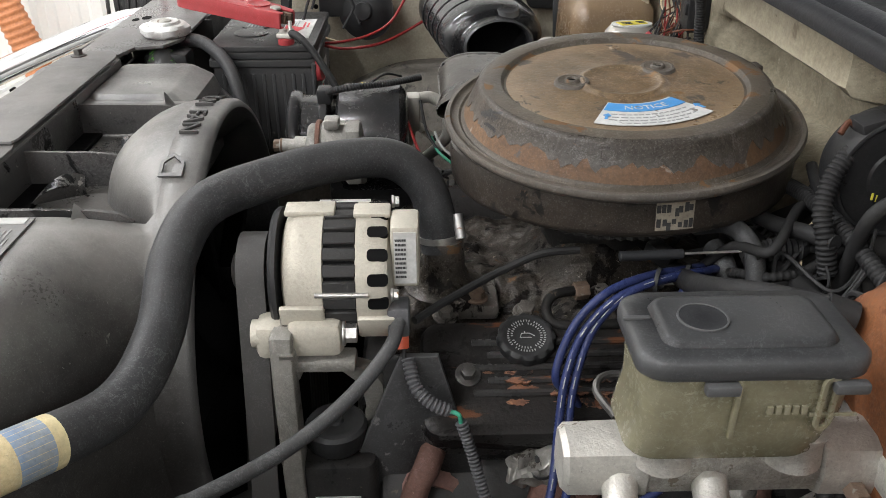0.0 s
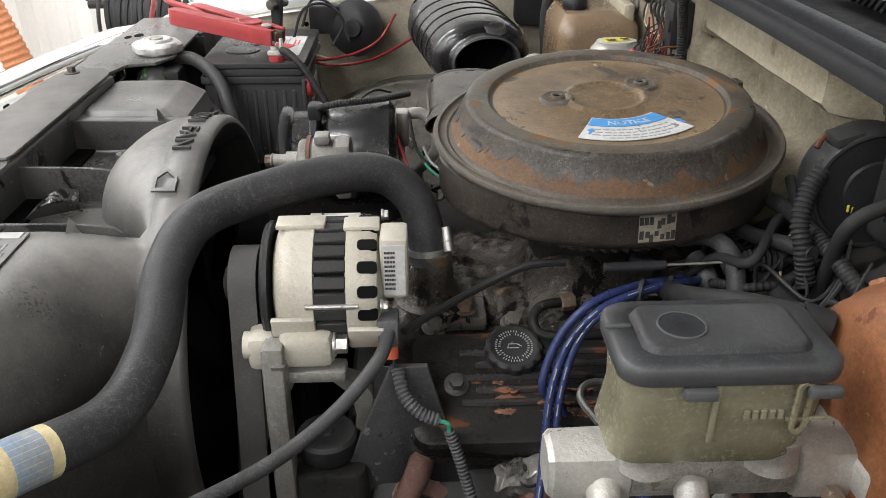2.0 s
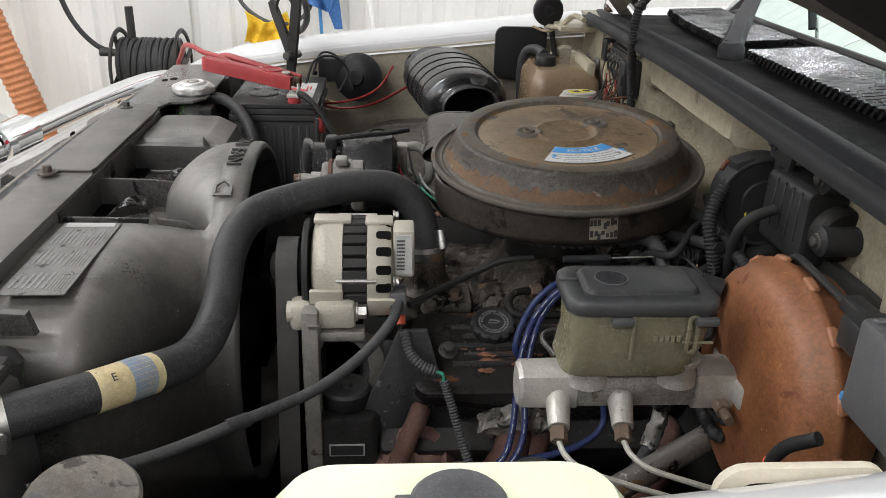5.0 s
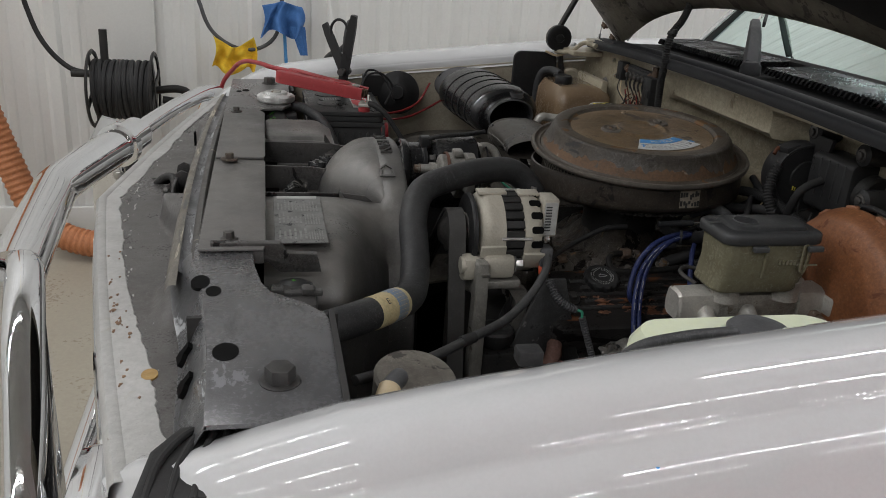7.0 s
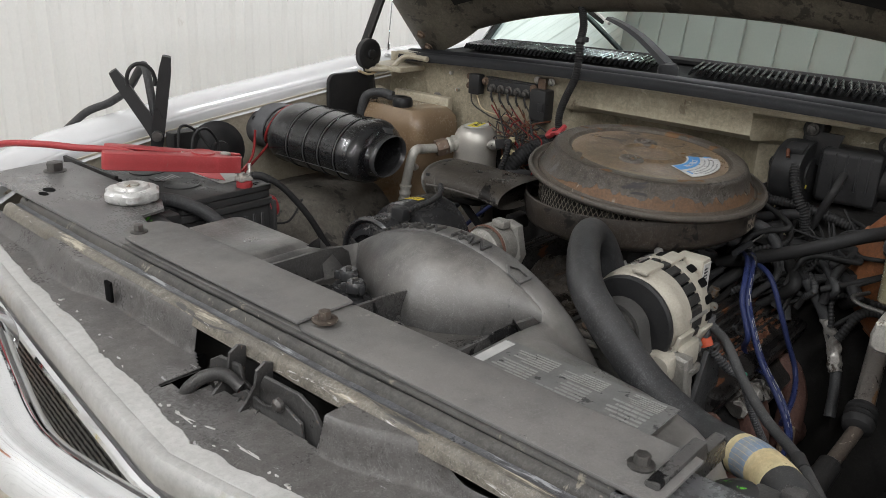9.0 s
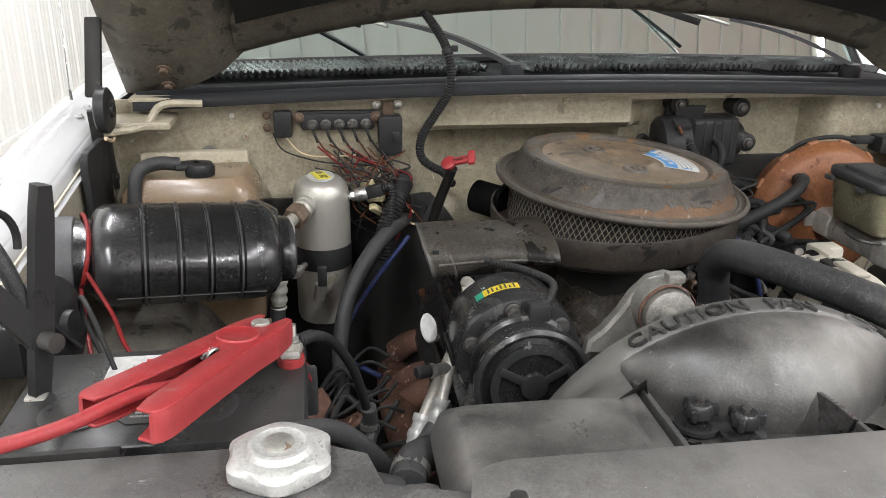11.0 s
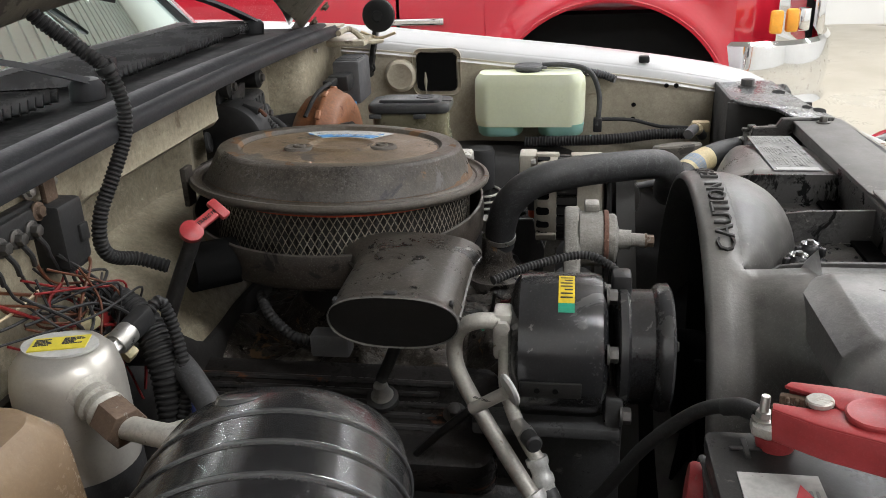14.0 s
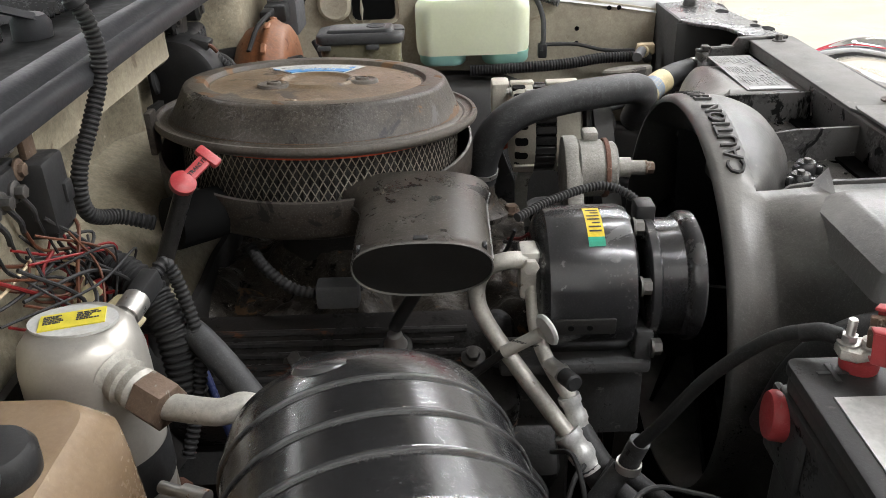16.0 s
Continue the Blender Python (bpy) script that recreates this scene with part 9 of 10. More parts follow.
        part("strand", bm, M[cols[k % 10]], n)
    for k, (p, mt) in enumerate((((.155, .365, 1.125), "conn_cream"), ((.14, .35, 1.105), "conn_cream"), ((.16, .33, 1.115), "red_wire"), ((.125, .35, 1.09), "conn_cream"))):
        n = thing("wire_connector", p, "small %s plug in the tangled harness" % ("red" if mt == "red_wire" else "cream"), "connector", "harness plugs")
        bm = B()
        bx(bm, (0, 0, 0), (.030, .012, .011), Matrix.Translation(p) @ pose(0, 0, 0, 10 * k, 25 - 20 * k, 40 + 30 * k), bev=.002)
        part("shell", bm, M[mt], n)
    # hanging corrugated conduit from the hood to the firewall
    c = thing("hood_conduit", (.17, .25, 1.2), "black corrugated conduit hanging from the hood to the firewall", "conduit")
    bm = B()
    tube(bm, [(.215, .285, 1.44), (.212, .262, 1.40), (.190, .240, 1.367), (.166, .229, 1.340), (.158, .224, 1.305), (.160, .229, 1.272), (.168, .248, 1.238), (.178, .266, 1.205), (.182, .272, 1.178), (.182, .266, 1.158), (.178, .250, 1.146), (.168, .232, 1.138), (.14, .222, 1.125)], .0078, 12, 10, ribs=.0011, pitch=.0046)
    part("loom", bm, M["rubber"], c)
    bm = B()
    lathe(bm, [(.0085, -.004), (.0098, -.003), (.0098, .003), (.0085, .004)], axis_m((.166, .229, 1.340), (-.3, -.2, -1)), 16)
    bx(bm, (.166, .218, 1.345), (.008, .012, .010), bev=.002)
    part("clip", bm, M["black"], c)
    c = thing("heater_conduit", (.12, .28, 1.05), "thick black corrugated hose by the firewall", "conduit")
    bm = B()
    tube(bm, [(.185, .300, 1.125), (.155, .305, 1.122), (.122, .318, 1.105), (.100, .335, 1.07), (.09, .35, 1.01)], .0165, 16, 8, ribs=.0018, pitch=.0062)
    part("loom", bm, M["rubber"], c)
    c = thing("heater_pipe_hose", (.05, .34, .95), "black heater hose running down past the engine", "hose")
    bm = B()
    tube(bm, [(.16, .30, 1.06), (.10, .32, 1.07), (.05, .36, 1.05), (.0, .40, 1.0), (-.04, .42, .93), (-.06, .42, .85)], .0125, 14, 8)
    part("hose_run", bm, M["hose"], c)
    t = thing("transmission_dipstick", (.08, .217, 1.1), "red-handled transmission dipstick on a black tube", "dipstick")
    bm = B()
    tube(bm, [(.16, .27, .95), (.14, .255, 1.06), (.108, .232, 1.150), (.102, .228, 1.164)], .0085, 12, 6)
    part("tube", bm, M["black_metal"], t)
    bm = B()
    hx = V(.020, .043, -.014).normalized()
    hz = V(-.35, .75, .62)
    hz = (hz - hx * hz.dot(hx)).normalized()
    m = Matrix.Translation((.091, .214, 1.179)) @ Matrix((hx, hz.cross(hx), hz)).transposed().to_4x4()
    bx(bm, (0, 0, 0), (.044, .013, .007), m, bev=.002)
    bx(bm, (-.016, .0, .002), (.012, .026, .008), m, bev=.003)
    lathe(bm, [(.011, -.006), (.0125, -.004), (.0125, .002), (.009, .004)], m @ Matrix.Translation((.024, 0, 0)), 18)
    h = part("handle", bm, M["red_plastic"], t, "red plastic handle")
    letters("handle_text", "TRANS FILL", .0062, .0006, m @ Matrix.Translation((.0, 0, .0042)) @ pose(0, 0, 0, 0, 0, 180), M["ink"], h)
    for y, z, rr in ((.62, 1.17, .016), (.70, 1.165, .014), (.60, 1.05, .018), (.66, 1.10, .012)):
        bm = B()
        lathe(bm, [(rr, 0), (rr * .9, .004), (rr * .5, .005)], axis_m((.203 if abs(y) > .3 else .20, y, z), (-1, 0, 0)), 18)
        part("firewall_plug", bm, M["tan_dark"], truck)
    for y, z in ((.56, 1.20), (.58, 1.235), (-.58, 1.235)):
        bm = B()
        cyl(bm, (.206, y, z), (.198, y, z), .004, 10)
        part("firewall_stud", bm, M["steel"], truck)


firewall_things()
# ---- engine bay: things on the passenger's side ----


def battery():
    b = thing("car_battery", (-.477, .588, .93), "dusty black car battery with white, red and black labels", "battery")
    c = V(-.477, .588, 0)
    bm = B()
    prism(bm, rrect(.168, .25, .006, 3, c.x, c.y), .93, 1.078, None, .003)
    part("case", bm, M["battery"], b)
    for k in range(9):
        bm = B()
        bx(bm, (c.x - .066 + .0165 * k, c.y - .1255, 1.0), (.006, .003, .13), bev=.001, seg=1)
        part("case_rib", bm, M["battery"], b)
    for z0, z1, g in ((1.076, 1.0885, .002), (1.0885, 1.1015, -.004), (1.1015, 1.112, 0)):
        bm = B()
        prism(bm, rrect(.176 + g, .256 + g, .008, 3, c.x, c.y), z0, z1, None, .002)
        part("lid_step", bm, M["battery"], b, "dusty grooved battery lid")
    for y in (-.04, .07):
        bm = B()
        lathe(bm, [(.03, 0), (.03, .003), (.024, .004)], Matrix.Translation((c.x - .03, c.y + y, 1.111)), 24)
        part("vent_cover", bm, M["battery"], b)
    bm = B()
    bx(bm, (-.430, .578, 1.1127), (.052, .138, .0012))
    l = part("top_label", bm, M["label_white"], b, "white and red top label")
    bm = B()
    prism(bm, [(-.024, -.030), (-.012, -.058), (.012, .0), (-.024, .020)], 0, .0006, Matrix.Translation((-.430, .578, 1.1134)))
    part("red_stripe", bm, M["label_red"], l)
    bars("print_block", Matrix.Translation((-.418, .610, 1.1136)) @ pose(0, 0, 0, 0, 0, 90), .055, .014, 2, M["label_red"], l, 3)
    bars("print_block", Matrix.Translation((-.440, .604, 1.1136)) @ pose(0, 0, 0, 0, 0, 90), .060, .018, 4, M["ink_grey"], l, 6)
    bars("print_block", Matrix.Translation((-.447, .545, 1.1136)) @ pose(0, 0, 0, 0, 0, 90), .040, .012, 3, M["ink_grey"], l, 8)
    bm = B()
    prism(bm, circle(.028, 8, 0, 0, .39), 0, .0016, Matrix.Translation((-.505, .60, 1.112)))
    w8 = part("warning_plate", bm, M["battery"], b, "octagonal plate of embossed warnings")
    bars("print_block", Matrix.Translation((-.505, .60, 1.1140)) @ pose(0, 0, 0, 0, 0, 90), .036, .036, 6, M["ink_grey"], w8, 12)
    # end label with slanted stripes
    bm = B()
    m = Matrix.Translation((c.x + .0845, c.y - .035, 1.000)) @ pose(0, 0, 0, 90, 0, 90)
    prism(bm, [(-.02, -.05), (.09, -.05), (.09, .05), (.0, .05)], 0, .0008, m)
    el = part("end_label", bm, M["label_white"], b, "white end label with red and black marks")
    bm = B()
    prism(bm, [(.002, .0), (.02, -.02), (.03, -.005), (.012, .018)], .0009, .0014, m)
    part("red_mark", bm, M["label_red"], el)
    bm = B()
    bx(bm, (.055, .0, .0011), (.05, .03, .0008), m)
    part("black_mark", bm, M["ink"], el)
    # plus sign, side terminal cap
    bm = B()
    bx(bm, (c.x + .062, c.y - .107, 1.1125), (.022, .004, .0015), bev=.0005, seg=1)
    bx(bm, (c.x + .062, c.y - .107, 1.1128), (.004, .022, .0015), bev=.0005, seg=1)
    part("plus_mark", bm, M["battery"], b)
    bm = B()
    lathe(bm, [(.0175, 0), (.0190, .003), (.0190, .012), (.017, .015), (.012, .0155)], axis_m((c.x + .0835, c.y - .115, 1.068), (1, -.15, .1)), 36)
    part("red_cap", bm, M["red_plastic"], b, "red side terminal cap")
    bm = B()
    bx(bm, (c.x + .085, c.y - .108, 1.055), (.008, .06, .06), bev=.004)
    part("cap_boss", bm, M["battery"], b)
    # positive post
    p = V(-.436, .474, 1.112)
    bm = B()
    lathe(bm, [(.013, 0), (.0135, .003), (.013, .009), (.010, .011)], Matrix.Translation(p), 24)
    part("post_ring", bm, M["red_plastic"], b)
    t = thing("battery_terminal", p + V(0, 0, .012), "silver lead terminal clamp with an upright bolt", "terminal")
    bm = B()
    prism(bm, [(-.014, -.009), (.009, -.012), (.017, -.006), (.018, .006), (.008, .012), (-.012, .009)], .010, .019, Matrix.Translation(p), .002)
    lathe(bm, [(.0065, .015), (.006, .024), (.003, .025)], Matrix.Translation(p + V(-.004, .002, 0)), 18)
    part("clamp", bm, M["alu"], t)
    bm = B()
    hexhead(bm, p + V(.009, -.003, .019), (0, 0, 1), .010, .007, .008)
    for q in range(8):
        cyl(bm, p + V(.009, -.003, .024 + .0018 * q), p + V(.009, -.003, .0256 + .0018 * q), .0034, 10, .0029)
    part("bolt", bm, M["steel"], t)
    # thick cable to the starter, with a branch
    k = thing("starter_cable", (-.38, .42, 1.0), "thick black battery cable sagging down to the engine", "cable")
    bm = B()
    tube(bm, [p + V(.01, -.008, .020), (-.415, .455, 1.130), (-.39, .435, 1.112), (-.355, .413, 1.062), (-.325, .40, 1.005), (-.306, .395, .975), (-.300, .39, .955)], .0056, 14, 8)
    part("cable", bm, M["rubber"], k)
    bm = B()
    tube(bm, [p + V(.012, -.010, .019), (-.415, .455, 1.130), (-.405, .447, 1.124)], .0068, 12, 5)
    part("tape_wrap", bm, M["rubber"], k)
    bm = B()
    tube(bm, [(-.31, .393, .98), (-.303, .390, .955), (-.30, .388, .94)], .0095, 12, 4)
    part("joint_wrap", bm, M["hose"], k)
    bm = B()
    lathe(bm, [(.0098, -.004), (.0115, -.004), (.0115, .004), (.0098, .004)], axis_m((-.302, .392, .952), (.1, 0, -1)), 20, cap=False)
    part("band", bm, M["steel"], k)
    bm = B()
    tube(bm, [(-.298, .388, .945), (-.27, .40, .91), (-.23, .43, .86), (-.2, .45, .80)], .010, 12, 6)
    tube(bm, [(-.298, .388, .945), (-.33, .40, .92), (-.39, .44, .89)], .008, 12, 6)
    part("branch", bm, M["hose"], k)


battery()


def jumper_clamps():
    r = thing("jumper_clamp", (-.50, .50, 1.14), "red jumper cable clamp biting the battery's positive post", "jumper clamp", "jumper clamps")
    ax = V(-.86, .505, .095).normalized()
    cr = V(-ax.y, ax.x, 0).normalized()
    mid = V(-.437, .490, 1.149)
    CM = Matrix.Translation(mid) @ Matrix((ax, cr, ax.cross(cr))).transposed().to_4x4()
    # two channel-section arms, their plates lapped under a round boss, spread at the grips
    outer = [(-.004, .019), (.030, .026), (.062, .027), (.120, .032), (.185, .039), (.200, .038), (.206, .034)]
    inner = [(.206, .020), (.190, .015), (.120, .008), (.090, .006), (.078, -.002), (.032, -.002), (.024, .007), (.004, .010), (-.006, .012)]
    for sg, nm in ((-1, "inner_arm"), (1, "outer_arm")):
        bm = B()
        H, lap = .0125, .0016 * (sg > 0)
        for z0, z1 in ((H - .003 + lap, H + lap), (-H, -H + .003)):
            prism(bm, [(x, sg * y) for x, y in outer + inner], z0, z1, CM, .0008)
        rings = []
        for x, y in [(p.x, p.y) for p in spline([(x, y, 0) for x, y in outer], 4)]:
            rings.append([CM @ V(x, sg * (y + d), z) for d, z in ((.0005, -H + .0012), (.0012, 0), (.0005, H - .0012 + lap), (-.003, H - .0022), (-.003, -H + .0022))])
        loft(bm, rings)
        part(nm, bm, M["red_plastic"], r, "red plastic channel-section grip arm", sharp=45)
    bm = B()
    lathe(bm, [(.004, .010), (.0190, .010), (.0195, .0150), (.0185, .0162), (.0165, .0158), (.0150, .0150), (.002, .0150)], CM @ Matrix.Translation((.055, 0, 0)), 40)
    part("pivot_boss", bm, M["red_plastic"], r, "round pivot boss")
    for k in range(2):
        bm = B()
        tube(bm, [CM @ V(.086 + .007 * math.cos(q), -.010 + .0026 * q + .004 * k, .004 + .0075 * math.sin(q)) for q in lin(0, 7, 34)], .0016, 7, 1)
        part("spring", bm, M["steel"], r)
    for sd in (-1, 1):
        bm = B()
        bx(bm, (.010, sd * .0085, .002), (.034, .006, .015), CM @ pose(0, 0, 0, 0, 0, sd * 6), bev=.0015)
        for k in range(5):
            bx(bm, (-.002 + .006 * k, sd * .0055, .002), (.003, .003, .014), CM, bev=.0008, seg=1)
        part("jaw", bm, M["bolt_rust"], r, "rusty toothed steel jaw")
    bm = B()
    cyl(bm, CM @ V(.020, .0, .012), CM @ V(.020, .0, .0165), .0088, 18, bev=.001)
    part("jaw_rivet", bm, M["alu_dull"], r)
    bm = B()
    tube(bm, [CM @ V(.100, .0, .0), CM @ V(.140, .004, .002), CM @ V(.185, -.002, .010), (-.640, .625, 1.180), (-.67, .68, 1.180), (-.705, .75, 1.172), (-.735, .83, 1.140), (-.775, .92, 1.06), (-.80, .99, .85), (-.80, 1.02, .4), (-.78, 1.08, .02)], .0055, 12, 8)
    part("cable", bm, M["red_plastic"], r, "red cable")
    k = thing("jumper_clamp", (-.49, .685, 1.10), "black jumper cable clamp standing upright beside the battery", "jumper clamp", "jumper clamps")
    piv = V(-.462, .692, 1.165)
    L, R = V(-.508, .744, 1.274), V(-.442, .677, 1.302)
    J = V(-.468, .70, 1.105)
    for tip, w in ((L, .021), (R, .021)):
        bm = B()
        rings = []
        dd = (tip - piv).normalized()
        face = V(.45, .75, .1).normalized()
        sd = dd.cross(face).normalized()
        for t in lin(0, 1, 10):
            c = J.lerp(piv, t / .35) if t < .35 else piv.lerp(tip, (t - .35) / .65)
            ww = w * (.75 + .35 * math.sin(min(1, t * 1.6) * 2.2) - (.35 * sstep(.85, 1, t)))
            rings.append([c + sd * ww * .5 * p + face * q for p, q in ((-1, -.006), (1, -.006), (1, .003), (.6, .008), (-.6, .008), (-1, .003))])
        loft(bm, rings)
        part("handle", bm, M["black"], k, "black plastic handle")
    bm = B()
    cyl(bm, piv + V(-.012, -.018, 0), piv + V(.012, .018, 0), .009, 16)
    part("pivot", bm, M["bolt_dark"], k)
    bm = B()
    tube(bm, [L.lerp(R, .5) + V(0, 0, -.03) + V(.02 * math.cos(q), -.012 * math.cos(q), .030 * math.sin(q)) for q in lin(3.4, -.3, 10)], .0035, 8, 2)
    part("wire_loop", bm, M["black"], k)
    bm = B()
    bx(bm, J + V(0, 0, -.008), (.024, .02, .035), bev=.004)
    part("jaw", bm, M["alu_dull"], k)
    bm = B()
    tube(bm, [piv + V(.002, .006, .02), (-.458, .712, 1.235), (-.452, .730, 1.265), (-.445, .752, 1.278), (-.438, .785, 1.262), (-.440, .825, 1.225), (-.455, .87, 1.195), (-.49, .93, 1.160), (-.53, 1.0, 1.06), (-.56, 1.03, .8), (-.60, 1.06, .30), (-.7, 1.15, .02)], .0075, 12, 8)
    part("cable", bm, M["hose"], k, "dark grey cable loop")


jumper_clamps()


def intake_canister():
    c = thing("intake_resonator", (-.15, .6, 1.0), "glossy black plastic intake resonator with moulded rings", "air duct")
    d = V(-.21, 1, .078).normalized()
    hx = d.cross(V(0, 0, 1)).normalized()
    vy = hx.cross(d)
    o = V(-.081, .486, 1.104)
    # oval section, broader than high
    m = Matrix.Translation(o) @ Matrix((hx * 1.16, vy * .80, d * .95)).transposed().to_4x4()
    prof = [(.043, .060), (.044, .010), (.047, .004), (.050, 0), (.053, .003), (.054, .016), (.056, .020), (.062, .023), (.0705, .029), (.0755, .038), (.0775, .052)]
    for x in (.078, .118, .156, .200):
        prof += [(.0785, x - .013), (.0785, x - .0050), (.0772, x - .0036), (.0778, x - .0026), (.0804, x - .0014), (.0804, x + .0010), (.0778, x + .0024), (.0772, x + .0034), (.0785, x + .0050), (.0785, x + .013)]
    prof += [(.0785, .238), (.077, .250), (.072, .258), (.064, .263), (.058, .265), (.057, .272), (.0565, .275), (.0575, .31), (.0560, .35), (.055, .37)]
    bm = B()
    lathe(bm, prof, m, 72, cap=False)
    part("drum", bm, M["drum"], c, "scuffed glossy drum", sharp=30)
    # black disc inside the drum, in place of the mouth's shade
    bm = B()
    lathe(bm, [(.0435, .058), (.002, .062)], m, 32, cap=True)
    part("mouth", bm, M["void"], c, "open dark mouth")
    bm = B()
    lathe(bm, [(.026, -.008), (.022, .001), (.016, .003), (.004, .0034)], Matrix.Translation(o + V(.012, .034, .0575)) @ pose(0, 0, 0, 22, 6, 0), 24)
    part("moulded_boss", bm, M["drum"], c)
    # moulding seam along the drum
    for sd in (-1, 1):
        bm = B()
        bx(bm, (sd * .0787, .0, .14), (.0022, .0016, .19), m @ pose(0, 0, 0, 0, 0, -28 * sd), bev=.0004, seg=1)
        part("seam", bm, M["drum"], c)
    bm = B()
    lathe(bm, [(.0578, .285), (.0600, .287), (.0600, .366), (.0578, .368)], m, 40, cap=False)
    part("sleeve", bm, M["grey_plastic"], c, "dusty grey rubber sleeve")
    w = thing("red_lead", (-.2, .7, 1.06), "red wire lying round the resonator's end", "wire")
    bm = B()
    q = [m @ V(.0625 * math.cos(t), .0625 * math.sin(t), .272 + .006 * math.sin(t * 2)) for t in lin(.6, 3.7, 10)]
    tube(bm, q + [(-.27, .71, 1.06), (-.32, .69, 1.05), (-.37, .66, 1.055), (-.40, .60, 1.08)], .0028, 8, 4)
    part("strand", bm, M["red_wire"], w)
    # accumulator
    d = thing("refrigerant_accumulator", (.125, .44, .93), "silver refrigerant accumulator with a yellow warning label", "accumulator")
    ac = V(.128, .440, 0)
    M0 = Matrix.Translation(ac)
    bm = B()
    lathe(bm, [(.03, .90), (.043, .905), (.046, .915), (.046, 1.10), (.0455, 1.118), (.042, 1.135), (.034, 1.145), (.020, 1.1485), (.003, 1.149)], M0, 44)
    part("shell", bm, M["silver"], d)
    bm = B()
    lathe(bm, [(.0468, 1.00), (.0475, 1.002), (.0475, 1.035), (.0468, 1.037)], M0, 44, cap=False)
    part("strap", bm, M["rubber"], d)
    bm = B()
    prism(bm, [(.033 * math.cos(t), .022 * math.sin(t)) for t in lin(0, 6.2, 28)], 1.1475, 1.1498, M0)
    part("label_field", bm, M["label_white"], d)
    bm = B()
    lm = Matrix.Translation((ac.x, ac.y, 0)) @ pose(0, 0, 0, 0, 0, 16)
    bx(bm, (0, 0, 1.1503), (.046, .022, .0012), lm)
    y = part("warning_label", bm, M["label_yellow"], d, "yellow warning label")
    for sx, sd in ((-.0115, 5), (.0115, 7)):
        bars("print_block", Matrix.Translation((ac.x, ac.y, 0)) @ pose(0, 0, 0, 0, 0, 16) @ Matrix.Translation((sx, -.002, 1.1512)) @ pose(0, 0, 0, 0, 0, 180), .018, .012, 5, M["ink"], y, sd)
    # inlet union and pipe towards the resonator
    p0, p1 = V(.093, .462, 1.112), V(.040, .492, 1.098)
    dd = (p1 - p0).normalized()
    bm = B()
    mm = axis_m(p0 - dd * .012, dd)
    lathe(bm, [(.023, 0), (.022, .008), (.017, .012), (.018, .020), (.015, .022), (.017, .030), (.015, .034)], mm, 28)
    part("inlet_boss", bm, M["pipe"], d)
    bm = B()
    prism(bm, circle(.0185, 6), .034, .060, mm, .002)
    part("union_nut", bm, M["bolt_rust"], d, "brownish hex union nut")
    bm = B()
    tube(bm, [mm @ V(0, 0, .056), (.016, .494, 1.104), (-.002, .490, 1.106), (-.013, .490, 1.098), (-.016, .494, 1.078), (-.016, .502, 1.045), (-.015, .508, 1.022)], .0098, 16, 8)
    part("inlet_pipe", bm, M["pipe"], d)
    bm = B()
    lathe(bm, [(.0125 if (i // 2) % 2 == 0 else .0105, .045 * i / 12) for i in range(13)], axis_m((-.015, .506, 1.030), (-.01, .08, -1)), 20)
    part("pipe_crimp", bm, M["pipe"], d, "crimped aluminium hose end")
    bm = B()
    cyl(bm, (-.016, .498, 1.062), (.006, .500, 1.066), .0045, 12)
    cyl(bm, (.002, .500, 1.065), (.010, .500, 1.067), .0065, 12)
    part("pipe_port", bm, M["steel"], d)
    bm = B()
    tube(bm, [(-.0155, .510, .99), (-.017, .513, .95), (-.03, .51, .90), (-.06, .49, .86)], .0115, 14, 6)
    part("pipe_hose", bm, M["hose"], d)
    # pressure switch and its plug
    q0, q1 = V(.118, .397, 1.115), V(.106, .352, 1.128)
    dq = (q1 - q0).normalized()
    mq = axis_m(q0, dq)
    bm = B()
    cyl(bm, mq @ V(0, 0, -.004), mq @ V(0, 0, .010), .006, 12)
    prism(bm, circle(.0085, 6), .006, .016, mq, .0008)
    lathe(bm, [(.011, .014), (.0115, .016), (.0115, .032), (.010, .034)], mq, 20)
    part("pressure_switch", bm, M["steel"], d)
    bm = B()
    bx(bm, (0, 0, .046), (.016, .020, .028), mq, bev=.003)
    part("switch_plug", bm, M["black"], d)
    bm = B()
    tube(bm, [mq @ V(0, 0, .058), mq @ V(-.004, 0, .075), (.085, .33, 1.10), (.075, .345, 1.055), (.08, .365, 1.01), (.09, .385, .97)], .0065, 10, 8, ribs=.0012, pitch=.005)
    part("switch_lead", bm, M["rubber"], d)
    bm = B()
    cyl(bm, (.08, .47, 1.015), (.055, .48, 1.015), .005, 10)
    cyl(bm, (.06, .478, 1.015), (.04, .486, 1.015), .008, 12)
    part("service_port", bm, M["steel"], d)
    n = thing("sensor_plug", (.02, .44, 1.02), "bright sensor with a black plug below the resonator", "sensor")
    bm = B()
    cyl(bm, (.01, .45, .985), (.005, .445, 1.01), .009, 14)
    part("sensor_body", bm, M["steel"], n)
    bm = B()
    bx(bm, (.003, .443, 1.025), (.014, .014, .03), bev=.002)
    part("plug", bm, M["black"], n)


intake_canister()


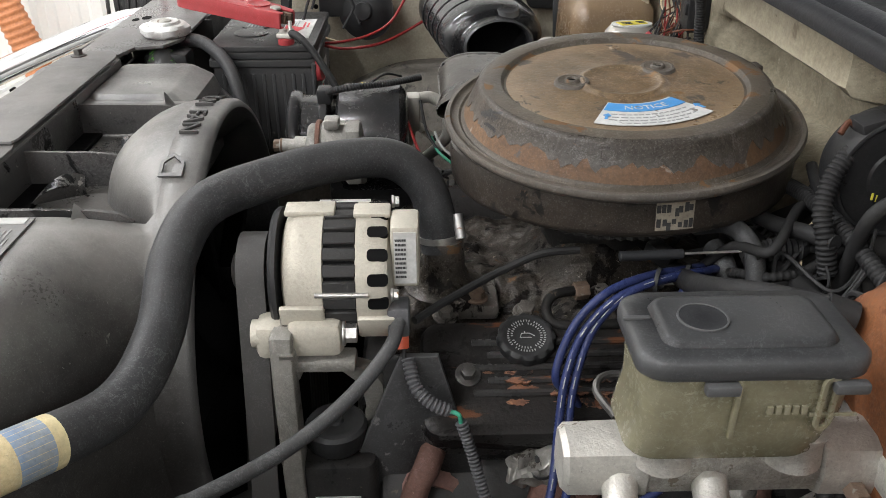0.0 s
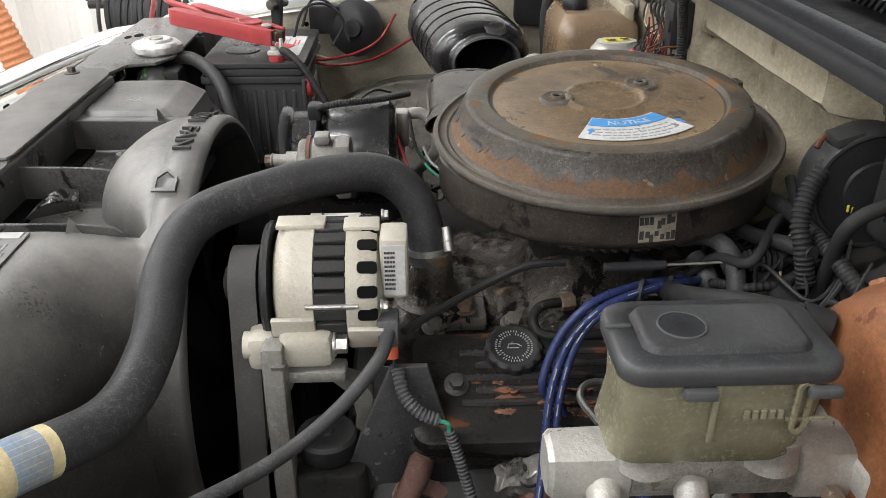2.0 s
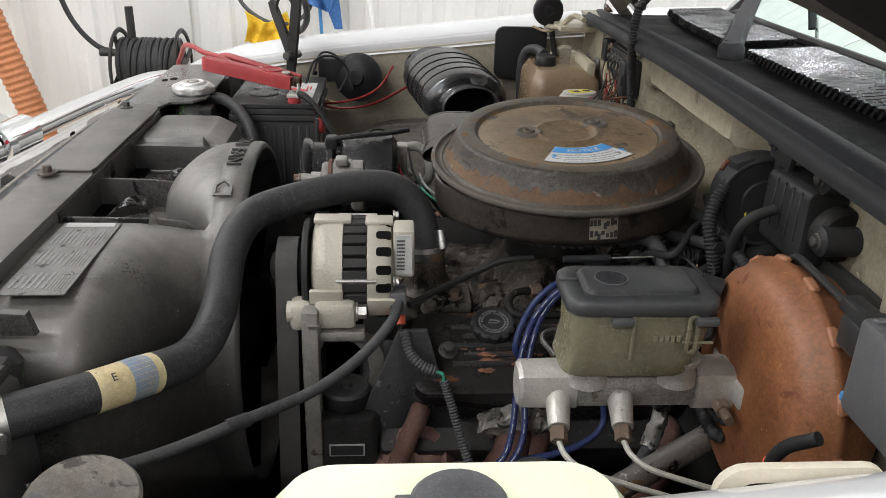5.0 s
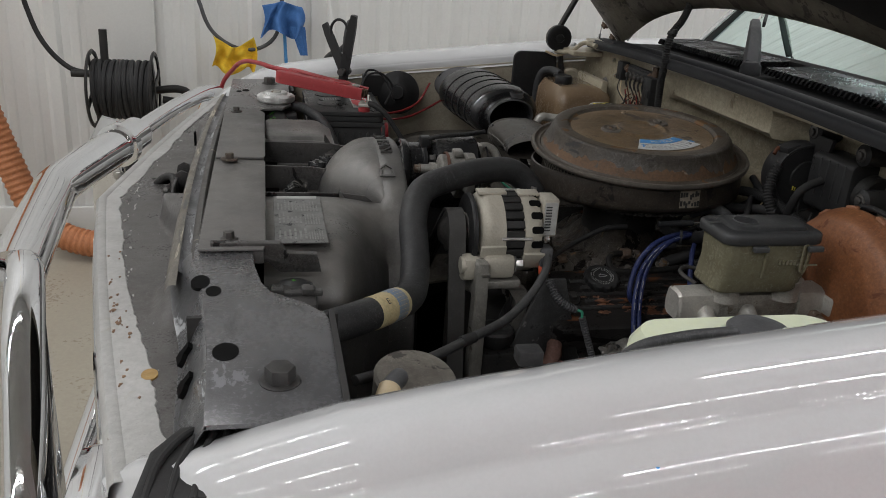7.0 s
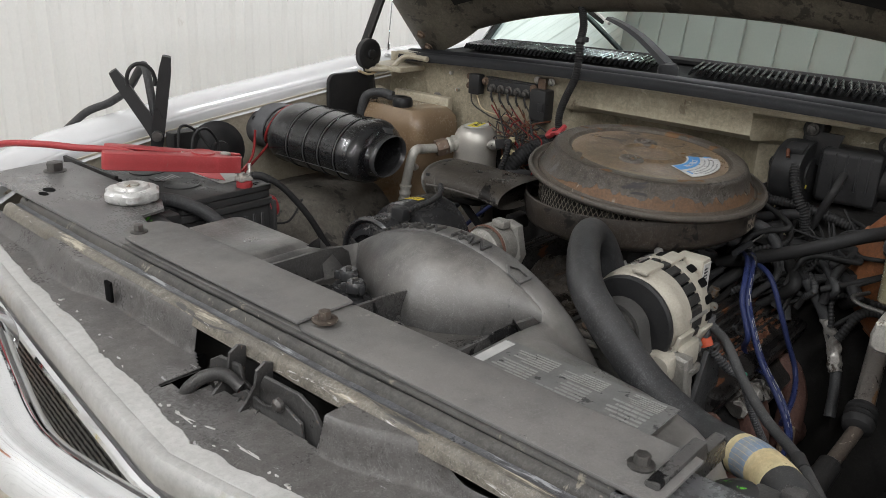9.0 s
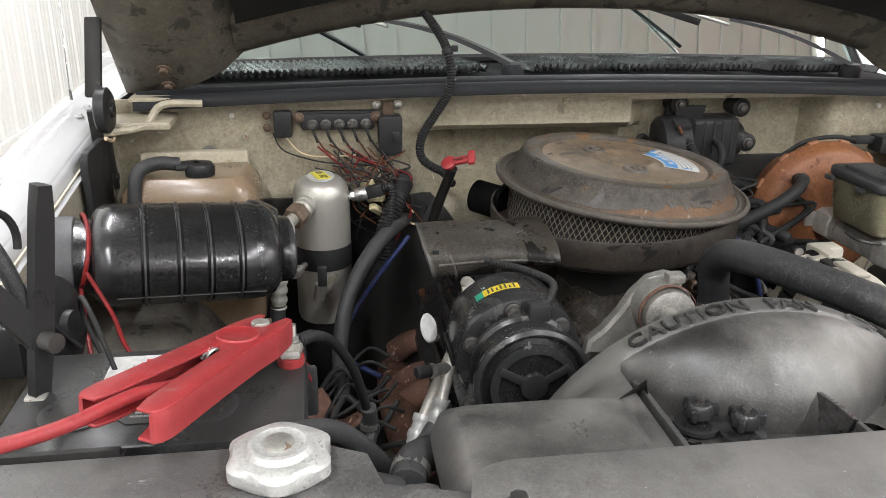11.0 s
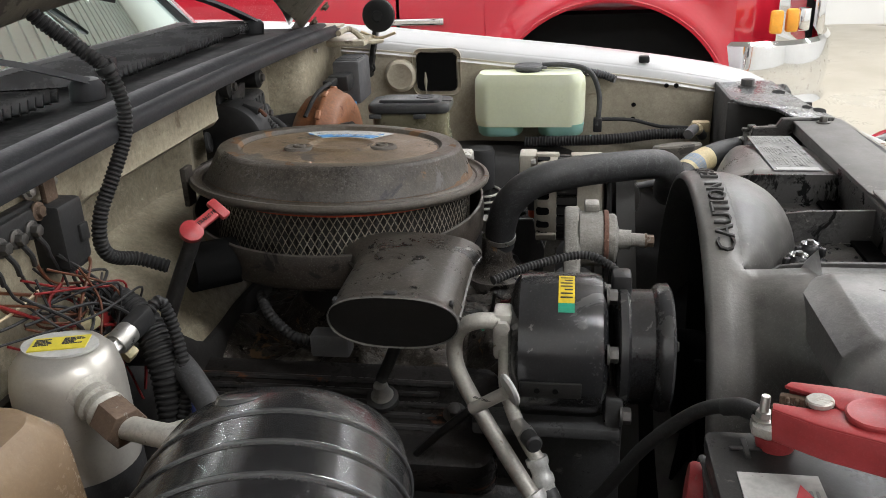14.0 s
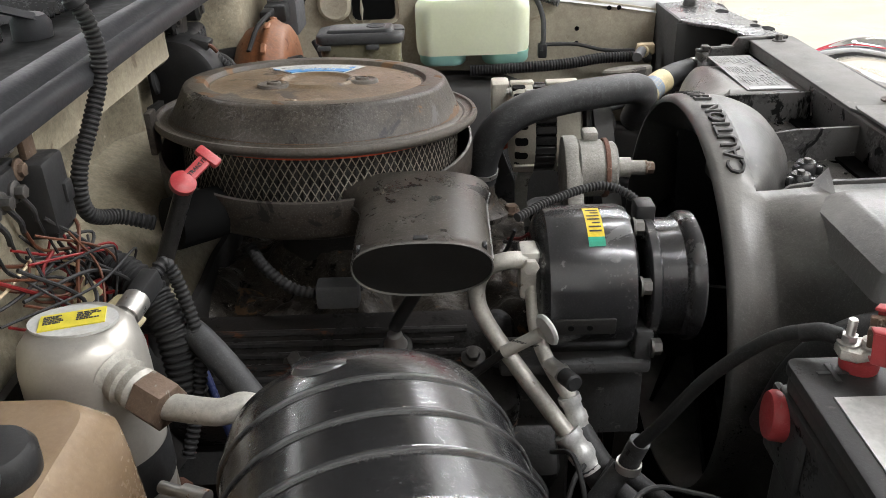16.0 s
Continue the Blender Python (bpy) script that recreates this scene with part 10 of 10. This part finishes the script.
def coolant_bottle():
    c = thing("coolant_reservoir", (.11, .64, .97), "tan stained coolant reservoir with a black cap and hose", "coolant reservoir")
    bm = B()
    rows = []
    for z in lin(.93, 1.166, 12):
        k = 1 - .22 * max(0, (z - 1.125) / .041) ** 2.6 + .012 * math.sin(z * 60)
        rows.append([V(.124 + x * k, .638 + y * k, z) for x, y in rrect(.150, .205, .030, 6)])
    loft(bm, rows)
    part("tank", bm, M["coolant"], c, "brown-stained translucent tank", sharp=50)
    bm = B()
    bx(bm, (.175, .64, 1.165), (.02, .17, .04), bev=.006)
    part("back_flange", bm, M["beige"], c)
    cc = V(.090, .622, 1.166)
    bm = B()
    lathe(bm, [(.018, -.012), (.022, 0), (.0225, .004), (.0225, .014), (.019, .019), (.010, .020)], Matrix.Translation(cc), 30)
    bx(bm, (.008, .016, .015), (.030, .042, .010), Matrix.Translation(cc) @ pose(0, 0, 0, 0, 0, 20), bev=.004)
    part("cap", bm, M["black"], c, "black flip cap")
    bm = B()
    tube(bm, [cc + V(.0, .03, .018), cc + V(-.012, .062, .022), cc + V(-.030, .085, .012), cc + V(-.038, .092, -.03), cc + V(-.036, .092, -.09), cc + V(-.03, .095, -.16)], .0105, 14, 8)
    part("overflow_hose", bm, M["hose"], c)
    # bits on the inner wing in front of it
    h = thing("horn", (-.3, .72, 1.05), "round black horn on the inner fender", "horn")
    bm = B()
    ax = axis_m((-.318, .73, 1.11), (-.25, -1, .15))
    lathe(bm, [(.050, -.02), (.055, 0), (.055, .006), (.046, .010), (.040, .016), (.018, .020), (.016, .028), (.003, .029)], ax, 36)
    part("dish", bm, M["black"], h)
    bm = B()
    bx(bm, (-.38, .745, 1.125), (.06, .03, .055), bev=.005)
    part("mount", bm, M["black"], h)
    for k, (mt, pts) in enumerate((("red_wire", [(-.40, .60, 1.08), (-.36, .63, 1.075), (-.31, .66, 1.08), (-.27, .68, 1.10), (-.24, .71, 1.14)]),
                                   ("rubber", [(-.43, .64, 1.11), (-.41, .66, 1.16), (-.37, .68, 1.165), (-.34, .69, 1.13), (-.36, .67, 1.09)]),
                                   ("rubber", [(-.42, .70, 1.12), (-.40, .72, 1.165), (-.36, .73, 1.15), (-.33, .70, 1.09)]),
                                   ("tan_wire", [(-.41, .60, 1.10), (-.39, .62, 1.085), (-.36, .64, 1.07)]),
                                   ("rubber", [(-.42, .56, 1.09), (-.37, .53, 1.03), (-.33, .50, 1.02), (-.28, .52, 1.045), (-.25, .56, 1.03)]))):
        w = thing("loose_wire", pts[0], "thin %s wire on the dusty inner fender" % ("red" if mt == "red_wire" else "tan" if mt == "tan_wire" else "black"), "wire", "fender wires")
        bm = B()
        tube(bm, pts, .0026 if k < 4 else .002, 8, 8)
        part("strand", bm, M[mt], w)
    # engine odds and ends low on this side
    rnd = random.Random(12)
    for k in range(9):
        w = thing("engine_wire", (-.15 + .03 * k, .38, .86), "thin black wire low beside the engine", "wire", "low wires")
        a = V(-.30 + .03 * k, .34 + .02 * rnd.random(), .90 + .03 * rnd.random())
        bm = B()
        tube(bm, [a, a + V(rnd.uniform(-.02, .04), .03, rnd.uniform(-.03, .03)), a + V(rnd.uniform(-.03, .06), .07, rnd.uniform(-.04, .0)), a + V(rnd.uniform(-.05, .05), .11, -.06)], .0025 + .002 * (k % 3 == 0), 7, 6)
        part("strand", bm, M["rubber"], w)
    for k, (p, mt) in enumerate((((-.22, .40, .86), "rust"), ((-.12, .46, .84), "rust"))):
        w = thing("engine_mount_casting", p, "rust-brown casting low in the bay", "casting", "low castings")
        bm = B()
        lathe(bm, [(.0, 0), (.036, .004), (.042, .02), (.038, .036), (.026, .042), (.022, .036), (.0, .038)], axis_m(p, (.2, .6, .8)), 24)
        bx(bm, (p[0] + .03, p[1] + .02, p[2]), (.06, .04, .03), bev=.008)
        for v in bm.verts:
            v.co += V(noise.noise(v.co * 55), noise.noise(v.co * 55 + V(5, 0, 0)), noise.noise(v.co * 55 + V(0, 5, 0))) * .006
        part("lump", bm, M[mt], w)
    s = thing("engine_sensor", (-.02, .17, 1.0), "black sensor plug with corrugated lead on the intake", "sensor")
    bm = B()
    bx(bm, (-.03, .205, 1.03), (.045, .024, .028), pose(0, 0, 0, 0, 0, 0), bev=.004)
    part("plug", bm, M["grey_plastic"], s)
    bm = B()
    tube(bm, [(-.005, .205, 1.03), (.02, .20, 1.035), (.05, .18, 1.05), (.07, .15, 1.06)], .0065, 10, 8, ribs=.0012)
    part("lead", bm, M["rubber"], s)
    for k, (mt, pts) in enumerate((("red_wire", [(-.215, .13, 1.05), (-.225, .16, 1.065), (-.232, .18, 1.08)]), ("rubber", [(-.18, .16, 1.03), (-.205, .185, 1.06), (-.215, .21, 1.10)]),
                                   ("green_wire", [(-.16, .15, 1.02), (-.19, .165, 1.04), (-.20, .20, 1.05)]), ("ink_white", [(-.155, .155, 1.025), (-.185, .17, 1.045), (-.195, .205, 1.055)]))):
        w = thing("loose_wire", pts[0], "thin %s wire beside the compressor" % ("red", "black", "green", "white")[k], "wire", "compressor wires")
        bm = B()
        tube(bm, pts, .002, 7, 6)
        part("strand", bm, M[mt], w)


coolant_bottle()


# ---- things against the workshop wall ----
def wall_things():
    r = thing("hose_reel", (-1.26, 2.42, .55), "black metal hose reel wound with dark hose", "hose reel")
    y = 2.42
    for x in (-1.385, -1.13):
        bm = B()
        n = 40
        lathe(bm, [(.15, -.004), (.165, -.006), (.17, 0), (.165, .006), (.15, .004)], axis_m((x, y, .775), (1, 0, 0)), n, cap=False)
        for k in range(4):
            bx(bm, (0, .08, 0), (.006, .16, .035), Matrix.Translation((x, y, .775)) @ pose(0, 0, 0, 90 * k + 20, 0, 0), bev=.002)
        lathe(bm, [(.05, -.006), (.05, .006)], axis_m((x, y, .775), (1, 0, 0)), 24)
        part("side_disc", bm, M["black_metal"], r)
    for k in range(11):
        bm = B()
        x = -1.365 + .0215 * k
        lathe(bm, [(.118, -.011), (.128, -.008), (.131, 0), (.128, .008), (.118, .011)], axis_m((x, y, .775), (1, .06 * math.sin(k * 2), .06 * math.cos(k))), 40, cap=False)
        part("hose_turn", bm, M["rubber"], r)
    bm = B()
    lathe(bm, [(.12, -1.37), (.12, -1.14)], axis_m((0, y, .775), (1, 0, 0)), 32)
    part("drum", bm, M["rubber"], r)
    bm = B()
    cyl(bm, (-1.47, y, .84), (-1.385, y, .84), .016, 14)
    part("inlet", bm, M["black_metal"], r)
    bm = B()
    cyl(bm, (-1.33, y, .90), (-1.33, y, 1.03), .017, 14)
    part("grip", bm, M["black_metal"], r)
    bm = B()
    tube(bm, [(-1.13, y, .775), (-1.05, y, .785), (-1.0, y, .775), (-.985, y, .75), (-1.0, y, .725), (-1.10, y, .735)], .017, 12, 5)
    part("arm", bm, M["black_metal"], r)
    bm = B()
    bx(bm, (-1.26, 2.62, .70), (.10, .20, .14), bev=.01)
    part("wall_bracket", bm, M["black_metal"], r)
    h = thing("air_hose", (-1.5, 2.5, .85), "black air hose hanging from above to the reel", "hose")
    bm = B()
    tube(bm, [(-1.385, y, .84), (-1.48, 2.44, .86), (-1.57, 2.47, .94), (-1.63, 2.5, 1.06), (-1.66, 2.52, 1.25), (-1.66, 2.55, 1.9), (-1.66, 2.6, 4.2)], .011, 12, 8)
    part("hose_run", bm, M["rubber"], h)
    # hanging hose with cloths
    h = thing("hanging_hose", (-.7, 2.6, .9), "grey hose slung in a loop along the wall", "hose")
    bm = B()
    P = [(-.95, 2.64, 1.9), (-.95, 2.63, 1.25), (-.935, 2.62, 1.12), (-.89, 2.61, 1.02), (-.80, 2.61, .955), (-.70, 2.61, .945), (-.62, 2.61, .99), (-.585, 2.61, 1.07), (-.575, 2.62, 1.2), (-.575, 2.64, 1.8)]
    tube(bm, P, .009, 12, 8)
    part("hose_run", bm, M["grey_plastic"], h)

    def cloth(name, label, x0, x1, ztop, zbot, mt, seed):
        c = thing(name, ((x0 + x1) / 2, 2.6, zbot), label, "cloth")
        b = B()

        def f(u, v):
            x = x0 + (x1 - x0) * u
            zt_ = ztop(u)
            z = zt_ + (zbot + .02 * math.sin(u * 9 + seed) - zt_) * v
            yv = 2.595 - .018 * math.sin(u * 17 + 2 * v + seed) * (.3 + v) + .02 * noise.noise((u * 4, v * 3, seed))
            return V(x + .012 * math.sin(v * 4 + u * 6), yv - .01 * v, z)
        grid_sheet(b, lin(0, 1, 30), lin(0, 1, 20), f, (0, .008, 0))
        part("fabric", b, M[mt], c)
        return c
    cloth("yellow_cloth", "yellow cloth draped over the hose loop", -.885, -.70, lambda u: 1.0 - .05 * math.sin(u * 3.14), .845, "yellow_cloth", 1)
    cloth("blue_rag", "blue shop rag hung over the hose", -.665, -.48, lambda u: 1.17 - .05 * abs(u - .5), 1.02, "blue_cloth", 5)
    c = thing("blue_rag", (-.5, 2.58, .95), "blue shop rag hung over the hose", "cloth")
    bm = B()
    loft(bm, [[V(-.505 + .03 * t + .035 * (1 - .5 * t) * q, 2.572 + .006 * math.sin(q * 3), 1.06 - .13 * t) for q in (-1, -.3, .3, 1)] for t in lin(0, 1, 10)], closed=False)
    part("fabric", bm, M["blue_cloth"], c)
    p = thing("squeegee", (-.55, 2.62, .0), "slim blue squeegee pole leaning on the wall", "squeegee")
    bm = B()
    cyl(bm, (-.565, 2.66, 1.06), (-.51, 2.60, .03), .008, 12)
    part("rod", bm, M["label_blue"], p)
    p = thing("broom_pole", (-.33, 2.6, .4), "white pole with a red grip leaning on the wall", "pole")
    bm = B()
    cyl(bm, (-.42, 2.66, 1.65), (-.325, 2.60, .92), .012, 14)
    part("pole", bm, M["wall"], p)
    bm = B()
    cyl(bm, (-.325, 2.60, .92), (-.30, 2.585, .74), .014, 14)
    part("grip", bm, M["red_plastic"], p)
    bm = B()
    cyl(bm, (-.30, 2.585, .74), (-.24, 2.55, .02), .011, 14)
    part("pole_end", bm, M["wall"], p)
    d = thing("exhaust_duct", (-1.85, 2.5, .02), "orange ribbed exhaust hose hanging to the floor", "hose")
    bm = B()
    tube(bm, [(-2.25, 2.5, 2.6), (-2.08, 2.5, 1.6), (-1.98, 2.5, 1.14), (-1.905, 2.5, .84), (-1.835, 2.5, .60), (-1.77, 2.48, .40), (-1.68, 2.44, .20), (-1.52, 2.38, .09), (-1.2, 2.3, .075), (-.8, 2.3, .075)], .062, 24, 12, ribs=.005, pitch=.028)
    part("duct", bm, M["orange_hose"], d)
    y = thing("extension_lead", (-2.14, 2.6, .3), "thin yellow cord hanging on the wall", "cord")
    bm = B()
    tube(bm, [(-2.15, 2.70, 4.34), (-2.15, 2.68, 2.0), (-2.14, 2.66, 1.0), (-2.125, 2.655, .6), (-2.145, 2.65, .42), (-2.2, 2.64, .36)], .004, 8, 8)
    part("cord", bm, M["label_yellow"], y)
    # wide flat trims on the wall
    for x, w in ((-1.30, .30), (-.40, .07)):
        bm = B()
        bx(bm, (x, Y1 - .008, CEIL / 2), (w, .03, CEIL - .1), bev=.004)
        part("wall_trim", bm, M["wall"], None, "white flat metal trim on the wall", kind="structure", category="trim")


wall_things()


def red_truck():
    t = thing("red_truck", (1, -2.7, 0), "glossy red pickup truck with a chrome bumper parked alongside", "truck")
    Y = -2.2
    ax, az, ar = -.43, .695, .46
    # side panel as a sheet with the wheel arch cut out, swelling round the arch

    def f(x, v):
        top, bot = 1.45, .50
        d = math.hypot(x - ax, 0)
        if abs(x - ax) < ar:
            bot = max(bot, az + math.sqrt(max(ar * ar - (x - ax) ** 2, 0)))
        z = bot + (top - bot) * v
        r = math.hypot(x - ax, z - az)
        y = Y - .05 * sstep(1.1, 1.45, z) ** 2 - .02 * (1 - sstep(.5, .9, z)) + .025 * math.exp(-((r - ar - .02) / .05) ** 2)
        y -= .20 * (1 - sstep(-1.10, -.80, x)) ** 2
        return V(x, y, z)
    xs = sorted(set(lin(-1.08, -.95, 8) + [ax + ar * math.cos(a) for a in lin(0, math.pi, 60)] + lin(.04, .36, 6)))
    bm = B()
    grid_sheet(bm, xs, lin(0, 1, 24), f, (0, -.01, 0))
    part("front_fender", bm, M["red_paint"], t, "red fender with a flared wheel arch", sharp=60)
    bm = B()
    grid_sheet(bm, lin(.372, 1.55, 20), lin(.45, 1.45, 16), lambda x, z: V(x, Y - .05 * sstep(1.1, 1.45, z) ** 2 + .008 * math.sin((z - .5) * 4), z), (0, -.02, 0))
    part("door", bm, M["red_paint"], t)
    bm = B()
    grid_sheet(bm, lin(1.56, 4.2, 20), lin(.45, 1.40, 12), lambda x, z: V(x, Y + .008 * math.sin((z - .5) * 4), z), (0, -.02, 0))
    part("bed_side", bm, M["red_paint"], t)
    bm = B()
    tube(bm, [(ax + (ar + .012) * math.cos(a), Y + .018, az + (ar + .012) * math.sin(a)) for a in lin(-.2, math.pi + .2, 30)], .008, 8, 2)
    part("arch_trim", bm, M["red_paint"], t)
    # added black plate behind the door seam, in place of its shade
    bm = B()
    bx(bm, (.366, Y - .05, 1.0), (.10, .05, .98))
    part("door_gap_filler", bm, M["void"], t)
    bm = B()
    bx(bm, (.295, Y + .008, 1.098), (.215, .008, .026), bev=.003)
    b = part("badge", bm, M["chrome"], t, "chrome fender badge")
    bm = B()
    bx(bm, (.295, Y + .0125, 1.098), (.19, .002, .010))
    part("badge_bar", bm, M["alu_dull"], b)
    bm = B()
    bx(bm, (.35, -3.05, 1.46), (2.85, 1.62, .08), bev=.03)
    bx(bm, (-.35, -3.05, .95), (.9, 1.2, .8))
    part("hood", bm, M["red_paint"], t)
    bm = B()
    bx(bm, (2.0, -3.05, 1.75), (1.5, 1.45, .65), bev=.12, seg=3)
    part("cab", bm, M["red_paint"], t)
    # solid black block stands for the shade in the wheel well
    bm = B()
    bx(bm, (-.40, -2.62, .70), (1.0, .60, .8))
    part("wheel_well", bm, M["void"], t)
    w = new("wheel")
    w.location = (ax, -2.42, .42)
    link(w, t)
    bm = B()
    lathe(bm, [(.22, -.12), (.36, -.13), (.40, -.10), (.405, 0), (.40, .10), (.36, .13), (.22, .12)], axis_m((ax, -2.34, .42), (0, 1, 0)), 40, cap=False)
    part("tyre", bm, M["rubber"], w)
    bm = B()
    lathe(bm, [(.225, -.05), (.22, .08), (.12, .06), (.05, .10), (.01, .10)], axis_m((ax, -2.34, .42), (0, 1, 0)), 28)
    part("rim", bm, M["steel"], w)
    # bumper wrapping the corner, lamps
    bm = B()
    prof = [(.0, 1.005), (.014, .99), (.018, .93), (.018, .86), (.010, .80), (.02, .76)]
    path = [(-.865, Y - .005), (-.95, Y + .012), (-1.08, Y - .01), (-1.20, Y - .10), (-1.28, Y - .25), (-1.33, Y - .5), (-1.35, Y - .85), (-1.33, Y - 1.3)]
    S = spline([(x, y, 0) for x, y in path], 6)
    rings = []
    for i, p in enumerate(S):
        d = (S[min(i + 1, len(S) - 1)] - S[max(i - 1, 0)]).normalized()
        nrm = V(-d.y, d.x, 0)
        if nrm.y < 0 and i < 10:
            nrm = -nrm
        nrm = V(d.y, -d.x, 0) if V(d.y, -d.x, 0).dot(V(-1, 1, 0)) > 0 else V(-d.y, d.x, 0)
        rings.append([p + nrm * o + V(0, 0, z) for o, z in prof])
    loft(bm, rings, closed=False)
    part("bumper", bm, M["chrome"], t, "chrome wraparound bumper")
    for x0, mt, nm in ((-1.035, "amber", "side_lamp"), (-1.10, "amber", "turn_lamp"), (-1.15, "chrome", "headlamp")):
        bm = B()
        bx(bm, (x0, Y - .02 + (x0 + 1.035) * .7, 1.07), (.045, .03, .085), pose(0, 0, 0, 0, 0, 0), bev=.01)
        part(nm, bm, M[mt], t)
    bm = B()
    bx(bm, (-1.22, -2.95, 1.10), (.05, 1.2, .30), bev=.02)
    part("grille", bm, M["chrome"], t)


red_truck()
